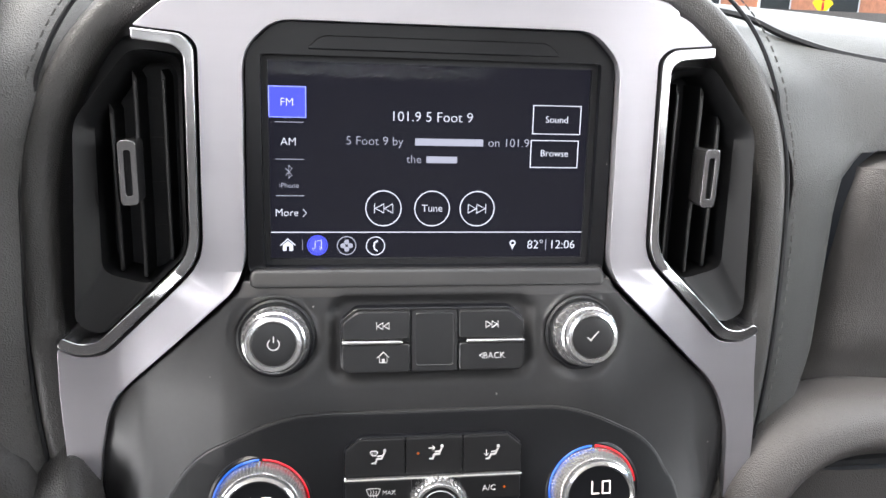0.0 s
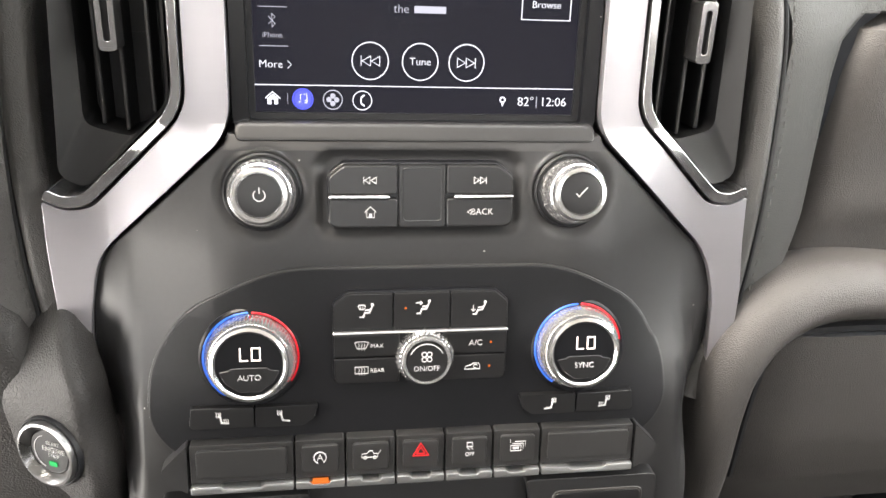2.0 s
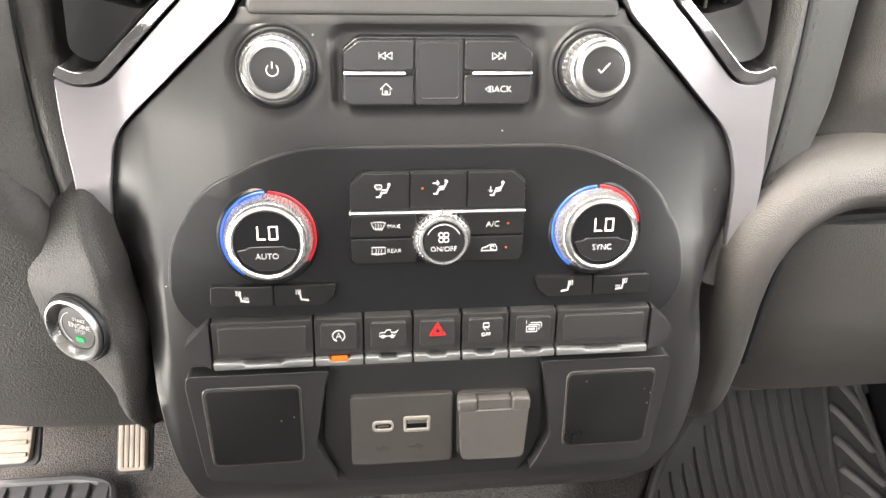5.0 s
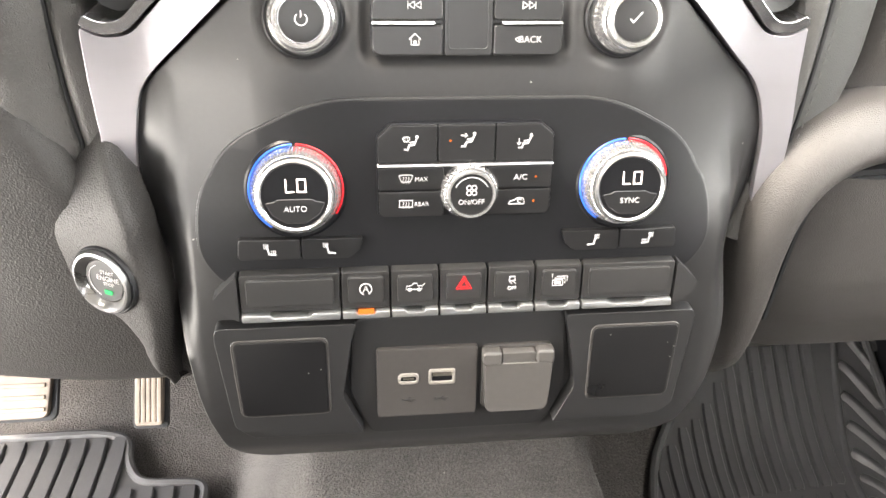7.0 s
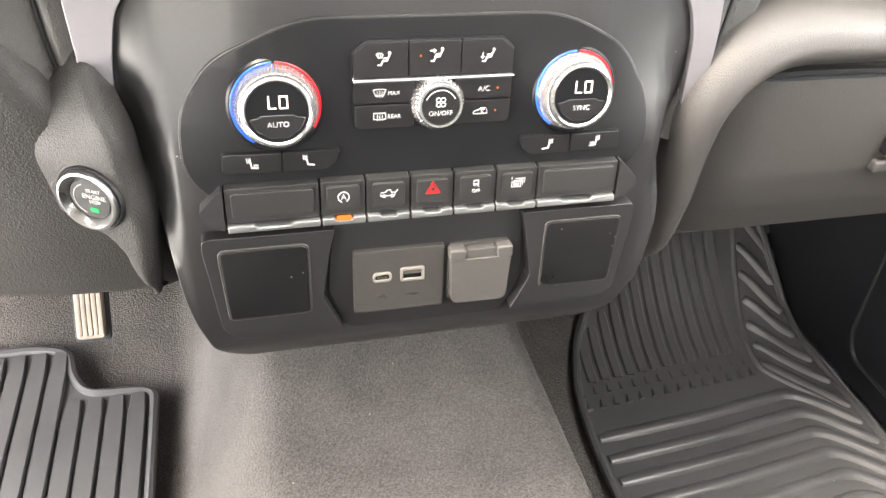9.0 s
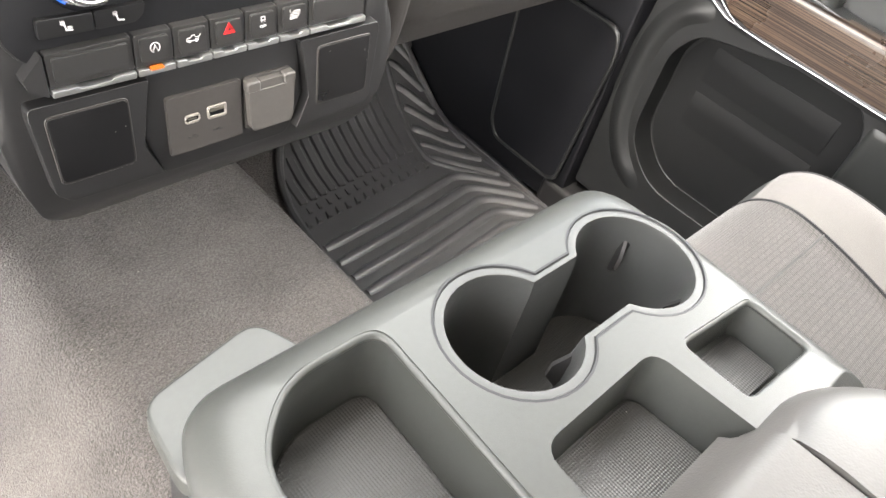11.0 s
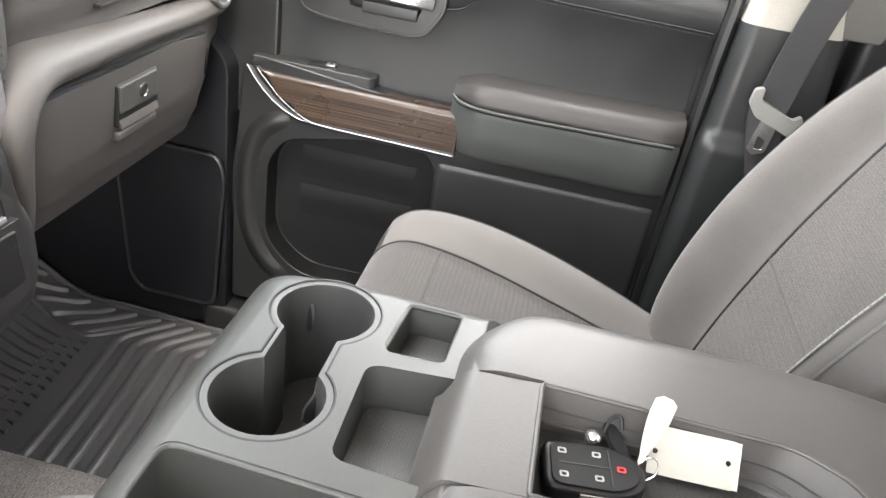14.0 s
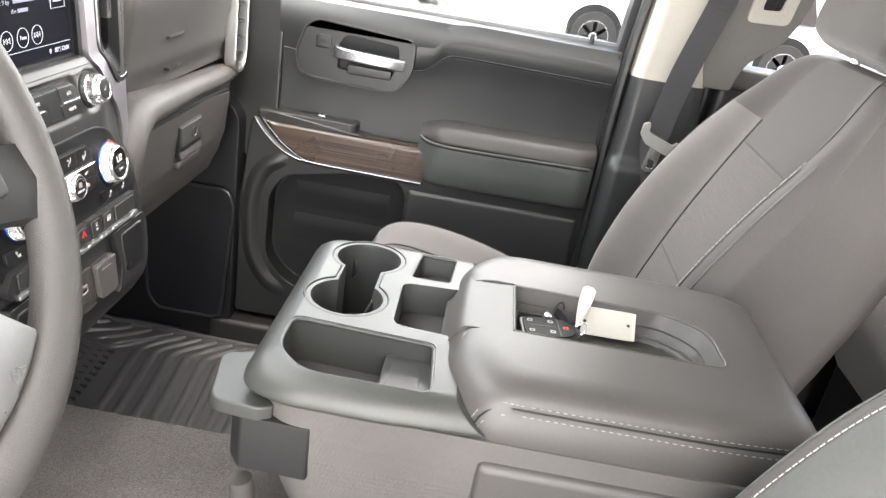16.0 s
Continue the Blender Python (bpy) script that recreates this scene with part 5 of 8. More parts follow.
ROLL = [(0.816, 0.014), (0.8175, 0.003), (0.824, 0.0), (0.836, 0.0), (0.850, 0.002), (0.862, 0.006), (0.874, 0.013), (0.885, 0.024), (0.894, 0.042), (0.901, 0.066), (0.906, 0.10), (0.9085, 0.15), (0.910, 0.22)]
pad_right = [[(brow_edge(z) + (0.76 - brow_edge(z)) * (j / 40) ** 1.5, pad_y(brow_edge(z) + (0.76 - brow_edge(z)) * (j / 40) ** 1.5, z) + back * (1 if z > 0.83 else ease((j - 9) / 4)), z - 0.018 * ease((j / 40 - 0.25) / 0.5) * ease((z - 0.83) / 0.05)) for j in range(41)] for z, back in ROLL]
part("upper_pad", shell(pad_right, 0.008), PAD_LEATHER, right_dash, "smooth leatherette upper pad")
setting("dash_top", shell([[(x, y, z - 0.004) for x, y, z in r] for r in top[4:]], 0.01), GRAINED, "dark grained dashboard top below the windscreen", "dashboard")
part("pad_seam", tube(smooth_path([(0.150, 0.618, 0.8975), (0.19, 0.620, 0.893), (0.22, 0.617, 0.882), (0.255, 0.612, 0.873), (0.31, 0.607, 0.866), (0.42, 0.600, 0.853), (0.55, 0.598, 0.842), (0.73, 0.598, 0.838)], 8), 0.0022, 6), PLASTIC_DARK, right_dash)

# the padded ledge that sweeps from the foot of the stack to the door
LEDGE = [(0.204, 0.598, 0.455), (0.199, 0.572, 0.478), (0.197, 0.560, 0.500), (0.197, 0.555, 0.535), (0.196, 0.552, 0.580), (0.201, 0.552, 0.612), (0.221, 0.556, 0.637), (0.258, 0.561, 0.650), (0.32, 0.564, 0.649), (0.45, 0.575, 0.641), (0.60, 0.583, 0.632), (0.70, 0.596, 0.624), (0.765, 0.614, 0.620)]
LEDGE_RING = rounded([(-0.016, 0.022), (-0.017, -0.004), (-0.010, -0.016), (0.008, -0.017), (0.020, -0.006), (0.030, 0.030), (0.010, 0.05)], 0.009, 5)
for sx in (1,):
    knee = right_dash
    line = smooth_path([(p[0] * sx, p[1], p[2]) for p in LEDGE], 8)
    grow = [(0.62 + 0.38 * ease((i / (len(line) - 1) - 0.10) / 0.45)) * (1 - 0.22 * ease((i / (len(line) - 1) - 0.62) / 0.15)) for i in range(len(line))]
    part("knee_ledge", sweep(line, [(u * -sx, -v) for u, v in LEDGE_RING], (0, -1, 0.35), scales=grow), GRAINED, knee)
left_dash = thing("driver_dash", (-0.35, 0.6, 0.47), "black grained dashboard below the steering wheel", "dashboard")

# lower glove box
glove = thing("glove_box", (0.44, 0.6, 0.44), "closed black grained glove box with a latch", "glove box")
GLOVE_PROFILE = [(0.583, 0.622), (0.580, 0.610), (0.577, 0.598), (0.578, 0.570), (0.582, 0.540), (0.588, 0.500), (0.600, 0.462), (0.625, 0.436), (0.68, 0.424), (0.74, 0.424)]
rows = []
for j in range(27):
    x = 0.186 + 0.554 * j / 26
    back = 0.028 * ease((x - 0.60) / 0.16) + 0.006 * ease((0.23 - x) / 0.05)
    rows.append([(x, y + back + 0.006, z + 0.020 * ease((x - 0.60) / 0.16)) for y, z in GLOVE_PROFILE])
part("housing", shell(rows, 0.008), GRAINED, glove)
rows = []
for j in range(25):
    x = 0.236 + 0.396 * j / 24
    rows.append([(x, through_points([(0.440, 0.625), (0.470, 0.602), (0.505, 0.588), (0.54, 0.579), (0.60, 0.574)], z) - 0.007 + 0.009 * (ease(1 - j / 1.5) + ease((j - 22.5) / 1.5)), z) for z in [0.462 + (0.6175 - 0.462 - 0.012 * ease((x - 0.5) / 0.14)) * k / 12 for k in range(13)]])
part("lid", shell(rows, 0.010), GRAINED, glove, "grained glove box lid")
part("latch_seam", box(0.3845, 0.4755, 0.5648, 0.582, 0.5480, 0.6000, 0.004, 3), POCKET, glove, "dark recess round the latch")
latch = part("latch", box(0.388, 0.472, 0.5628, 0.582, 0.5645, 0.5976, 0.003, 4), PAD_LEATHER, glove)
part("finger_lip", loft([[(x, 0.5648, 0.5480), (x, 0.5622, 0.5470), (x, 0.5620, 0.5500), (x, 0.5650, 0.5580), (x, 0.5660, 0.5580)] for x in (0.386, 0.470)]), GRAINED, glove, "sloping lip under the latch")
part("lock", lathe([(0.0085, 0.0), (0.0085, 0.002), (0.0072, 0.0026), (0.0064, 0.0016), (0.003, 0.0016)], (0.437, 0.5630, 0.581), 24), RING_GREY, latch, "round grey key lock")
part("pull", box(0.382, 0.470, 0.5650, 0.584, 0.531, 0.543, 0.004, 3), VINYL, glove)
part("lid_gap", tube(smooth_path([(0.232, 0.586, 0.500), (0.233, 0.577, 0.585), (0.246, 0.570, 0.6205), (0.40, 0.570, 0.6205), (0.60, 0.574, 0.610), (0.634, 0.582, 0.590), (0.640, 0.585, 0.540)], 8), 0.0036, 6), PLASTIC_DARK, glove)

# passenger side vent at the end of the dash
end_vent = thing("side_air_vent", (0.70, 0.58, 0.63), "tall black side air vent ringed in chrome", "air vent")
oval = rounded([(0.655, 0.645), (0.675, 0.628), (0.705, 0.628), (0.722, 0.650), (0.722, 0.79), (0.69, 0.815), (0.655, 0.80)], 0.016, 4)
inner = [(0.689 + (u - 0.689) * 0.84, 0.72 + (v - 0.72) * 0.92) for u, v in oval]
part("ring", slab(oval, 0.574, 0.596, "y", 0.003, 2, holes=[inner]), SATIN, end_vent, "satin chrome ring")
part("duct", slab(inner, 0.592, 0.600, "y"), PLASTIC_DARK, end_vent)
for z in (0.66, 0.69, 0.72, 0.75, 0.78):
    part("slat", box(0.662, 0.716, 0.580, 0.596, z - 0.001, z + 0.001, 0.0005, 1), PLASTIC, end_vent)

# driver's side: upper skin, knee panel, start button
skin = []
for i in range(13):
    z = 0.63 + 0.28 * i / 12
    over = ease((z - 0.80) / 0.11)
    xin = 0.200 - 0.035 * ease((z - 0.80) / 0.09) - 0.012 * ease((0.68 - z) / 0.08)
    skin.append([(-(xin + 0.07 * j / 8), 0.568 - 0.012 * math.sin(math.pi * min(1, j / 6)) - 0.010 * j / 8 + 0.05 * over * over, z) for j in range(9)])
part("side_skin", shell(skin, -0.006), LEATHER, left_dash)
hood = [[(x, y, z + 0.01 * math.sin(math.pi * (x + 0.62) / 0.42)) for y, z in ((0.46, 0.905), (0.455, 0.925), (0.47, 0.938), (0.54, 0.944), (0.66, 0.935), (0.80, 0.918))] for x in [-0.60 + 0.36 * j / 16 for j in range(17)]]
cluster = thing("instrument_cluster", (-0.42, 0.6, 0.72), "black hooded instrument cluster behind the steering wheel", "instrument cluster")
part("hood", shell(hood, 0.012), LEATHER, cluster)
part("hood_side", shell([[(-0.236 - 0.012 * j, 0.47 + 0.10 * j / 3 + 0.0, z) for j in range(4)] for z in (0.70, 0.78, 0.86, 0.92)], 0.006), LEATHER, cluster)
part("dial_panel", box(-0.60, -0.25, 0.575, 0.59, 0.72, 0.92, 0.004), PLASTIC_DARK, cluster)
KNEE = [(0.62, 0.712, 0.238), (0.580, 0.703, 0.233), (0.556, 0.685, 0.225), (0.546, 0.660, 0.213), (0.543, 0.635, 0.199), (0.541, 0.610, 0.184), (0.538, 0.582, 0.170), (0.537, 0.552, 0.161), (0.542, 0.520, 0.153), (0.560, 0.493, 0.154), (0.61, 0.476, 0.163), (0.69, 0.468, 0.165), (0.76, 0.468, 0.17)]
rows = []
for y, z, x0 in KNEE:
    rows.append([(-(x0 + (0.74 - x0) * (j / 24) ** 1.5), y + 0.014 * ease(1 - j / 2.2) ** 2 + 0.022 * ease((j - 5) / 8) - 0.006 * ease((j - 12) / 8), z) for j in range(25)])
rows = [list(r) for r in zip(*[smooth_path(line, 4) for line in zip(*rows)])]
part("knee_panel", shell(rows, 0.008, (0, -1, 0.2)), KNEE_SKIN, left_dash)
sb = Vector((-0.1915, 0.5260, 0.5895))
sb_turn = Matrix.Translation(sb) @ Matrix.Rotation(radians(-28), 4, "Z") @ Matrix.Translation(-sb)


def to_driver(bm):
    """Turns a piece of the start button towards the driver."""
    bmesh.ops.transform(bm, matrix=sb_turn, verts=bm.verts)
    return bm


# grained swell that carries the button and tapers down beside the stack
rows = []
for i in range(37):
    z = 0.712 - 0.214 * i / 36
    right = through_points([(0.498, -0.1685), (0.515, -0.1650), (0.543, -0.1605), (0.574, -0.1590), (0.617, -0.1640), (0.668, -0.1800), (0.712, -0.1930)], z)
    left = through_points([(0.498, -0.1690), (0.511, -0.1715), (0.545, -0.1825), (0.560, -0.1900), (0.570, -0.2080), (0.582, -0.2350), (0.668, -0.2400)], z)
    row = []
    for j in range(25):
        x = right + (left - right) * j / 24
        edge = min(1.0, (right - x) / 0.013)
        under = min(1.0, (x - left) / 0.010) if z < 0.585 else 1.0
        row.append((x, sb.y + 0.0008 - 0.531 * (x - sb.x) + 0.030 * (1 - math.sqrt(1 - (1 - edge) ** 2)) + 0.022 * (1 - math.sqrt(1 - (1 - under) ** 2)) + 0.080 * ease((z - 0.603) / 0.088) ** 1.4 * (0.15 + 0.85 * ease((right - x) / 0.05)) + 0.060 * ease((z - 0.630) / 0.08), z))
    rows.append(row)
part("button_swell", shell(rows, 0.006, (-0.3, -1, 0)), KNEE_SKIN, left_dash, "grained swell round the start button")
starter = thing("start_button", (sb.x, sb.y, sb.z - 0.02), "round start button with satin ring and green lamp", "button")
part("collar", to_driver(lathe([(0.0206, -0.004), (0.0203, 0.0012), (0.0196, 0.0020), (0.0188, 0.0016), (0.0184, -0.002)], sb, 64, 2)), PLASTIC_DARK, starter, "dark rubber collar")
part("ring", to_driver(lathe([(0.0185, -0.004), (0.0185, 0.0030), (0.0179, 0.0046), (0.0166, 0.0049), (0.0136, 0.0022), (0.0128, -0.002)], sb, 64, 2)), RING_GREY, starter, "satin chrome ring")
part("cap", to_driver(lathe([(0.0128, -0.004), (0.0127, 0.0006), (0.0120, 0.0012), (0.004, 0.0012)], sb, 48, 2)), KEYCAP, starter)
pose_sb = sb_turn @ Matrix.Translation(sb + Vector((0, -math.cos(radians(2)), math.sin(radians(2)))) * 0.0015) @ Matrix.Rotation(radians(88), 4, "X")
for body, size, up, m in (("START", 0.0030, 0.0055, WHITE_PRINT), ("ENGINE", 0.0042, 0.0018, WHITE_PRINT), ("STOP", 0.0030, -0.0015, WHITE_PRINT)):
    part("lettering", lettering(body, size, pose_sb @ Matrix.Translation((0.003, up, 0))), m, starter, smooth=0)
arc = slab(circle(0, 0, 0.0098, 20, 110, 250) + list(reversed(circle(0, 0, 0.0095, 20, 110, 250))), 0, 0.0002, "z")
bmesh.ops.transform(arc, matrix=pose_sb, verts=arc.verts)
part("arc_print", arc, WHITE_PRINT, starter, smooth=0)
lamp = slab(rounded(rect(-0.0005, 0.0045, -0.0078, -0.0052), 0.0005, 2), 0, 0.0003, "z")
bmesh.ops.transform(lamp, matrix=pose_sb, verts=lamp.verts)
part("green_lamp", lamp, GREEN, starter, "small glowing green lamp", smooth=0)

# ---- centre console with folded armrest ----
CX = -0.02
console = thing("center_console", (CX, 0.05, 0.06), "grey plastic centre console with cup holders and storage bins", "console")
DECK = [(CX - 0.160, 0.095), (CX + 0.162, 0.095), (CX + 0.165, 0.20), (CX + 0.158, 0.284), (CX - 0.148, 0.283), (CX - 0.166, 0.245), (CX - 0.168, 0.15)]


def inset(outline, k, fixed_y=None):
    """An outline drawn in by k towards its middle, or in depth towards a fixed line."""
    xs, ys = [p[0] for p in outline], [p[1] for p in outline]
    cx, hx = (min(xs) + max(xs)) / 2, (max(xs) - min(xs)) / 2
    cy, hy = ((min(ys) + max(ys)) / 2, (max(ys) - min(ys)) / 2) if fixed_y is None else (fixed_y, max(ys) - fixed_y)
    return [(cx + (p[0] - cx) * (1 - k / hx), cy + (p[1] - cy) * (1 - k / hy)) for p in outline]


deck_line = rounded(DECK, [0.002, 0.002, 0.05, 0.03, 0.055, 0.04, 0.03], 7)
deck_rings = []
for k, z in ((0.016, 0.520), (0.016, 0.5565), (0.004, 0.5570), (0.0005, 0.5595), (0.0, 0.5630), (0.0015, 0.5685), (0.005, 0.5742), (0.010, 0.5788), (0.016, 0.5816), (0.024, 0.5832)):
    deck_rings.append([(p[0], p[1], z) for p in inset(deck_line, k, 0.095)])
deck_rings = [[(x, y - (0.5832 - z) * 1.3 * ease((0.112 - y) / 0.014), z) for x, y, z in ring] for ring in deck_rings]
solid = loft(deck_rings)
CUP_L, CUP_R = (-0.0155, 0.2205), (0.0865, 0.2150)


def cup_outline(r_l, r_r, neck0, neck1, n=28):
    """Two round wells joined by a slot."""
    pts = []
    ar0 = 180 - math.degrees(math.asin((neck1 - CUP_R[1]) / r_r))
    ar1 = 180 + math.degrees(math.asin((CUP_R[1] - neck0) / r_r))
    al0 = -math.degrees(math.asin((CUP_L[1] - neck0) / r_l))
    al1 = math.degrees(math.asin((neck1 - CUP_L[1]) / r_l))
    pts += circle(*CUP_R, r_r, n, ar1 - 360, ar0)
    pts += circle(*CUP_L, r_l, n, al1, 360 + al0)
    return pts


BIN = rounded([(-0.163, 0.115), (-0.080, 0.120), (-0.073, 0.262), (-0.130, 0.262), (-0.162, 0.232)], [0.012, 0.010, 0.014, 0.03, 0.03], 6)
SLOT = rounded([(-0.062, 0.090), (0.044, 0.090), (0.037, 0.168), (-0.056, 0.166)], [0.002, 0.002, 0.012, 0.012], 5)
BOX = rounded([(0.056, 0.116), (0.124, 0.112), (0.124, 0.157), (0.055, 0.163)], 0.008, 5)
CUPS = cup_outline(0.0375, 0.0368, 0.1965, 0.2370)
CUP_RIM = cup_outline(0.0438, 0.0430, 0.1915, 0.2415)


def well(outline, z0, taper, floor_round=0.0):
    c = (sum(p[0] for p in outline) / len(outline), sum(p[1] for p in outline) / len(outline))
    ring = lambda k, z: [(c[0] + (p[0] - c[0]) * k, c[1] + (p[1] - c[1]) * k, z) for p in outline]
    return loft([ring(taper, z0), ring(taper + (1 - taper) * 0.35, z0 + 0.008), ring(1.0, 0.579), ring(1.03, 0.600)])


deck = cut(solid, well(BIN, 0.535, 0.93), well(SLOT, 0.548, 0.94), well(BOX, 0.556, 0.86), loft([[(p[0], p[1], z) for p in CUP_RIM] for z in (0.520, 0.60)]))
part("deck", soften(deck, 0.0026, 3, 50), CONSOLE, console, "grey plastic deck with moulded bins", 50)
# linings on the floors of the wells
for name, o, z in (("bin_mat", BIN, 0.5360), ("slot_mat", SLOT, 0.5490)):
    c = (sum(p[0] for p in o) / len(o), sum(p[1] for p in o) / len(o))
    part(name, slab([(c[0] + (p[0] - c[0]) * 0.90, c[1] + (p[1] - c[1]) * 0.90) for p in o], z - 0.002, z + 0.0012, "z", 0.0005, 1), CONSOLE_DARK, console, "textured rubber liner")
part("box_mat", slab(rounded([(0.062, 0.121), (0.117, 0.119), (0.117, 0.151), (0.062, 0.155)], 0.004, 3), 0.556, 0.5585, "z", 0.0004, 1), CONSOLE_DARK, console, "textured rubber liner")
part("bin_divider", slab(rounded([(-0.160, 0.112), (-0.078, 0.116), (-0.0785, 0.166), (-0.158, 0.166)], [0.006, 0.004, 0.004, 0.008], 4), 0.534, 0.5620, "z", 0.004, 4), CONSOLE, console, "moulded step at the rear of the bin")
part("divider_panel", slab(rounded([(-0.146, 0.128), (-0.092, 0.130), (-0.092, 0.158), (-0.146, 0.158)], 0.004, 4), 0.5610, 0.5628, "z", 0.0008, 2), CUP_RIM_GREY, console)
# softly rolled lips round the wells
for o in (BIN, BOX):
    c = (sum(p[0] for p in o) / len(o), sum(p[1] for p in o) / len(o))
    part("well_lip", tube([(c[0] + (p[0] - c[0]) * 0.992, c[1] + (p[1] - c[1]) * 0.992, 0.5802) for p in o], 0.0024, 10, (0, 0, 1), True), CONSOLE, console, "rolled lip of the well")
# cup holder insert: rim, walls, floor and spring fingers
insert = part("cup_insert", slab(CUP_RIM, 0.5775, 0.5822, "z", 0.0012, 2, holes=[CUPS]), CUP_RIM_GREY, console, "dark moulded cup holder insert")
wall = [[(p[0], p[1], z) for p in o] for o, z in ((CUPS, 0.5810), (cup_outline(0.0365, 0.0358, 0.1975, 0.2360), 0.574), (cup_outline(0.0342, 0.0338, 0.1985, 0.2350), 0.488))]
part("cup_wall", loft(wall, caps=False), CUP_DARK, insert)
part("cup_floor", slab(cup_outline(0.0344, 0.0340, 0.1985, 0.2350), 0.485, 0.489, "z"), CONSOLE_DARK, insert, "ribbed rubber floor")
part("rim_seam", tube([(p[0], p[1], 0.5822) for p in CUP_RIM], 0.0013, 6, (0, 0, 1), True), PLASTIC_DARK, insert)
for (cx, cy), ang in ((CUP_R, 35), (CUP_R, -60), (CUP_L, 150), (CUP_L, -40)):
    a = radians(ang)
    p = Vector((cx + 0.0355 * math.cos(a), cy + 0.0355 * math.sin(a), 0.550))
    d = Vector((-math.cos(a), -math.sin(a), 0))
    part("spring_finger", loft([[p + d * (q * 0.011 - 0.003) + Vector((-d.y, d.x, 0)) * s * 0.0042 + Vector((0, 0, h)) for s, q in ((-1, 0), (-0.3, k), (0.3, k), (1, 0))] for h, k in ((-0.014, 0.2), (-0.004, 1.0), (0.006, 0.9), (0.016, 0.2))]), PLASTIC, insert)

# front and side body of the console
front = []
for z, f, w in ((0.5562, 0.2745, 0.160), (0.50, 0.2720, 0.157), (0.47, 0.266, 0.153), (0.40, 0.235, 0.150), (0.30, 0.205, 0.148), (0.15, 0.19, 0.146), (0.06, 0.185, 0.146)):
    front.append([(p[0], p[1], z) for p in rounded([(CX - w, -0.235), (CX + w, -0.235), (CX + w, f - 0.03), (CX + w - 0.04, f), (CX - w + 0.04, f), (CX - w, f - 0.03)], [0.01, 0.01, 0.03, 0.03, 0.03, 0.03], 4)])
walls = loft(front, caps=False)
bmesh.ops.recalc_face_normals(walls, faces=walls.faces)
bmesh.ops.solidify(walls, geom=walls.faces[:], thickness=0.004)
part("body", walls, mat("grey_side_cloth", (0.076, 0.0725, 0.069), 0.7, kind="weave", grain=0.3, grain_scale=420), console, "grey textured side panel")
part("hinge_rail", box(CX - 0.166, CX + 0.160, -0.24, 0.066, 0.30, 0.5355, 0.009, 3), VINYL, console, "black plastic hinge housing")
part("rear_foot", box(CX - 0.150, CX + 0.150, -0.30, -0.20, 0.06, 0.52, 0.03, 4), PLASTIC, console)
# pull-out ledge at the front corner
flap = rounded([(-0.180, 0.262), (-0.175, 0.306), (-0.104, 0.320), (-0.090, 0.286), (-0.090, 0.269), (-0.150, 0.267), (-0.172, 0.248)], [0.008, 0.012, 0.012, 0.008, 0.003, 0.008, 0.005], 5)
part("front_ledge", slab(flap, 0.5320, 0.5465, "z", 0.003, 3), CONSOLE, console, "pale grey front ledge")
part("ledge_bracket", slab(rounded([(-0.1800, 0.214), (-0.1775, 0.277), (-0.160, 0.290), (-0.100, 0.290), (-0.100, 0.20)], 0.003, 3), 0.478, 0.534, "z", 0.003, 2), FASCIA, console)
part("skirt_fold", sweep(smooth_path([(-0.172, 0.275, 0.46), (-0.176, 0.262, 0.40), (-0.182, 0.225, 0.36), (-0.186, 0.205, 0.26), (-0.184, 0.195, 0.14), (-0.180, 0.19, 0.05)], 6), circle(0, 0, 0.012, 10), (1, 0, 0)), VINYL, console)

# ---- padded armrest lid ----
lid = thing("armrest_lid", (CX, -0.06, 0.535), "folded grey vinyl centre armrest with open tray", "armrest")
LID = [(CX - 0.146, -0.236), (CX + 0.142, -0.236), (CX + 0.157, -0.15), (CX + 0.157, 0.075), (CX + 0.110, 0.112), (CX - 0.105, 0.112), (CX - 0.158, 0.078), (CX - 0.156, -0.15)]
lid_line = rounded(LID, [0.022, 0.03, 0.06, 0.04, 0.05, 0.05, 0.04, 0.06], 6)
lid_rings = []
lid_drop = lambda p: 0.004 * ease((p[1] - 0.06) / 0.06)
for k, z in ((0.006, 0.5375), (0.001, 0.545), (-0.0005, 0.556), (0.0, 0.567), (0.002, 0.577), (0.0055, 0.5842), (0.0085, 0.5868), (0.0082, 0.5900), (0.0100, 0.5950), (0.0145, 0.6005), (0.022, 0.6045), (0.032, 0.6065), (0.044, 0.607)):
    flat = {0.0055: 0.0046, 0.0085: 0.0055, 0.0082: 0.0068}.get(k, k)
    blend = [ease((p[1] - 0.045) / 0.02) for p in lid_line]
    lid_rings.append([(p[0] + (q[0] - p[0]) * e, p[1] + (q[1] - p[1]) * e, z - lid_drop(p)) for p, q, e in zip(inset(lid_line, k), inset(lid_line, flat), blend)])
TRAY = [(-0.0685, -0.160), (-0.010, -0.158), (0.010, -0.148), (0.028, -0.118), (0.0315, 0.048), (-0.0685, 0.048)]
tray_line = rounded(TRAY, [0.014, 0.02, 0.012, 0.014, 0.003, 0.003], 5)
tray_base = rounded([(-0.0635, -0.139), (-0.016, -0.137), (-0.002, -0.129), (0.0185, -0.106), (0.0265, 0.043), (-0.0635, 0.043)], [0.014, 0.02, 0.012, 0.014, 0.003, 0.003], 5)
tray_mid = [a.lerp(b, 0.25) for a, b in zip(tray_base, tray_line)]
tray_out = [(-0.02 + (p[0] + 0.02) * 1.02, -0.05 + (p[1] + 0.05) * 1.02) for p in tray_line]
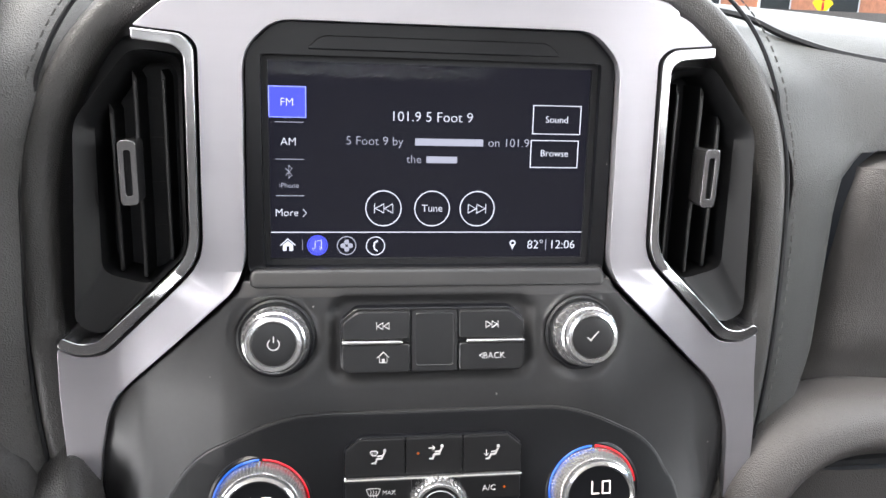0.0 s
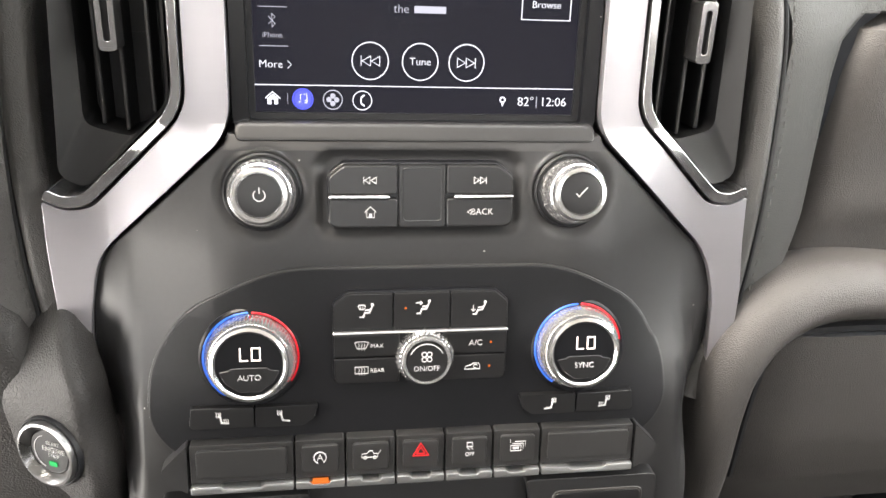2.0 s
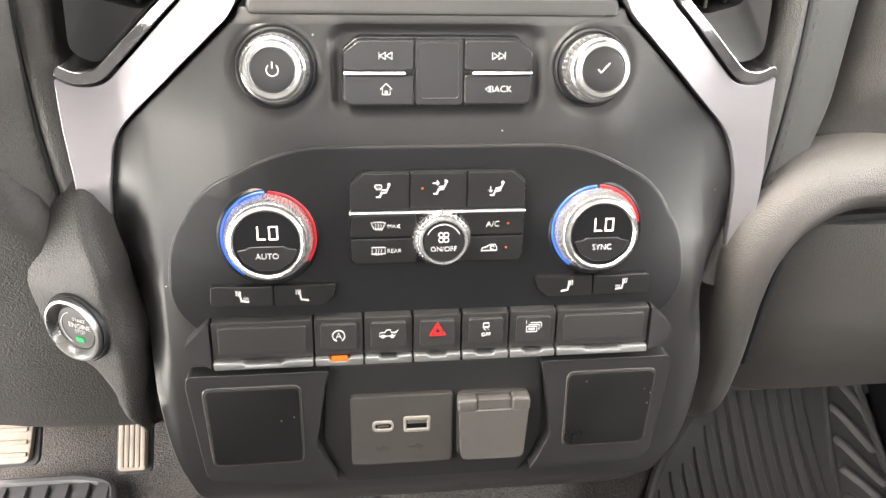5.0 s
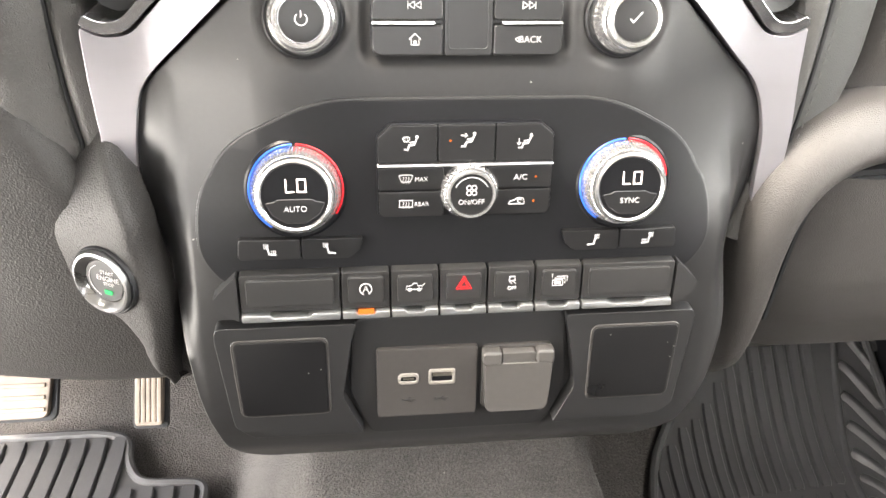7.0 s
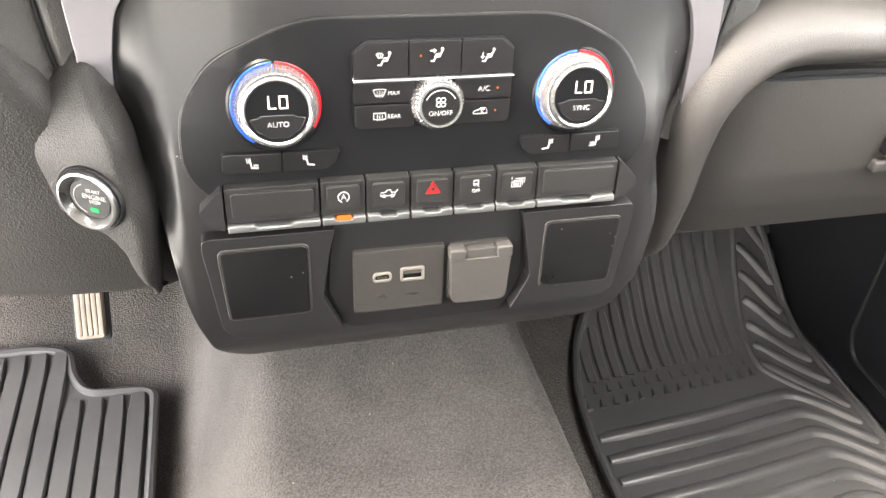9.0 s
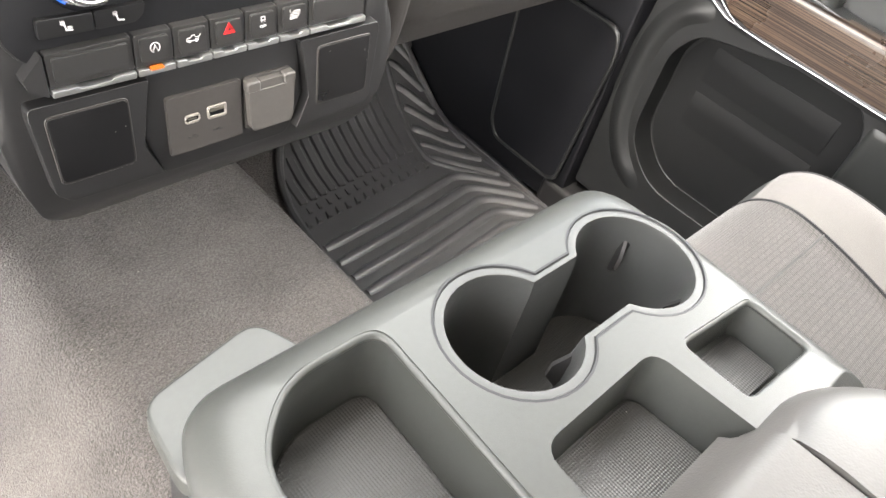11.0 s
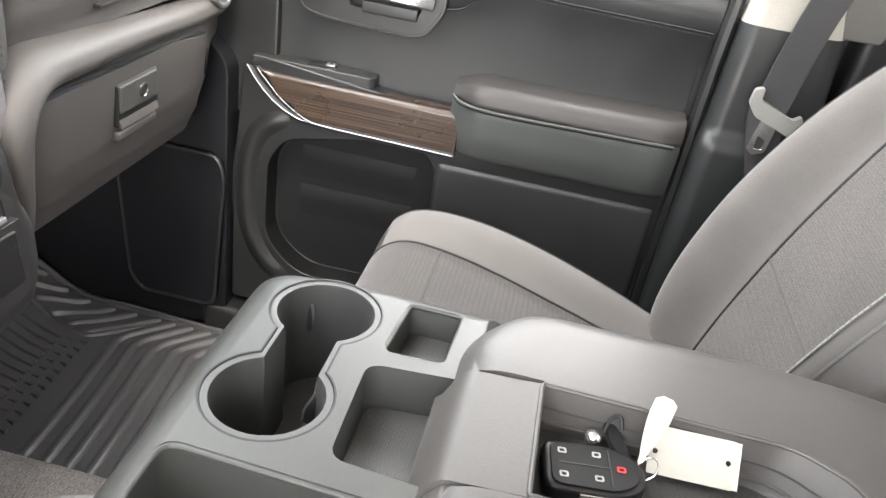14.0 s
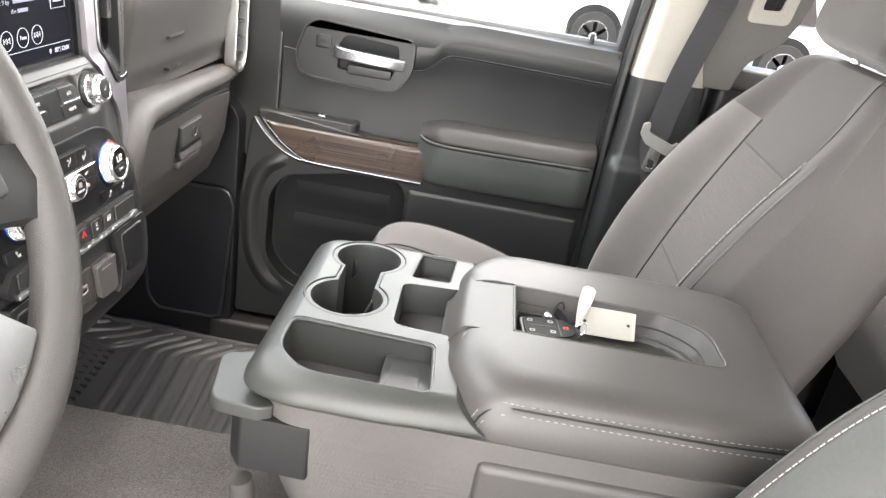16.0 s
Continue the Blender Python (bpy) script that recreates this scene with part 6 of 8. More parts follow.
tray_well = loft([[(p[0], p[1], z) for p in o] for o, z in ((tray_base, 0.5715), (tray_mid, 0.5765), (tray_line, 0.6065), (tray_out, 0.62))])
channel = slab(rounded([(-0.071, 0.047), (0.034, 0.047), (0.036, 0.13), (-0.073, 0.13)], 0.001, 1), 0.6005, 0.63, "z")
body = cut(loft(lid_rings), tray_well, channel)
part("cushion", soften(body, 0.002, 2, 50), VINYL, lid, "grey grained vinyl pad", 50)
part("tray_floor", slab(tray_base, 0.5705, 0.5728, "z"), CONSOLE_DARK, lid, "fine-ribbed rubber tray floor")
part("front_panel", patch(lambda u, v: (-0.0695 + 0.1015 * u, 0.047 + 0.070 * v, 0.6060 - 0.004 * v - 0.030 * ease((v - 0.62) / 0.38) ** 2), 6, 14, 0.016), VINYL, lid, "smooth raised front panel")
lip = [(p[0], p[1], 0.5890) for p in [a.lerp(b, 0.56) for a, b in zip(tray_base, tray_line)]]
part("tray_lip", tube(lip, 0.0009, 5, (0, 0, 1), True), CONSOLE, lid)
part("tray_rim", tube([(p[0], p[1], 0.6060) for p in tray_line], 0.0017, 8, (0, 0, 1), True), VINYL, lid, "soft rolled rim of the tray")
part("tray_step", tube([(p[0], p[1], 0.5790) for p in [a.lerp(b, 0.30) for a, b in zip(tray_base, tray_line)]], 0.0015, 8, (0, 0, 1), True), VINYL, lid)
THREAD_SOFT = mat("vinyl_thread", (0.20, 0.20, 0.19), 0.8)
LID_SIDE = [(0.545, 0.001), (0.556, -0.0005), (0.567, 0.0), (0.577, 0.002), (0.5842, 0.0055), (0.5868, 0.0085), (0.5900, 0.0082), (0.5950, 0.0100), (0.6005, 0.0145)]


def lid_point(side, y, z, out=0.0):
    """A place on the side of the lid, at a depth and a height."""
    ring = [p for p in inset(lid_line, through_points(LID_SIDE, z) - out) if (p[0] - CX) * side > 0.06]
    near = sorted((p[1], p[0]) for p in ring)
    return Vector((through_points(near, y), y, z - lid_drop((0, y))))


# the welt runs along each side and turns down at the front corner
for side in (-1, 1):
    back_run = [(-0.205 + 0.245 * i / 24, 0.5876) for i in range(25)]
    turn = [(0.052, 0.5870), (0.062, 0.5842), (0.070, 0.5780), (0.0755, 0.5680), (0.078, 0.5560), (0.079, 0.5460)]
    part("piping", tube(smooth_path([lid_point(side, y, z) for y, z in back_run + turn], 3), 0.0011, 6), PLASTIC_DARK, lid)
    for up, ahead in ((0.0042, 0.0040), (-0.0042, -0.0040)):
        seam = smooth_path([lid_point(side, y, z + up, 0.0004) for y, z in back_run] + [lid_point(side, y + ahead, z + up * (1 - ease(i / 4)), 0.0004) for i, (y, z) in enumerate(turn)], 3)
        part("stitching", stitches(seam, (0, 0, 0), 0.0034, 0.0010, 0.0004), THREAD_SOFT, lid, "pale thread stitching")

# ---- key and tag in the tray ----
def laid(bm, centre, turn, pitch=0.0, roll=0.0):
    bmesh.ops.transform(bm, matrix=Matrix.Translation(centre) @ Matrix.Rotation(radians(turn), 4, "Z") @ Matrix.Rotation(radians(pitch), 4, "X") @ Matrix.Rotation(radians(roll), 4, "Y"), verts=bm.verts)
    return bm


FOB_PRINT = mat("worn_fob_print", (0.30, 0.30, 0.29), 0.5)
FOB = (Vector((-0.014, 0.008, 0.5815)), -172, 0, 3)
fob = thing("key_fob", (-0.014, 0.008, 0.573), "black remote key fob with white symbols in the tray", "key")
fob_line = rounded([(-0.0195, -0.032), (0.0195, -0.032), (0.0205, 0.016), (0.010, 0.033), (-0.010, 0.033), (-0.0205, 0.016)], 0.009, 4)
part("shell", laid(slab(fob_line, -0.007, 0.006, "z", 0.0035, 3), *FOB), KEYCAP, fob)
part("keypad", laid(slab([(p[0] * 0.86, p[1] * 0.86) for p in fob_line], 0.0055, 0.0075, "z", 0.0008, 2), *FOB), POCKET, fob)
part("button_seam", laid(join(slab(rect(-0.0004, 0.0004, -0.022, 0.010), 0.0074, 0.0079, "z"), slab(rect(-0.015, 0.015, 0.0096, 0.0102), 0.0074, 0.0079, "z")), *FOB), KEYCAP_GREY, fob)
for px, py, m in ((-0.0095, -0.020, FOB_PRINT), (0.0095, -0.020, FOB_PRINT), (-0.0095, 0.002, FOB_PRINT), (0.0095, 0.002, FOB_PRINT), (0.0, 0.017, RED_PRINT)):
    part("symbol", laid(slab(rounded(rect(px - 0.0022, px + 0.0022, py - 0.0028, py + 0.0028), 0.001, 2), 0.0076, 0.0080, "z", 0, 1, holes=[rounded(rect(px - 0.0012, px + 0.0012, py - 0.0016, py + 0.0016), 0.0005, 2)]), *FOB), m, fob, smooth=0)
part("chrome_band", laid(slab(rounded([(0.0195, -0.010), (0.0212, -0.010), (0.0212, 0.016), (0.0195, 0.016)], 0.0004, 1), -0.004, 0.004, "z"), *FOB), CHROME, fob, "bright chrome band")
part("key_ring", tube([Vector((-0.002 + 0.007 * math.cos(a), -0.026 + 0.006 * math.sin(a), 0.586 + 0.005 * math.cos(a + 1))) for a in [2 * math.pi * i / 24 for i in range(24)]], 0.0007, 6, (0, 0, 1), True), CHROME, fob)
tag = thing("key_tag", (0.005, -0.055, 0.5735), "white card key tag with a torn loop beside the key fob", "tag")
TAGP = (Vector((0.0155, -0.0555, 0.5895)), 2, 0, -47)
part("card", laid(slab(rounded(rect(-0.0155, 0.0155, -0.0265, 0.0285), 0.001, 2), 0, 0.0006, "z", 0, 1, holes=[circle(-0.001, 0.0245, 0.0018, 12), circle(0.001, -0.0225, 0.0018, 12)]), *TAGP), TAG, tag)
part("card_edge", laid(slab(rect(-0.0150, 0.0150, -0.0300, -0.0266), 0.0001, 0.0005, "z"), *TAGP), mat("clear_film", (0.42, 0.42, 0.36), 0.3), tag)
loop = smooth_path([(0.004, -0.022, 0.584), (0.010, -0.024, 0.594), (0.017, -0.027, 0.608), (0.022, -0.029, 0.619), (0.024, -0.030, 0.6245)], 6)
part("paper_loop", sweep(loop, rounded(rect(-0.0072, 0.0072, -0.0005, 0.0005), 0.0003, 1), (-0.9, 0.1, 0.35), scales=[0.22 + 0.78 * ease(i / 14) * (1 - 0.75 * ease((i - 20) / 5)) for i in range(len(loop))]), TAG, tag, "white paper loop")
blade = thing("key_ring_tool", (0.018, -0.004, 0.5735), "small black key ring clip with a chrome ball", "key ring")
part("clip", laid(slab(rounded([(-0.0035, -0.020), (0.0035, -0.020), (0.005, 0.004), (0.003, 0.018), (-0.003, 0.018), (-0.005, 0.004)], 0.002, 3), -0.003, 0.003, "z", 0.001, 2), Vector((0.014, -0.008, 0.584)), -62, 14, 0), PLASTIC_DARK, blade)
part("ball", lathe([(0.002, -0.005), (0.0048, -0.003), (0.0058, 0.0), (0.0048, 0.0035), (0.002, 0.005)], (0.016, 0.009, 0.585), 20, -30), CHROME, blade, "bright chrome ball")
part("clip_hook", tube(smooth_path([(0.020, 0.002, 0.588), (0.026, -0.001, 0.596), (0.024, -0.006, 0.600), (0.019, -0.008, 0.594)], 5), 0.0013, 6), PLASTIC_DARK, blade)

# ---- passenger door ----
door = thing("passenger_door", (0.75, 0.2, 0.10), "closed black passenger door with wood trim and armrest", "car door")
DOOR_SECTION = [(0.10, 0.728), (0.19, 0.728), (0.30, 0.732), (0.43, 0.738), (0.445, 0.742), (0.46, 0.752), (0.53, 0.758), (0.60, 0.760), (0.66, 0.757), (0.70, 0.748), (0.725, 0.738), (0.755, 0.738), (0.772, 0.748), (0.778, 0.765), (0.778, 0.80)]


rows = []
for z, x in DOOR_SECTION:
    rows.append([(x, y, z) for y in [0.522 - 0.640 * j / 24 for j in range(25)]])
part("upper_panel", shell(rows[5:], 0.02), DOOR_LEATHER, door, "black leatherette upper panel")
lower = slab(rounded([(0.575, 0.10), (0.575, 0.36), (0.562, 0.535), (0.520, 0.555), (-0.118, 0.49), (-0.112, 0.10)], [0.01, 0.03, 0.02, 0.01, 0.003, 0.003], 4), 0.727, 0.79, "x", 0.004, 2)
pocket = slab(rounded([(0.516, 0.235), (0.516, 0.385), (0.486, 0.428), (0.285, 0.470), (0.245, 0.445), (0.235, 0.40), (0.20, 0.18), (0.455, 0.178)], [0.05, 0.04, 0.02, 0.02, 0.02, 0.03, 0.02, 0.05], 5), 0.70, 0.772, "x")
part("lower_panel", soften(cut(lower, pocket), 0.009, 4, 50), DOOR_PLASTIC, door, "black plastic lower panel with map pocket", 50)
for z in (0.325, 0.398):
    wedge = [[(x, y, zz) for x, zz in ((0.790, z + 0.010), (0.7690, z + 0.010), (0.7672, z + 0.002), (0.7664, z - 0.008), (0.7664, z - 0.016), (0.7688, z - 0.046), (0.790, z - 0.052))] for y in (0.275, 0.30, 0.44, 0.470)]
    part("pocket_ridge", soften(loft(wedge), 0.0015, 2, 30), POCKET, door)
part("pocket_front", box(0.7235, 0.790, -0.112, 0.240, 0.12, 0.448, 0.015, 5), DOOR_SWITCH, door, "smooth outer wall of the map pocket with a rounded upper edge")
part("pocket_liner", slab(rounded([(0.512, 0.240), (0.512, 0.380), (0.482, 0.424), (0.285, 0.465), (0.250, 0.445), (0.240, 0.40), (0.21, 0.182), (0.453, 0.182)], [0.05, 0.04, 0.02, 0.02, 0.02, 0.03, 0.02, 0.05], 5), 0.7695, 0.7715, "x"), POCKET, door, "dull black back of the map pocket")

LIP = smooth_path([(0.455, 0.150, 0), (0.512, 0.188, 0), (0.545, 0.25, 0), (0.553, 0.33, 0), (0.546, 0.40, 0), (0.520, 0.445, 0), (0.470, 0.470, 0)], 6)


def pocket_lip(u, v):
    """A broad soft ridge that runs round the front of the map pocket."""
    i = min(int(u * (len(LIP) - 1)), len(LIP) - 2)
    along = (LIP[i + 1] - LIP[i]).normalized()
    p = LIP[i].lerp(LIP[i + 1], u * (len(LIP) - 1) - i) + Vector((-along.y, along.x, 0)) * (v - 0.5) * 0.050
    return 0.7285 - 0.008 * math.sin(math.pi * v) ** 2 * ease(u / 0.15) * ease((1 - u) / 0.15), p.x, p.y


part("pocket_lip", shell([[Vector(pocket_lip(i / 36, j / 12)) for j in range(13)] for i in range(37)], 0.003, (-1, 0, 0)), DOOR_PLASTIC, door)

# wood strip with its satin edge
# a rounded upper edge rolls back towards the door
rings = []
for i in range(41):
    y = 0.5305 - 0.3185 * i / 40
    low = through_points([(0.212, 0.4680), (0.425, 0.4700), (0.455, 0.4750), (0.490, 0.4950), (0.5305, 0.5345)], y)
    high, x = 0.5355 + 0.0005 * (0.53 - y), 0.7165 + 0.004 * (y - 0.21) / 0.32
    r = min(0.011, (high - low) * 0.7)
    rings.append([(x + 0.022, y, low), (x + 0.0012, y, low), (x, y, low + 0.0010)] + [(x + r - r * math.cos(a), y, high - r + r * math.sin(a)) for a in [math.pi / 2 * k / 7 for k in range(8)]] + [(x + 0.022, y, high)])
wood_bm = loft(rings)
part("wood_trim", wood_bm, WOOD, door, "dark open-grain wood trim")
def trim_line(pts):
    return smooth_path([(0.7155 + 0.004 * (y - 0.21) / 0.32, y, z) for y, z in pts], 6)


inner_line = trim_line([(0.5365, 0.5385), (0.515, 0.516), (0.4935, 0.4955), (0.457, 0.4735), (0.425, 0.4672), (0.30, 0.4655), (0.213, 0.4645)])
outer_line = trim_line([(0.5540, 0.5400), (0.535, 0.515), (0.508, 0.4900), (0.476, 0.4730), (0.440, 0.4668), (0.30, 0.4640), (0.213, 0.4632)])
part("satin_edge", tube(inner_line, 0.0009, 8), SATIN, door, "thin satin chrome edge")
part("satin_edge", tube([p + Vector((0.002, 0, 0)) for p in outer_line[:25]], 0.0010, 8), SATIN, door, "thin satin chrome edge")
part("edge_web", shell([[a.lerp(b, k / 3) + Vector((0.002 + 0.002 * math.sin(math.pi * k / 3), 0, 0)) for k in range(4)] for a, b in zip(inner_line, outer_line)], 0.006, (-1, 0, 0)), DARK_METAL, door, "dark brushed web between the two edges")
part("switch_ledge", slab(rounded([(0.7330, 0.552), (0.770, 0.552), (0.772, 0.215), (0.7330, 0.215)], 0.004, 2), 0.515, 0.5335, "z", 0.003, 2), DOOR_PLASTIC, door)
part("switch_pod", slab(rounded([(0.7285, 0.549), (0.766, 0.549), (0.766, 0.352), (0.7300, 0.352)], [0.004, 0.004, 0.012, 0.016], 5), 0.532, 0.5550, "z", 0.0055, 4), DOOR_SWITCH, door, "grey-black switch pod")
part("window_switch", box(0.738, 0.754, 0.418, 0.462, 0.5530, 0.5580, 0.002), KEYCAP, door, "small black window switch")
part("switch_rocker", box(0.739, 0.753, 0.419, 0.434, 0.5555, 0.5605, 0.003), SATIN, door, "bright rocker")
part("rocker_symbol", box(0.743, 0.749, 0.424, 0.429, 0.5600, 0.5609, 0.0005), KEYCAP, door)

# armrest
arm_rows, pad_rows = [], []
for i in range(25):
    t = i / 24
    y = 0.228 - 0.340 * t
    nose = ease(t / 0.13)
    tail = 1 - 0.25 * ease((t - 0.93) / 0.07)
    w = 0.060 * (0.55 + 0.45 * nose) * tail
    h = 0.575 - 0.012 * (1 - nose) + 0.004 * t
    xi = 0.752 - w
    arm_rows.append([(p[0], y, p[1]) for p in rounded([(0.765, 0.470), (xi + 0.018, 0.466), (xi + 0.004, 0.505), (xi, 0.545), (xi + 0.001, 0.556), (0.765, 0.556)], [0.002, 0.014, 0.012, 0.004, 0.002, 0.001], 4)])
    pad_rows.append([(p[0], y, p[1]) for p in rounded([(0.765, 0.5562), (xi + 0.002, 0.5562), (xi - 0.0015, 0.562), (xi + 0.0015, h + 0.001), (xi + 0.013, h + 0.012), (0.765, h + 0.015)], [0.001, 0.002, 0.004, 0.009, 0.010, 0.002], 5)])
part("armrest", loft(arm_rows), ARM_SIDE, door, "grey-green moulded armrest side, lightened for door light")
part("armrest_pad", loft(pad_rows), mat("armrest_leatherette", (0.042, 0.0395, 0.038), 0.5, spec=0.4, kind="leather", grain=0.35, grain_scale=850, bump_far=0.0004), door, "padded grey-brown armrest top")
pipe = smooth_path([(0.705, 0.226, 0.566), (0.6945, 0.205, 0.5585), (0.6905, 0.15, 0.5555), (0.6905, 0.0, 0.5580), (0.6915, -0.10, 0.5600)], 8)
part("armrest_piping", tube([p + Vector((-0.0012, 0, 0)) for p in pipe], 0.0022, 8), ARM_SIDE, door)
part("armrest_groove", tube([p + Vector((0.0002, 0, -0.0036)) for p in pipe], 0.0016, 6), PLASTIC_DARK, door)

# inner handle in its recess
HP = [(0.486, 0.680), (0.478, 0.640), (0.445, 0.632), (0.310, 0.628), (0.285, 0.634), (0.262, 0.672), (0.262, 0.722), (0.272, 0.732), (0.450, 0.742), (0.470, 0.728)]
plate_line = rounded(HP, 0.014, 4)
HX = 0.738
part("handle_plate", slab(plate_line, HX, HX + 0.03, "x", 0.003, 2, holes=[rounded([(0.405, 0.655), (0.405, 0.705), (0.392, 0.722), (0.292, 0.716), (0.288, 0.690), (0.300, 0.655)], 0.008, 3)]), DOOR_PLASTIC, door)
part("plate_rim", tube([(HX - 0.0005, p[0], p[1]) for p in plate_line], 0.0022, 6, (1, 0, 0), True), KEYCAP_GREY, door)
part("handle_well", slab(rect(0.28, 0.42, 0.64, 0.73), HX + 0.024, HX + 0.028, "x"), PLASTIC_DARK, door)
lever = smooth_path([(HX - 0.002, 0.412, 0.690), (HX - 0.010, 0.400, 0.688), (HX - 0.013, 0.36, 0.686), (HX - 0.012, 0.31, 0.684), (HX - 0.006, 0.278, 0.682)], 6)
part("door_lever", sweep(lever, rounded([(-0.012, -0.004), (0.012, -0.004), (0.010, 0.005), (-0.010, 0.005)], 0.003, 3), (-1, 0, 0)), mat("lever_chrome", (0.36, 0.37, 0.385), 0.24, 0.94, vary=0.08), door, "satin chrome door lever")
part("lever_base", box(HX - 0.006, HX + 0.02, 0.300, 0.385, 0.650, 0.668, 0.004), DOOR_PLASTIC, door)
part("lock_switch", box(HX - 0.003, HX + 0.01, 0.420, 0.450, 0.690, 0.715, 0.003), KEYCAP, door)
for z in (0.6965, 0.708):
    part("lock_symbol", box(HX - 0.0036, HX, 0.428, 0.442, z - 0.003, z + 0.003, 0.0008), KEYCAP_GREY, door)
# moulded crease with stitching from the handle to the rear edge
crease = smooth_path([(0.7395, 0.512, 0.679), (0.739, 0.487, 0.677)], 3)
swoop = smooth_path([(0.7395, 0.264, 0.675), (0.738, 0.235, 0.683), (0.7375, 0.200, 0.712), (0.7375, 0.165, 0.717), (0.7375, 0.05, 0.716), (0.7375, -0.112, 0.714)], 8)
for line in (crease, swoop):
    part("crease", tube(line, 0.0018, 6), PLASTIC_DARK, door)
    part("stitching", stitches([p + Vector((-0.0012, 0, -0.004)) for p in line], (0, 0, 0), 0.004, 0.0025, 0.0005), THREAD_DARK, door)
bulge = [[(0.7435 - 0.006 * math.sin(math.pi * k / 6), y, through_points([(-0.12, 0.714), (0.165, 0.717), (0.20, 0.712), (0.235, 0.683), (0.27, 0.676), (0.5, 0.678)], y) + 0.001 + (0.772 - 0.714) * k / 6) for k in range(7)] for y in [-0.112 + 0.37 * j / 24 for j in range(25)]]
part("sill_roll", shell(bulge, 0.01), DOOR_LEATHER, door, "padded leatherette window sill")
part("lock_pin", lathe([(0.0045, 0.0), (0.0042, 0.018), (0.003, 0.020)], (0.768, -0.06, 0.776), 12, 90), DOOR_PLASTIC, door)
part("window_seal", box(0.776, 0.788, -0.118, 0.56, 0.772, 0.785, 0.003), RUBBER, door)
glass = part("window_pane", box(0.790, 0.794, -0.118, 0.62, 0.775, 1.14, 0.0), GLASS, door)
glass.visible_shadow = False
part("front_filler", box(0.745, 0.80, 0.515, 0.76, 0.45, 0.780, 0.006, 2), DOOR_PLASTIC, door)
part("outer_skin", box(0.80, 0.93, -0.118, 0.68, -0.25, 0.772, 0.02, 3), CAR_GREY, door)

# ---- side structure of the cab ----
KICK = mat("black_kick_plastic", (0.007, 0.0073, 0.009), 0.42, spec=0.3, grain=0.3, grain_scale=1200, bump_far=0.0003)
setting("kick_panel", slab(rounded([(0.577, 0.04), (0.577, 0.54), (0.64, 0.60), (1.15, 0.60), (1.15, 0.04)], 0.02, 3), 0.706, 0.80, "x", 0.006, 2), KICK, "dark plastic kick panel beside the passenger footwell", "trim panel")
kick = thing("kick_speaker_cover", (0.706, 0.68, 0.08), "dark rounded speaker cover in the footwell", "speaker cover")
kl = rounded([(0.605, 0.10), (0.588, 0.35), (0.600, 0.385), (0.755, 0.385), (0.780, 0.35), (0.765, 0.12), (0.745, 0.09), (0.62, 0.09)], 0.03, 5)
part("cover", slab([(p[0] - 0.010, p[1]) for p in kl], 0.696, 0.708, "x", 0.004, 3), KICK, kick)
part("cover_rim", tube([(0.6965, p[0] - 0.010, p[1]) for p in kl], 0.0035, 8, (1, 0, 0), True), DOOR_PLASTIC, kick)
setting("sill_plate", box(0.70, 0.80, -0.95, 0.62, 0.02, 0.085, 0.012, 3), PLASTIC, "black plastic door sill", "trim panel")

pillar = thing("b_pillar_trim", (0.72, -0.22, 0.10), "centre door pillar trim, pale above and black below", "pillar trim")
rings = []
for z, y0, y1, x in ((0.740, -0.140, -0.275, 0.708), (0.82, -0.146, -0.268, 0.705), (0.95, -0.158, -0.262, 0.690), (1.08, -0.168, -0.262, 0.662), (1.19, -0.172, -0.262, 0.62)):
    rings.append([(q[0], q[1], z) for q in rounded([(x + 0.06, y0), (x + 0.012, y0), (x, y0 - 0.016), (x, y1 + 0.016), (x + 0.012, y1), (x + 0.06, y1)], 0.008, 3)])
part("upper_trim", loft(rings), BEIGE, pillar, "pale beige upper trim")
rings = []
for z, y0, y1, x in ((0.10, -0.128, -0.36, 0.690), (0.40, -0.128, -0.34, 0.688), (0.565, -0.130, -0.30, 0.684), (0.582, -0.132, -0.29, 0.694), (0.60, -0.135, -0.285, 0.705), (0.741, -0.139, -0.277, 0.7075)):
    rings.append([(q[0], q[1], z) for q in rounded([(x + 0.07, y0), (x + 0.012, y0), (x, y0 - 0.016), (x, y1 + 0.016), (x + 0.012, y1), (x + 0.07, y1)], 0.008, 3)])
part("lower_trim", loft(rings), DOOR_LEATHER, pillar)
part("door_seal", tube(smooth_path([(0.735, -0.121, 0.10), (0.733, -0.124, 0.45), (0.735, -0.128, 0.74), (0.733, -0.146, 0.95), (0.69, -0.165, 1.16)], 6), 0.010, 8), DOOR_PLASTIC, pillar)
part("door_frame", slab(rounded([(-0.110, 0.10), (-0.110, 0.78), (-0.138, 1.17), (-0.200, 1.17), (-0.165, 0.78), (-0.150, 0.10)], 0.004, 2), 0.756, 0.806, "x", 0.004, 2), PLASTIC_DARK, pillar, "black door frame and rubber seal")
# Rear half of the pale trim; its shade is put into the grey colour.
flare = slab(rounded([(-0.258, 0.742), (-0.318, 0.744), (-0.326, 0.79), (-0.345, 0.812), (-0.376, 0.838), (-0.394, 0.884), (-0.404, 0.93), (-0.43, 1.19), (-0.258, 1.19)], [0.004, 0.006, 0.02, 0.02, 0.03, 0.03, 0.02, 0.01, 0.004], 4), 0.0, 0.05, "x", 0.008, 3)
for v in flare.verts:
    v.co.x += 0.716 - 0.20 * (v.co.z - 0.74)
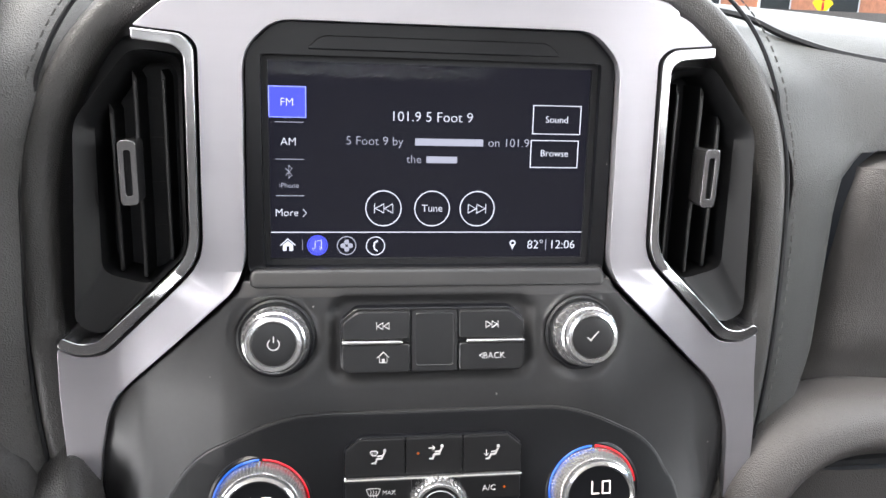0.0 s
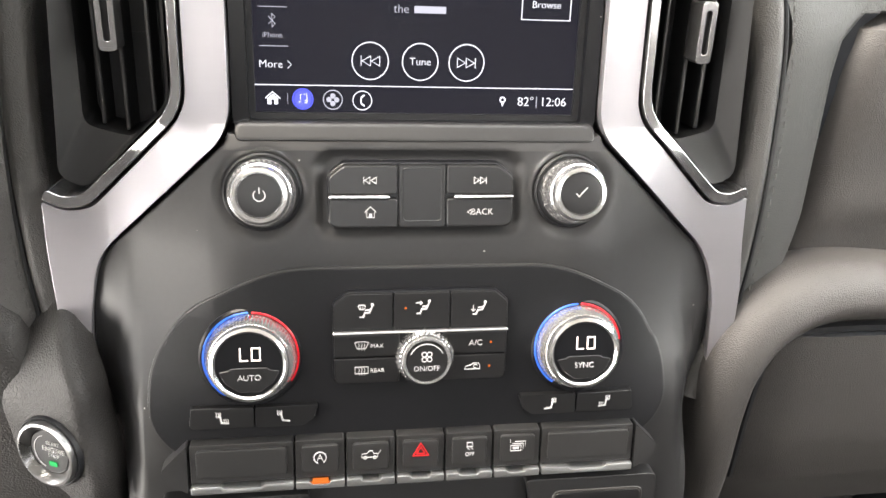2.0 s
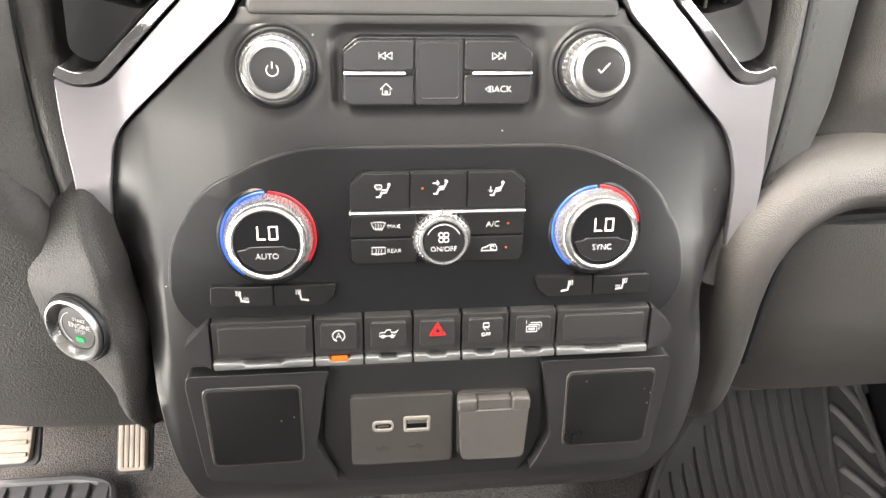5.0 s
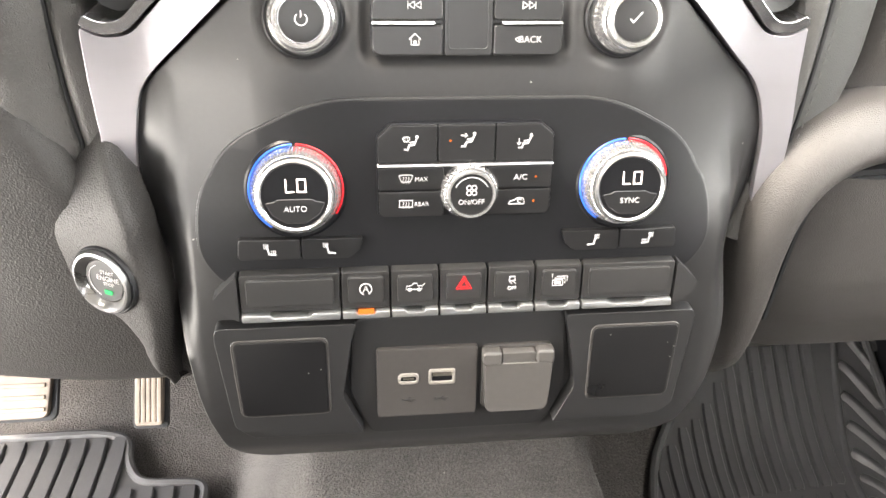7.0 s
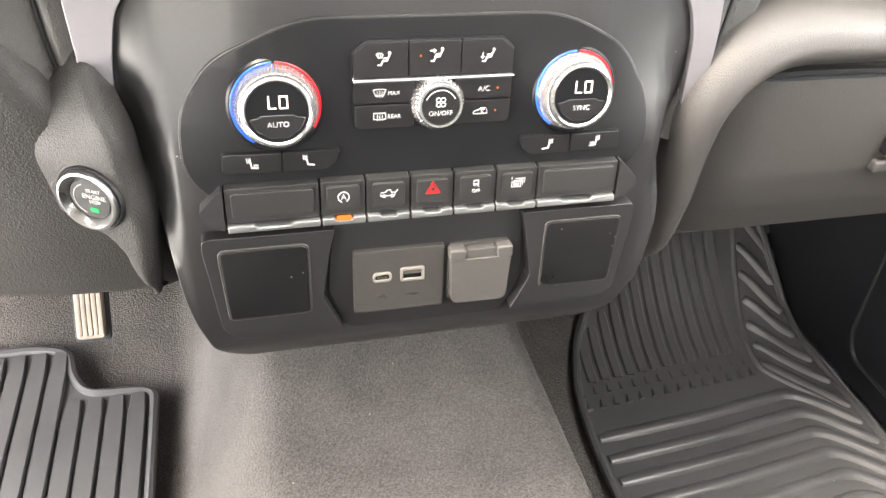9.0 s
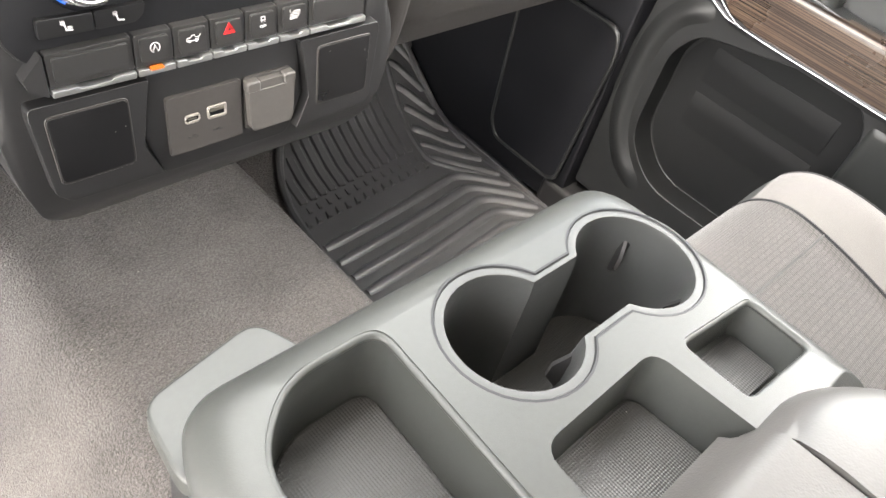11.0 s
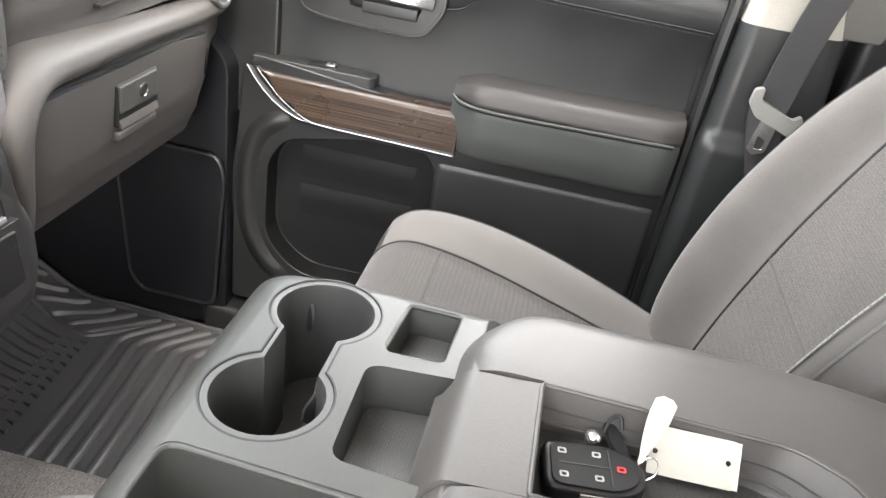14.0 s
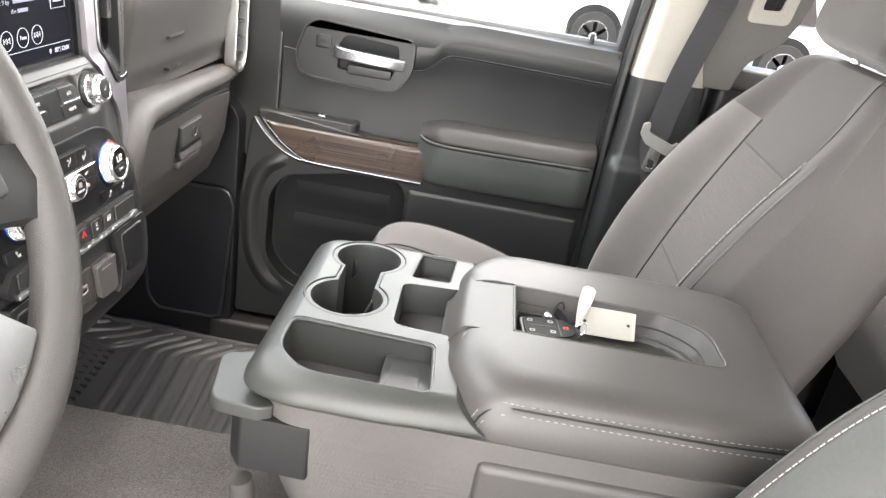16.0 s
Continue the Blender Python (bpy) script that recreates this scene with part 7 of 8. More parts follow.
part("rear_flare", flare, mat("shaded_pillar_grey", (0.115, 0.112, 0.104), 0.6, grain=0.3, grain_scale=900), pillar, "flared rear half of the pillar, painted grey for shade")
cup = slab(rounded([(-0.300, 0.868), (-0.372, 0.872), (-0.378, 0.96), (-0.305, 0.96)], 0.012, 4), 0.0, 0.012, "x", 0.004, 2, holes=[rounded([(-0.320, 0.892), (-0.352, 0.894), (-0.356, 0.945), (-0.324, 0.945)], 0.006, 3)])
slot = slab(rounded([(-0.318, 0.890), (-0.354, 0.892), (-0.358, 0.947), (-0.322, 0.947)], 0.006, 3), 0.006, 0.014, "x")
for bm in (cup, slot):
    for v in bm.verts:
        v.co.x += 0.710 - 0.20 * (v.co.z - 0.74)
part("belt_guide", cup, BEIGE, pillar, "pale belt guide")
part("guide_slot", slot, PLASTIC_DARK, pillar)

belt = thing("seat_belt", (0.69, -0.21, 0.58), "grey seat belt with its metal latch hanging at the pillar", "seat belt")
strap = smooth_path([(0.630, -0.285, 1.10), (0.655, -0.262, 0.98), (0.670, -0.246, 0.88), (0.680, -0.220, 0.76), (0.684, -0.206, 0.655), (0.682, -0.204, 0.62), (0.684, -0.24, 0.50), (0.69, -0.26, 0.38)], 8)
part("strap", sweep(strap, rounded(rect(-0.023, 0.023, -0.0008, 0.0008), 0.0006, 1), (-1, 0, 0)), WEBBING, belt)
part("tongue_grip", slab(rounded([(-0.176, 0.668), (-0.188, 0.672), (-0.188, 0.655), (-0.236, 0.636), (-0.246, 0.644), (-0.252, 0.626), (-0.24, 0.612), (-0.186, 0.632), (-0.174, 0.648)], 0.004, 3), 0.672, 0.684, "x", 0.003, 2), BELT_GRIP, belt, "pale latch grip")
part("tongue", slab(rounded([(-0.198, 0.634), (-0.220, 0.626), (-0.216, 0.584), (-0.200, 0.578), (-0.190, 0.586)], 0.004, 3), 0.675, 0.679, "x", 0.0006, 1, holes=[rounded([(-0.200, 0.606), (-0.211, 0.602), (-0.210, 0.588), (-0.200, 0.588)], 0.002, 2)]), CHROME, belt, "steel latch plate")

# rear door beyond the pillar
rear = thing("rear_door", (0.76, -0.6, 0.10), "black rear door panel with window", "car door")
part("panel", box(0.735, 0.80, -1.05, -0.30, 0.10, 0.76, 0.02, 3), PLASTIC, rear)
part("sill", box(0.725, 0.80, -1.05, -0.285, 0.745, 0.785, 0.012, 3), LEATHER, rear)
part("outer_skin", box(0.80, 0.93, -1.10, -0.13, -0.25, 0.772, 0.02, 3), CAR_GREY, rear)

# ---- seats ----
def cushion_ring(cx, hw, top, thick, bolster, y, crown=0.0, n=24):
    """A cross-section of a seat cushion, with raised side bolsters, at one place along it."""
    up = []
    for i in range(-n, n + 1):
        s = i / n
        b = bolster * ease((abs(s) - 0.52) / 0.30) * (1 - 0.55 * ease((abs(s) - 0.86) / 0.14))
        up.append((cx + hw * s * (1 - 0.0 * abs(s)), y, top + b + crown * (1 - s * s)))
    edge = hw * 1.012
    down = [(cx + edge, y, top - thick * 0.35), (cx + edge * 0.985, y, top - thick * 0.8), (cx + hw * 0.9, y, top - thick), (cx - hw * 0.9, y, top - thick), (cx - edge * 0.985, y, top - thick * 0.8), (cx - edge, y, top - thick * 0.35)]
    return up + down


def back_ring(cx, hw, fwd, thick, bolster, base, lean_dir, z_along, n=24):
    """A cross-section of a backrest at one height along it."""
    up_dir, out_dir = lean_dir
    p0 = Vector(base) + up_dir * z_along
    pts = []
    for i in range(-n, n + 1):
        s = i / n
        b = bolster * ease((abs(s) - 0.50) / 0.30) * (1 - 0.6 * ease((abs(s) - 0.84) / 0.16))
        pts.append(p0 + Vector((hw * s, 0, 0)) + out_dir * (fwd + b))
    for s, d in ((1.01, fwd - thick * 0.35), (1.0, fwd - thick * 0.75), (0.88, fwd - thick), (-0.88, fwd - thick), (-1.0, fwd - thick * 0.75), (-1.01, fwd - thick * 0.35)):
        pts.append(p0 + Vector((hw * s, 0, 0)) + out_dir * d)
    return pts


def refined(rings, k):
    """Rings with smooth ones set between them."""
    lines = [smooth_path(line, k) for line in zip(*rings)]
    return [list(r) for r in zip(*lines)]


def split(bm, test, name, material, parent, label="", lift=0.0015, n=24):
    """A panel of cover cloth: a thin copy of the pad between given columns (s from -1 to 1) and rows."""
    bmesh.ops.recalc_face_normals(bm, faces=bm.faces)
    out = bm.copy()
    out.faces.ensure_lookup_table()
    ring = 2 * n + 7
    gone = [f for f in out.faces if f.index % ring >= 2 * n or not test((f.index % ring + 0.5) / n - 1, f.calc_center_median())]
    bmesh.ops.delete(out, geom=gone, context="FACES")
    out.normal_update()
    for v in out.verts:
        v.co += v.normal * lift
    bmesh.ops.solidify(out, geom=out.faces[:], thickness=lift * 0.8)
    return part(name, out, material, parent, label)


def front_seat(cx, facing, label):
    """A cloth bucket seat; facing is 1 where the outer bolster is towards the right-hand door."""
    seat = thing("front_seat", (cx, 0.05, 0.10), label, "seat", "front seats")
    rings = []
    for y, top, th, hw, bol in ((0.282, 0.350, 0.05, 0.185, 0.004), (0.276, 0.385, 0.09, 0.204, 0.008), (0.258, 0.412, 0.13, 0.216, 0.014), (0.225, 0.424, 0.15, 0.222, 0.020), (0.17, 0.417, 0.16, 0.228, 0.028), (0.10, 0.399, 0.16, 0.232, 0.034), (0.02, 0.374, 0.16, 0.234, 0.036), (-0.06, 0.350, 0.16, 0.232, 0.032), (-0.14, 0.330, 0.16, 0.226, 0.022), (-0.22, 0.318, 0.14, 0.212, 0.012)):
        rings.append(cushion_ring(cx, hw, top - 0.009, th, bol, y))
    fine = refined(rings, 5)
    pad = loft(fine)
    keep = pad.copy()
    base = part("cushion", pad, SEAT_VINYL, seat, "grey vinyl-sided seat cushion", 60)
    split(keep, lambda s, c: abs(s) < 0.5833 and c.z > 0.35, "centre_cloth", RIBBED, base, "ribbed grey cloth centre")
    for sx in (-1, 1):
        split(keep, lambda s, c: 0.5833 < s * sx < 0.873 and c.y < 0.262, "bolster_cloth", CLOTH_LIGHT, base, "light grey cloth bolster")
    keep.free()
    col = lambda rows, s, first, last, up=0.0: [Vector(r[round((s + 1) * 24)]) + Vector((0, 0, up)) for r in rows[first:last]]
    for s in (-0.5833, 0.5833):
        part("seam", tube(col(fine, s, 6, 44, 0.0006), 0.0024, 6), PLASTIC_DARK, base)
    part("cross_seam", tube([Vector(p) + Vector((0, 0, 0.001)) for p in fine[19][10:39]], 0.0016, 6), THREAD_DARK, base)
    for s in (-0.875, 0.875):
        part("piping", tube(col(fine, s, 9, 44, 0.001), 0.0017, 6), PLASTIC_DARK, base)
    part("seat_frame", box(cx - 0.205, cx + 0.205, -0.22, 0.22, 0.14, 0.232, 0.02, 3), PLASTIC, seat)
    for sx in (-1, 1):
        part("seat_rail", box(cx + sx * 0.19 - 0.02, cx + sx * 0.19 + 0.02, -0.26, 0.27, 0.075, 0.145, 0.006), PLASTIC_DARK, seat)
    # backrest, leaning back
    lean = radians(20)
    axis = (Vector((0, -math.sin(lean), math.cos(lean))), Vector((0, math.cos(lean), math.sin(lean))))
    base_pt = (cx, -0.168, 0.30)
    rings = []
    for s, hw, fw, th, bol in ((-0.02, 0.190, -0.01, 0.05, 0.01), (0.02, 0.214, 0.012, 0.11, 0.045), (0.10, 0.228, 0.022, 0.14, 0.060), (0.20, 0.234, 0.026, 0.15, 0.064), (0.29, 0.234, 0.026, 0.15, 0.060), (0.38, 0.230, 0.022, 0.145, 0.050), (0.455, 0.218, 0.018, 0.135, 0.034), (0.51, 0.200, 0.014, 0.125, 0.020), (0.555, 0.178, 0.010, 0.115, 0.010), (0.582, 0.150, 0.002, 0.095, 0.004), (0.597, 0.120, -0.015, 0.05, 0.0)):
        rings.append(back_ring(cx, hw, fw, th, bol, base_pt, axis, s))
    fine = refined(rings, 5)
    pad = loft(fine)
    keep = pad.copy()
    back = part("backrest", pad, SEAT_SIDE, seat, "backrest with brown-grey sides", 60)
    along = lambda c: (Vector(c) - Vector(base_pt)).dot(axis[0])
    split(keep, lambda s, c: abs(s) < 0.5 and 0.02 < along(c) < 0.42, "centre_cloth", RIBBED, back, "ribbed grey cloth centre")
    split(keep, lambda s, c: 0.42 < along(c) < 0.585 and (abs(s) < 0.5 or (along(c) > 0.472 and -0.66 < s * facing < 0.91)), "upper_cloth", CLOTH_UPPER, back, "grey cloth upper back")
    split(keep, lambda s, c: 0.5 < -s * facing < 0.8 and 0.0 < along(c) < 0.455, "inner_bolster", SEAT_VINYL, back, "pale green-grey vinyl bolster with contrast stitching")
    split(keep, lambda s, c: 0.5 < s * facing < 0.875 and 0.0 < along(c) < 0.472, "outer_bolster_cloth", CLOTH, back, "light grey cloth bolster")
    keep.free()

    def on_back(x, s, f):
        return Vector(base_pt) + Vector((x, 0, 0)) + axis[0] * s + axis[1] * f

    column = lambda s, first, last, out=0.0: [Vector(r[round((s + 1) * 24)]) + axis[1] * out for r in fine[first:last]]
    for sx in (-1, 1):
        part("seam", tube(column(0.5 * sx, 5, 32, 0.001), 0.0026, 6), PLASTIC_DARK, back)
        part("piping", tube(column(0.875 * sx, 5, 32, 0.0), 0.0028 if sx == facing else 0.0016, 6), PLASTIC_DARK if sx == facing else SEAT_VINYL, back)
        if sx == -facing:
            for s in (0.5417, 0.7917):
                part("stitching", stitches(column(s * sx, 5, 32, 0.0028), axis[1] * 0.0004, 0.0044, 0.0014, 0.0005), THREAD_PALE, back, "pale contrast stitching")
    for r in (16, 28):
        part("cross_seam", tube([Vector(p) + axis[1] * 0.001 for p in fine[r][12:37]], 0.0016, 6), THREAD_DARK, back)
    # headrest on two posts
    rings = []
    for s, hw, f, th in ((0.602, 0.100, 0.030, 0.06), (0.617, 0.134, 0.045, 0.105), (0.66, 0.149, 0.052, 0.125), (0.73, 0.151, 0.052, 0.125), (0.795, 0.142, 0.045, 0.115), (0.83, 0.122, 0.032, 0.09), (0.85, 0.085, 0.012, 0.045)):
        rings.append([on_back(u, s, v) for u, v in rounded([(-hw, f - th * 0.4), (-hw * 0.92, f - 0.006), (-hw * 0.4, f), (hw * 0.4, f), (hw * 0.92, f - 0.006), (hw, f - th * 0.4), (hw * 0.8, f - th), (-hw * 0.8, f - th)], 0.03, 4)])
    head = part("headrest", loft(refined(rings, 4)), CLOTH_UPPER, seat, "rounded grey headrest", 60)
    for sx in (-1, 1):
        part("post", tube([on_back(0.062 * sx, 0.55, -0.03), on_back(0.062 * sx, 0.69, -0.01)], 0.007, 12), CHROME, head, "chrome headrest post")
    return seat


front_seat(0.378, 1, "grey cloth passenger seat with light bolsters and headrest")
driver_seat = front_seat(-0.440, -1, "grey cloth driver seat with stitched bolsters")
driver_seat.location.y += 0.056

bench = thing("rear_bench", (0.35, -0.85, 0.10), "grey cloth rear bench seat", "seat")
rings = []
for y, top, th, hw in ((-0.630, 0.365, 0.06, 0.40), (-0.645, 0.405, 0.12, 0.42), (-0.68, 0.425, 0.15, 0.43), (-0.79, 0.425, 0.16, 0.43), (-1.02, 0.40, 0.15, 0.43)):
    rings.append(cushion_ring(0.24, hw, top, th, 0.012, y))
cush = part("cushion", loft(rings), CLOTH_UPPER, bench, "grey cloth bench cushion", 60)
part("piping", tube([(0.24 - 0.40 + 0.8 * i / 20, -0.654, 0.416) for i in range(21)], 0.003, 6), THREAD, cush)
part("bench_base", box(-0.18, 0.66, -1.05, -0.66, 0.06, 0.28, 0.02), PLASTIC_DARK, bench)
part("bench_back", box(-0.70, 0.70, -1.20, -1.03, 0.36, 0.98, 0.05, 4), CLOTH, bench)

# ---- steering wheel ----
WC, WT = Vector((-0.424, 0.426, 0.797)), radians(25.9)
w_up, w_out = Vector((0, math.sin(WT), math.cos(WT))), Vector((0, -math.cos(WT), math.sin(WT)))
wheel = thing("steering_wheel", (-0.424, 0.45, 0.71), "black leather steering wheel with silver lower spoke", "steering wheel")


def on_wheel(a, r, d=0.0):
    return WC + Vector((math.cos(a) * r, 0, 0)) + w_up * (math.sin(a) * r) + w_out * d


rim_rings = []
for i in range(72):
    a = 2 * math.pi * i / 72
    c, rad = on_wheel(a, 0.184), (on_wheel(a, 1) - WC).normalized()
    rim_rings.append([c + rad * 0.0165 * math.cos(b) + w_out * 0.0155 * math.sin(b) for b in [2 * math.pi * k / 16 for k in range(16)]])
rim = part("rim", loft(rim_rings, loop=True), LEATHER, wheel, "worn black leather rim")
part("silver_insert", loft([[on_wheel(radians(a), r, d) for r, d in ((0.128, -0.004), (0.131, 0.005), (0.160, 0.008), (0.166, 0.004), (0.166, -0.006), (0.130, -0.010))] for a in range(-112, -49, 6)]), SATIN, wheel, "satin silver insert below the rim")
part("rim_stitching", stitches([on_wheel(2 * math.pi * i / 144, 0.1695, 0.003) for i in range(145)], w_out * 0.0005, 0.004, 0.002, 0.0006), THREAD_DARK, rim)
for k in range(3):
    a0 = (radians(-16), radians(196), radians(-90))[k]
    w = (0.030, 0.030, 0.022)[k]
    t = Vector((-math.sin(a0), 0, 0)) + w_up * math.cos(a0)
    rows = []
    for r, ww, d in ((0.06, w * 1.5, -0.012), (0.11, w, -0.008), (0.16, w * 0.9, -0.003), (0.178, w, 0.0)):
        p = on_wheel(a0, r, d)
        rows.append([p + t * ww * u + w_out * v for u, v in ((-1, -0.008), (-0.9, 0.006), (0, 0.010), (0.9, 0.006), (1, -0.008), (0, -0.012))])
    part("spoke", loft(rows), DOOR_PLASTIC if k < 2 else SATIN, wheel, "" if k < 2 else "silver lower spoke")
hub = slab(rounded([(-0.075, 0.05), (0.075, 0.05), (0.085, 0.0), (0.06, -0.07), (-0.06, -0.07), (-0.085, 0.0)], 0.03, 5), -0.03, 0.022, "z", 0.014, 4)
bmesh.ops.transform(hub, matrix=Matrix.Translation(WC) @ Matrix.Rotation(radians(90) - WT, 4, "X"), verts=hub.verts)
part("hub", hub, DOOR_LEATHER, wheel)
part("column", tube([WC - w_out * 0.01, WC - w_out * 0.20], 0.045, 16), PLASTIC, wheel)
for a0, name in ((radians(-16), "switch_pad"), (radians(196), "switch_pad")):
    pad = slab(rounded(rect(-0.022, 0.022, -0.016, 0.016), 0.006, 4), 0.0, 0.012, "z", 0.003, 2)
    bmesh.ops.transform(pad, matrix=Matrix.Translation(on_wheel(a0, 0.115, 0.0)) @ Matrix.Rotation(radians(90) - WT, 4, "X"), verts=pad.verts)
    part(name, pad, KEYCAP, wheel)

# ---- floor, mats, pedals ----
def floor_z(x, y):
    """The carpet: flat under the seats, rising to the bulkhead, with a tunnel hump in the middle."""
    low = 0.095 * ease((0.285 - abs(x + 0.005)) / 0.16)
    tall = 0.198 * (ease((0.256 - x) / 0.085) if x > 0 else ease((0.238 + x) / 0.135))
    hump = (low + (tall - low) * ease((y - 0.24) / 0.12)) * (1 - 0.25 * ease((y - 0.9) / 0.3))
    start = 0.945 - 0.145 * ease((x + 0.20) / 0.45)
    return 0.022 + hump + 0.42 * ease((y - start) / 0.62)


carpet_rows = [[(x, y, floor_z(x, y)) for x in [-0.80 + 1.6 * j / 160 for j in range(161)]] for y in [-1.2 + 2.75 * i / 110 for i in range(111)]]
setting("carpet_floor", shell(carpet_rows, -0.03), CARPET, "worn charcoal carpet over the cab floor and tunnel", "carpet")


def ribbed_mat(name, label, outline, ribs, z_of):
    """A moulded rubber mat; ribs are (line, half width, height, flatness of the top)."""
    mat_thing = thing(name, (sum(p[0] for p in outline) / len(outline), sum(p[1] for p in outline) / len(outline), 0.03), label, "floor mat", "floor mats")
    base = slab(outline, 0.0, 0.007, "z", 0.002, 2)
    for k in [0.45 + 0.05 * i for i in range(20)]:
        bmesh.ops.bisect_plane(base, geom=base.verts[:] + base.edges[:] + base.faces[:], plane_co=(0, k, 0), plane_no=(0, 1, 0))
    for k in [-0.8 + 0.08 * i for i in range(21)]:
        bmesh.ops.bisect_plane(base, geom=base.verts[:] + base.edges[:] + base.faces[:], plane_co=(k, 0, 0), plane_no=(1, 0, 0))
    for v in base.verts:
        v.co.z += z_of(v.co.x, v.co.y)
    part("mat_base", base, RUBBER, mat_thing)
    rim = [Vector((p[0], p[1], 0)) for p in outline]
    part("raised_edge", tube([(p.x, p.y, z_of(p.x, p.y) + 0.006) for p in rim], 0.0065, 8, (0, 0, 1), True), RUBBER, mat_thing)
    for line, w, h, top in ribs:
        path = [(p[0], p[1], z_of(p[0], p[1]) + 0.006) for p in line]
        mid = (1 + top) / 2
        ends = [0.75] + [1.0] * (len(path) - 2) + [0.75]
        part("rib", sweep(path, [(-w, -0.001), (-w * mid, h * 0.7), (-w * top, h), (w * top, h), (w * mid, h * 0.7), (w, -0.001)], (0, 0, 1), scales=ends), RUBBER, mat_thing)
    return mat_thing


def dense(a, b, n=14):
    return [(a[0] + (b[0] - a[0]) * i / n, a[1] + (b[1] - a[1]) * i / n) for i in range(n + 1)]


def pass_z(x, y):
    return 0.026 + 0.42 * ease((y - 0.80) / 0.62)


PASS = rounded([(0.292, 0.40), (0.698, 0.40), (0.699, 0.62), (0.699, 0.86), (0.69, 1.06), (0.62, 1.12), (0.53, 1.06), (0.372, 0.925), (0.336, 0.875), (0.308, 0.79), (0.296, 0.70)], [0.04, 0.03, 0.03, 0.03, 0.04, 0.04, 0.03, 0.04, 0.04, 0.04, 0.04], 5)


def crease_x(y):
    """The fold in the mat where the fine ribs meet the slanting ones."""
    return through_points([(0.74, 0.590), (0.80, 0.598), (0.85, 0.611), (0.93, 0.628), (1.06, 0.655)], y)


ribs = []
# fine ribs running forward on the inner part, broad ribs across the near part, slanting ribs up the outer side
for i in range(14):
    x = 0.316 + 0.0203 * i
    y0 = 0.802 + 0.0015 * i
    y1 = through_points([(0.310, 0.785), (0.336, 0.858), (0.372, 0.910), (0.53, 1.045), (0.60, 1.09)], x)
    line = [(x, y0), (x + 0.0005, y0 + 0.004)] + [(x + 0.020 * (y - 0.80) / 0.25, y) for y in [y0 + 0.010 + (y1 - y0 - 0.010) * k / 8 for k in range(8)]] + [(x + 0.020 * (y1 - 0.80) / 0.25, y1)]
    if y1 > y0 + 0.02:
        ribs.append((line, 0.0086, 0.0066, 0.66))
for i in range(10):
    y = 0.713 - 0.0345 * i
    ribs.append(([(p.x, p.y) for p in smooth_path([(0.306, y - 0.004, 0), (0.45, y + 0.006, 0), (0.575, y + 0.019, 0), (0.606, y + 0.021, 0), (0.636, y + 0.006, 0), (0.688, y - 0.045, 0)], 5)], 0.0112, 0.0062, 0.25))
for i in range(8):
    y = 0.795 + 0.0365 * i
    x = crease_x(y) + 0.007
    ribs.append(([(p.x, p.y) for p in smooth_path([(x, y, 0), (x + 0.018, y - 0.016, 0), (x + 0.045, y - 0.052, 0), (0.690, y - 0.052 - (0.645 - x) * 1.15 if x < 0.64 else y - 0.06, 0)], 5)], 0.0105, 0.0062, 0.25))
ribs.append(([(p.x, p.y) for p in smooth_path([(0.655, 1.05, 0), (0.628, 0.94, 0), (0.608, 0.85, 0), (0.600, 0.795, 0), (0.612, 0.768, 0), (0.645, 0.728, 0), (0.690, 0.672, 0)], 6)], 0.0062, 0.0058, 0.3))
passenger_mat = ribbed_mat("passenger_floor_mat", "black ribbed rubber floor mat in the passenger footwell", PASS, ribs, pass_z)
for row, size in ((0.760, 1.0), (0.785, 0.6)):
    for i in range(14):
        x, y = 0.313 + 0.0205 * i, row + 0.0014 * i
        part("stud", loft([[(x - 0.0055 * k * size, y - 0.004, h), (x + 0.0055 * k * size, y - 0.004, h), (x, y + 0.009, h)] for k, h in ((1, 0.032), (0.5, 0.0325 + 0.006 * size))]), RUBBER, passenger_mat)

DRIVE = rounded([(-0.71, 0.40), (-0.256, 0.40), (-0.259, 0.888), (-0.345, 0.895), (-0.366, 0.93), (-0.374, 0.975), (-0.42, 0.985), (-0.71, 0.985)], [0.04, 0.03, 0.02, 0.03, 0.02, 0.02, 0.01, 0.02], 5)


def drive_z(x, y):
    return 0.040 + 0.40 * ease((y - 0.945) / 0.62)


ribs = []
for i in range(17):
    x = -0.279 - 0.0262 * i
    ribs.append((dense((x, 0.43), (x, 0.882 if x > -0.372 else 0.974)), 0.0118, 0.0075, 0.84))
ribbed_mat("driver_floor_mat", "grey ribbed rubber floor mat in the driver footwell", DRIVE, ribs, drive_z)


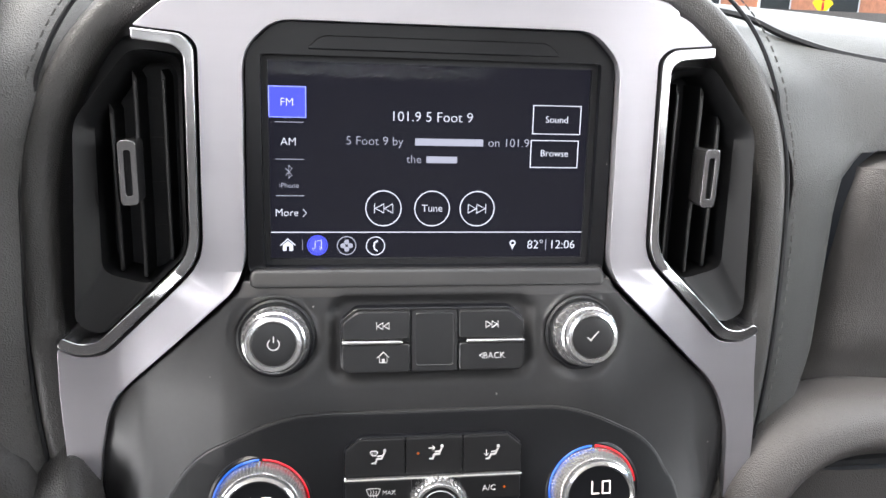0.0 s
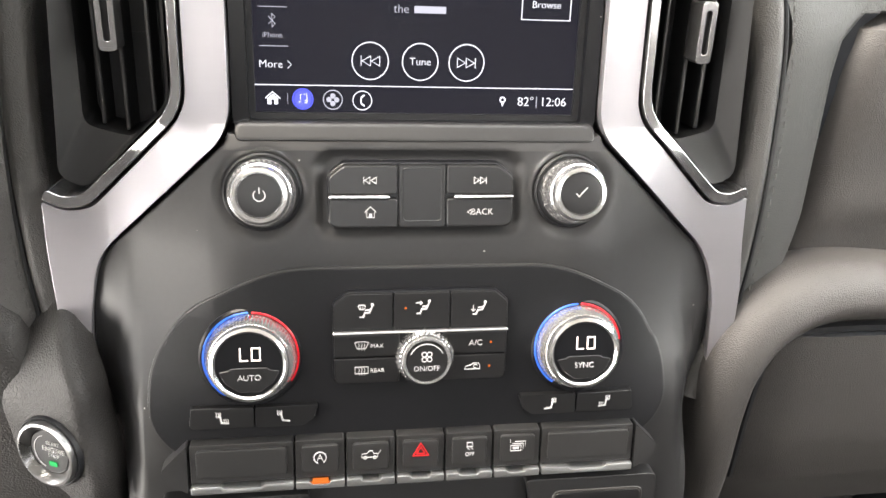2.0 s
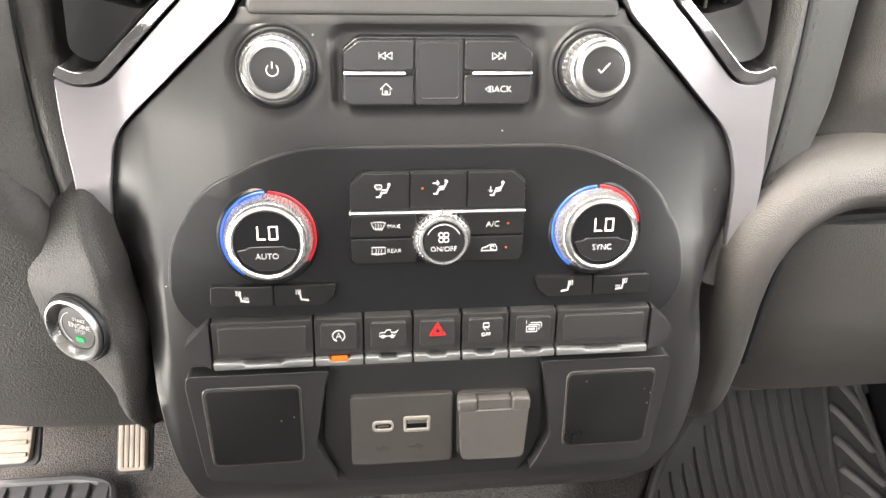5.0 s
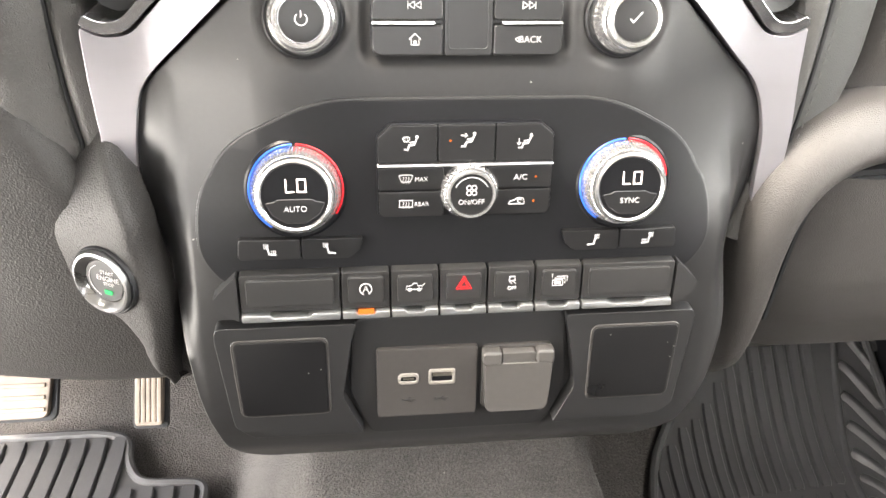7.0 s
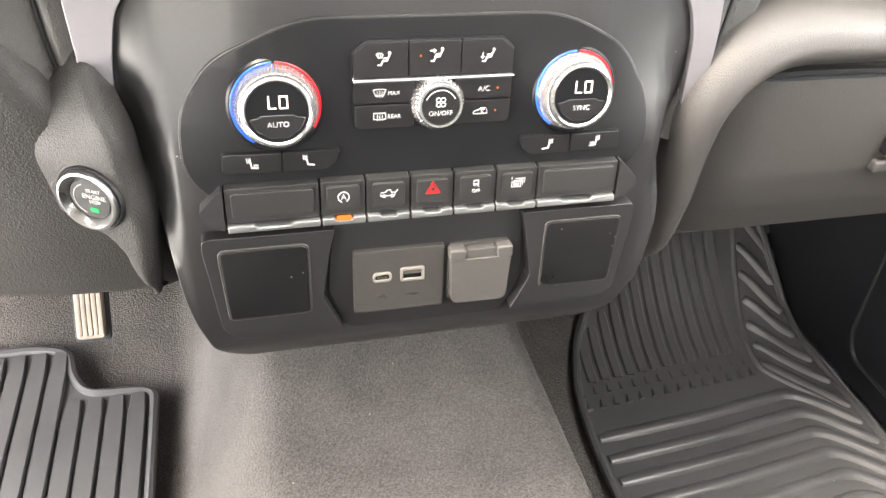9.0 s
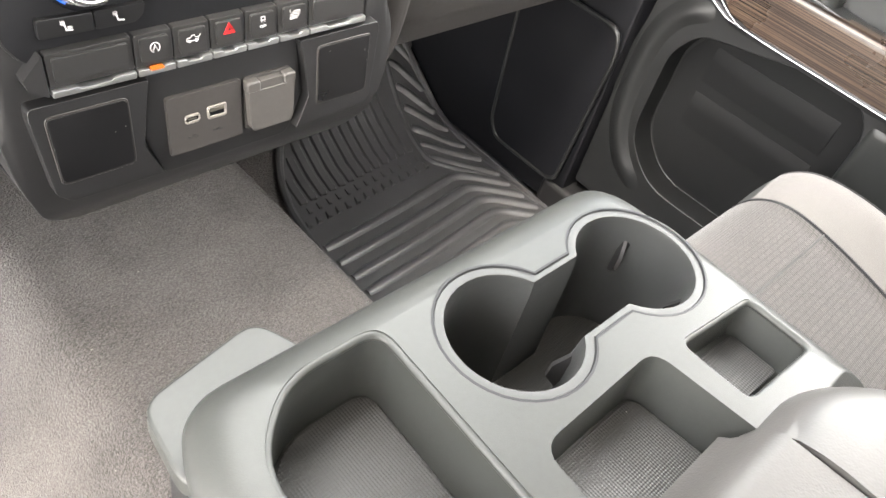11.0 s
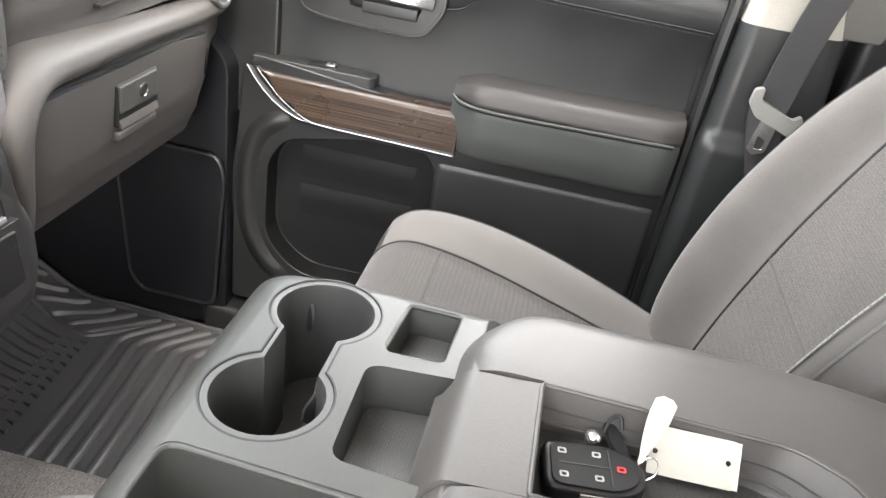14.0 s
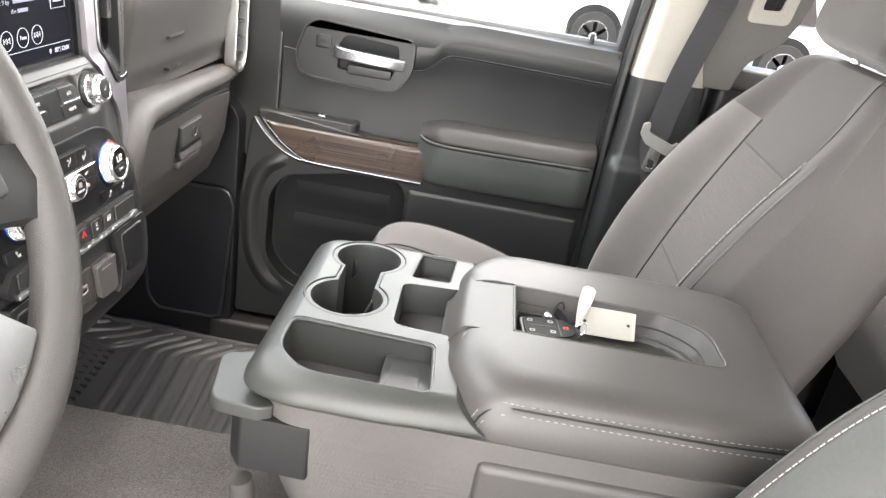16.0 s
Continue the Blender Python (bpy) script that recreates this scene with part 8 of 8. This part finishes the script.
def pedal(name, cx, cy, cz, w, h, tilt, label, grooves, across):
    ped = thing(name, (cx, cy, cz - h / 2), label, "pedal", "pedals")
    m = Matrix.Translation((cx, cy, cz)) @ Matrix.Rotation(radians(tilt), 4, "X")
    b = slab(rounded([(-w / 2, -h / 2), (w / 2 * 0.92, -h / 2), (w / 2, h / 2), (-w / 2, h / 2)], min(w, h) * 0.16, 4), -0.006, 0.006, "z", 0.003, 2)
    bmesh.ops.transform(b, matrix=m, verts=b.verts)
    part("pad", b, RUBBER_WORN, ped, "worn tan-grey rubber pad")
    for i in range(grooves):
        k = (i + 0.5) / grooves - 0.5
        g = box(-w * 0.46, w * 0.44, k * h * 0.9 - 0.0028, k * h * 0.9 + 0.0028, 0.004, 0.0095, 0.002) if across else box(k * w * 0.9 - 0.0030, k * w * 0.9 + 0.0030, -h * 0.45, h * 0.45, 0.004, 0.0095, 0.002)
        bmesh.ops.transform(g, matrix=m, verts=g.verts)
        part("tread", g, RUBBER_WORN, ped)
    rim = slab(rounded([(-w / 2 - 0.004, -h / 2 - 0.004), (w / 2 + 0.004, -h / 2 - 0.004), (w / 2 + 0.005, h / 2 + 0.004), (-w / 2 - 0.004, h / 2 + 0.004)], min(w, h) * 0.18, 4), -0.012, -0.004, "z", 0.002, 2)
    bmesh.ops.transform(rim, matrix=m, verts=rim.verts)
    part("backing", rim, PLASTIC_DARK, ped)
    part("arm", tube([(cx, cy + 0.01, cz), (cx - 0.01, cy + 0.12, cz + 0.12), (cx - 0.01, cy + 0.14, cz + 0.30)], 0.009, 8), PLASTIC_DARK, ped)
    return ped


pedal("brake_pedal", -0.506, 0.965, 0.148, 0.115, 0.068, 50, "worn rubber brake pedal above the mat", 4, True)
pedal("accelerator_pedal", -0.327, 0.955, 0.148, 0.036, 0.088, 52, "narrow worn ribbed accelerator pedal", 5, False)

# ---- shell of the cab ----
setting("firewall", box(-0.82, 0.82, 1.15, 1.20, 0.0, 0.90, 0.0), PLASTIC_DARK, "dark bulkhead ahead of the footwells", "bulkhead")
setting("dash_underside", box(-0.80, 0.80, 0.72, 1.16, 0.52, 0.62, 0.02), PLASTIC_DARK, "dark underside of the dashboard", "dashboard")
roof_rows = [[(x, y, 1.245 - 0.05 * (abs(x) / 0.66) ** 3 - 0.03 * abs((y + 0.3) / 0.8) ** 3) for x in [-0.66 + 1.32 * j / 16 for j in range(17)]] for y in [0.36 - 1.55 * i / 16 for i in range(17)]]
setting("ceiling", shell(roof_rows, 0.03), HEADLINER, "pale cloth headliner", "ceiling")
setting("rear_wall", box(-0.80, 0.80, -1.26, -1.22, 0.0, 0.85, 0.0), PLASTIC, "black rear wall of the cab", "wall")
for sx in (-1, 1):
    setting("a_pillar", tube(smooth_path([(0.80 * sx, 1.02, 0.86), (0.73 * sx, 0.68, 1.06), (0.655 * sx, 0.36, 1.20)], 6), 0.034, 10), BEIGE, "pale windscreen pillar trim", "pillar")
    setting("roof_rail", tube([(0.655 * sx, 0.38, 1.195), (0.665 * sx, -0.4, 1.205), (0.64 * sx, -1.2, 1.16)], 0.035, 10), BEIGE, "pale roof rail trim", "pillar")
    setting("c_pillar", tube([(0.76 * sx, -1.2, 0.78), (0.66 * sx, -1.19, 1.16)], 0.06, 10), BEIGE, "pale rear pillar trim", "pillar")
setting("driver_b_pillar", box(-0.78, -0.70, -0.30, -0.14, 0.08, 1.18, 0.02), BEIGE, "pale driver side door pillar", "pillar")
setting("driver_sill", box(-0.86, -0.74, -1.2, 1.1, -0.10, 0.06, 0.02), PLASTIC, "black driver door sill", "trim panel")
windscreen = setting("window_windscreen", shell([[(x, 1.10 - 0.72 * t, 0.90 + 0.30 * t) for x in (-0.74 + 0.10 * t, 0.0, 0.74 - 0.10 * t)] for t in (0.0, 0.5, 1.0)], 0.004), GLASS, "clear windscreen", "window")
windscreen.visible_shadow = False

# ---- outside ----
GROUND = -0.78
ground_rows = [[(x, y, GROUND) for x in (-900, -60, -20, 0, 20, 60, 900)] for y in (-900, -60, -20, 0, 20, 60, 900)]
setting("ground", loft(ground_rows, closed=False), PAVING, "pale worn asphalt of a car park", "ground", 0)


def parked_car(at, turn, paint, label, suv=True):
    """A parked car whose length runs along its own y."""
    car = new("parked_car")
    tagged(car, label, "car", "parked cars")
    sections = []
    for y, hw, z0, zb, zt, tw in ((-2.3, 0.70, 0.45, 0.75, 0.80, 0.62), (-2.2, 0.86, 0.32, 0.95, 1.02, 0.70), (-1.9, 0.92, 0.28, 1.0, 1.60, 0.66), (-1.0, 0.94, 0.26, 1.0, 1.72, 0.66), (0.2, 0.94, 0.26, 1.0, 1.72, 0.66), (0.6, 0.94, 0.26, 1.0, 1.50, 0.68), (1.1, 0.94, 0.26, 1.0, 1.06, 0.74), (1.9, 0.92, 0.28, 0.93, 0.96, 0.72), (2.25, 0.84, 0.32, 0.78, 0.82, 0.66), (2.35, 0.66, 0.42, 0.66, 0.70, 0.55)):
        sections.append([(px, y, pz) for px, pz in ((-hw * 0.9, z0), (-hw, z0 + 0.12), (-hw, zb - 0.15), (-hw * 0.97, zb), (-tw, zt - 0.04), (-tw * 0.85, zt), (tw * 0.85, zt), (tw, zt - 0.04), (hw * 0.97, zb), (hw, zb - 0.15), (hw, z0 + 0.12), (hw * 0.9, z0))])
    body = new("body", finish(soften(loft(sections), 0.02, 2, 40), "body", paint))
    body.parent = car
    for sx in (-1, 1):
        for y0, y1, y2, y3 in ((-1.75, -0.72, -0.72, -1.60), (-0.64, 0.50, 0.24, -0.64)):
            quad = [(sx * 0.945, y0, 1.03), (sx * 0.945, y1, 1.03), (sx * 0.70, y2, 1.60), (sx * 0.70, y3, 1.60)]
            bm = bmesh.new()
            vs = [bm.verts.new(q) for q in quad]
            bm.faces.new(vs)
            bmesh.ops.solidify(bm, geom=bm.faces[:], thickness=0.02)
            win = new("side_window", finish(bm, "side_window", CAR_GLASS))
            win.parent = car
        for y in (-1.42, 1.45):
            w = new("wheel", finish(lathe([(0.22, -0.10), (0.345, -0.10), (0.365, -0.06), (0.365, 0.08), (0.345, 0.11), (0.24, 0.115)], (0, 0, 0), 32), "tyre", TYRE))
            w.parent = car
            w.matrix_basis = Matrix.Translation((sx * 0.86, y, 0.365)) @ Matrix.Rotation(radians(90 * sx), 4, "Z")
            hub_bm = join(lathe([(0.245, 0.08), (0.245, 0.112), (0.225, 0.116), (0.225, 0.09)], (0, 0, 0), 32), lathe([(0.06, 0.07), (0.06, 0.12), (0.03, 0.125)], (0, 0, 0), 16), *[box(-0.034, 0.034, -0.115, -0.09, 0.03, 0.235, 0.006) for k in range(1)])
            for k in range(1, 7):
                b = box(-0.034, 0.034, -0.115, -0.09, 0.03, 0.235, 0.006)
                bmesh.ops.transform(b, matrix=Matrix.Rotation(2 * math.pi * k / 7, 4, "Y"), verts=b.verts)
                hub_bm = join(hub_bm, b)
            rim_ob = new("rim", finish(hub_bm, "rim", ALLOY))
            rim_ob.parent = w
            arch = new("wheel_arch", finish(lathe([(0.30, 0.02), (0.43, 0.02), (0.43, 0.075), (0.38, 0.078)], (0, 0, 0), 32), "wheel_arch", PLASTIC_DARK))
            arch.parent = car
            arch.matrix_basis = Matrix.Translation((sx * 0.872, y, 0.40)) @ Matrix.Rotation(radians(90 * sx), 4, "Z")
    for sx in (-1, 1):
        bm = box(sx * 0.62 - 0.16, sx * 0.62 + 0.16, 2.18, 2.32, 0.66, 0.80, 0.03)
        lamp = new("headlight", finish(bm, "headlight", CHROME))
        lamp.parent = car
        bm = box(sx * 0.72 - 0.12, sx * 0.72 + 0.12, -2.31, -2.18, 0.72, 0.98, 0.03)
        lamp = new("tail_light", finish(bm, "tail_light", RED_RING))
        lamp.parent = car
    car.matrix_basis = Matrix.Translation((at[0], at[1], GROUND)) @ Matrix.Rotation(radians(turn), 4, "Z")
    return car


parked_car((12.3, -2.75, 0), 0, CAR_WHITE, "white estate car parked in the lot")
parked_car((15.6, 2.6, 0), 14, CAR_DARK, "dark purple car parked behind the white car")
parked_car((13.2, -9.0, 0), 4, CAR_GREY, "grey car parked along the lot")
parked_car((20.6, 33.0, 0), 80, CAR_GREY, "grey car parked before the brick building")
parked_car((13.4, 34.0, 0), 86, CAR_WHITE, "white car parked before the brick building")

sign = thing("road_sign", (19.55, 30.0, GROUND), "yellow diamond warning sign on a steel post", "road sign")
part("post", tube([(19.55, 30.03, GROUND), (19.55, 30.03, 3.9)], 0.035, 10), ALLOY, sign)
part("face_plate", slab(rounded([(19.55, 2.80), (20.02, 3.27), (19.55, 3.74), (19.08, 3.27)], 0.06, 3), 29.97, 29.99, "y"), YELLOW, sign, "yellow diamond plate")
part("warning_symbol", join(slab(circle(19.55, 3.45, 0.10, 16), 29.955, 29.969, "y"), slab(rect(19.50, 19.60, 3.0, 3.3), 29.955, 29.969, "y")), RED_PRINT, sign)

shop = thing("brick_building", (24, 58, GROUND), "long low orange brick building across the road", "building")
part("wall", box(6, 60, 56, 66, GROUND, 7.5, 0.0), BRICK, shop)
part("plinth", box(5.9, 60.1, 55.9, 56.0, GROUND, 3.2, 0.0), CAR_WHITE, shop)
part("roof_edge", box(5.8, 60.2, 55.8, 66.2, 7.5, 7.9, 0.0), ALLOY, shop)
for i in range(9):
    x = 9 + 5.6 * i
    win = part("window", box(x, x + 2.6, 55.85, 56.05, 4.6, 6.4, 0.0), CAR_WHITE, shop)
    part("window_glass", box(x + 0.15, x + 2.45, 55.80, 55.86, 4.75, 6.25, 0.0), CAR_GLASS, win)


def tree(at, height, spread):
    t = thing("tree", (at[0], at[1], GROUND), "leafy green roadside tree", "tree", "trees")
    rings = [[(at[0] + r * math.cos(a) + 0.1 * k, at[1] + r * math.sin(a), GROUND + height * k) for a in [2 * math.pi * i / 10 for i in range(10)]] for k, r in ((0.0, 0.22), (0.2, 0.16), (0.5, 0.11), (0.8, 0.04))]
    trunk = part("trunk", loft(rings), BARK, t)
    rng = random.Random(int(at[0] * 10))
    for k in range(6):
        a, h = rng.random() * 6.28, 0.35 + 0.09 * k
        p = Vector((at[0], at[1], GROUND + height * h))
        part("limb", tube([p, p + Vector((math.cos(a) * spread * 0.4, math.sin(a) * spread * 0.4, height * 0.14))], 0.05, 6), BARK, trunk)
    bm = bmesh.new()
    for k in range(2600):
        a, u, r = rng.random() * 6.28, rng.random() * 2 - 1, rng.random() ** 0.4
        wob = 0.75 + 0.35 * noise.noise(Vector((math.cos(a) * 1.7, math.sin(a) * 1.7, u * 2 + at[0])))
        c = Vector((at[0] + spread * wob * r * math.cos(a) * math.sqrt(1 - u * u), at[1] + spread * wob * r * math.sin(a) * math.sqrt(1 - u * u), GROUND + height * (0.66 + 0.34 * wob * r * u)))
        s = 0.10 + 0.10 * rng.random()
        d, e = Vector((rng.random() - 0.5, rng.random() - 0.5, rng.random() - 0.5)).normalized() * s, Vector((rng.random() - 0.5, rng.random() - 0.5, rng.random() - 0.5)).normalized() * s
        bm.faces.new([bm.verts.new(q) for q in (c - d, c + e, c + d, c - e)])
    part("crown", bm, LEAF, t, smooth=0)


tree((15.5, 46.0), 8.0, 2.6)
tree((18.5, 50.0), 9.0, 2.8)
tree((11.0, 44.0), 7.0, 2.4)
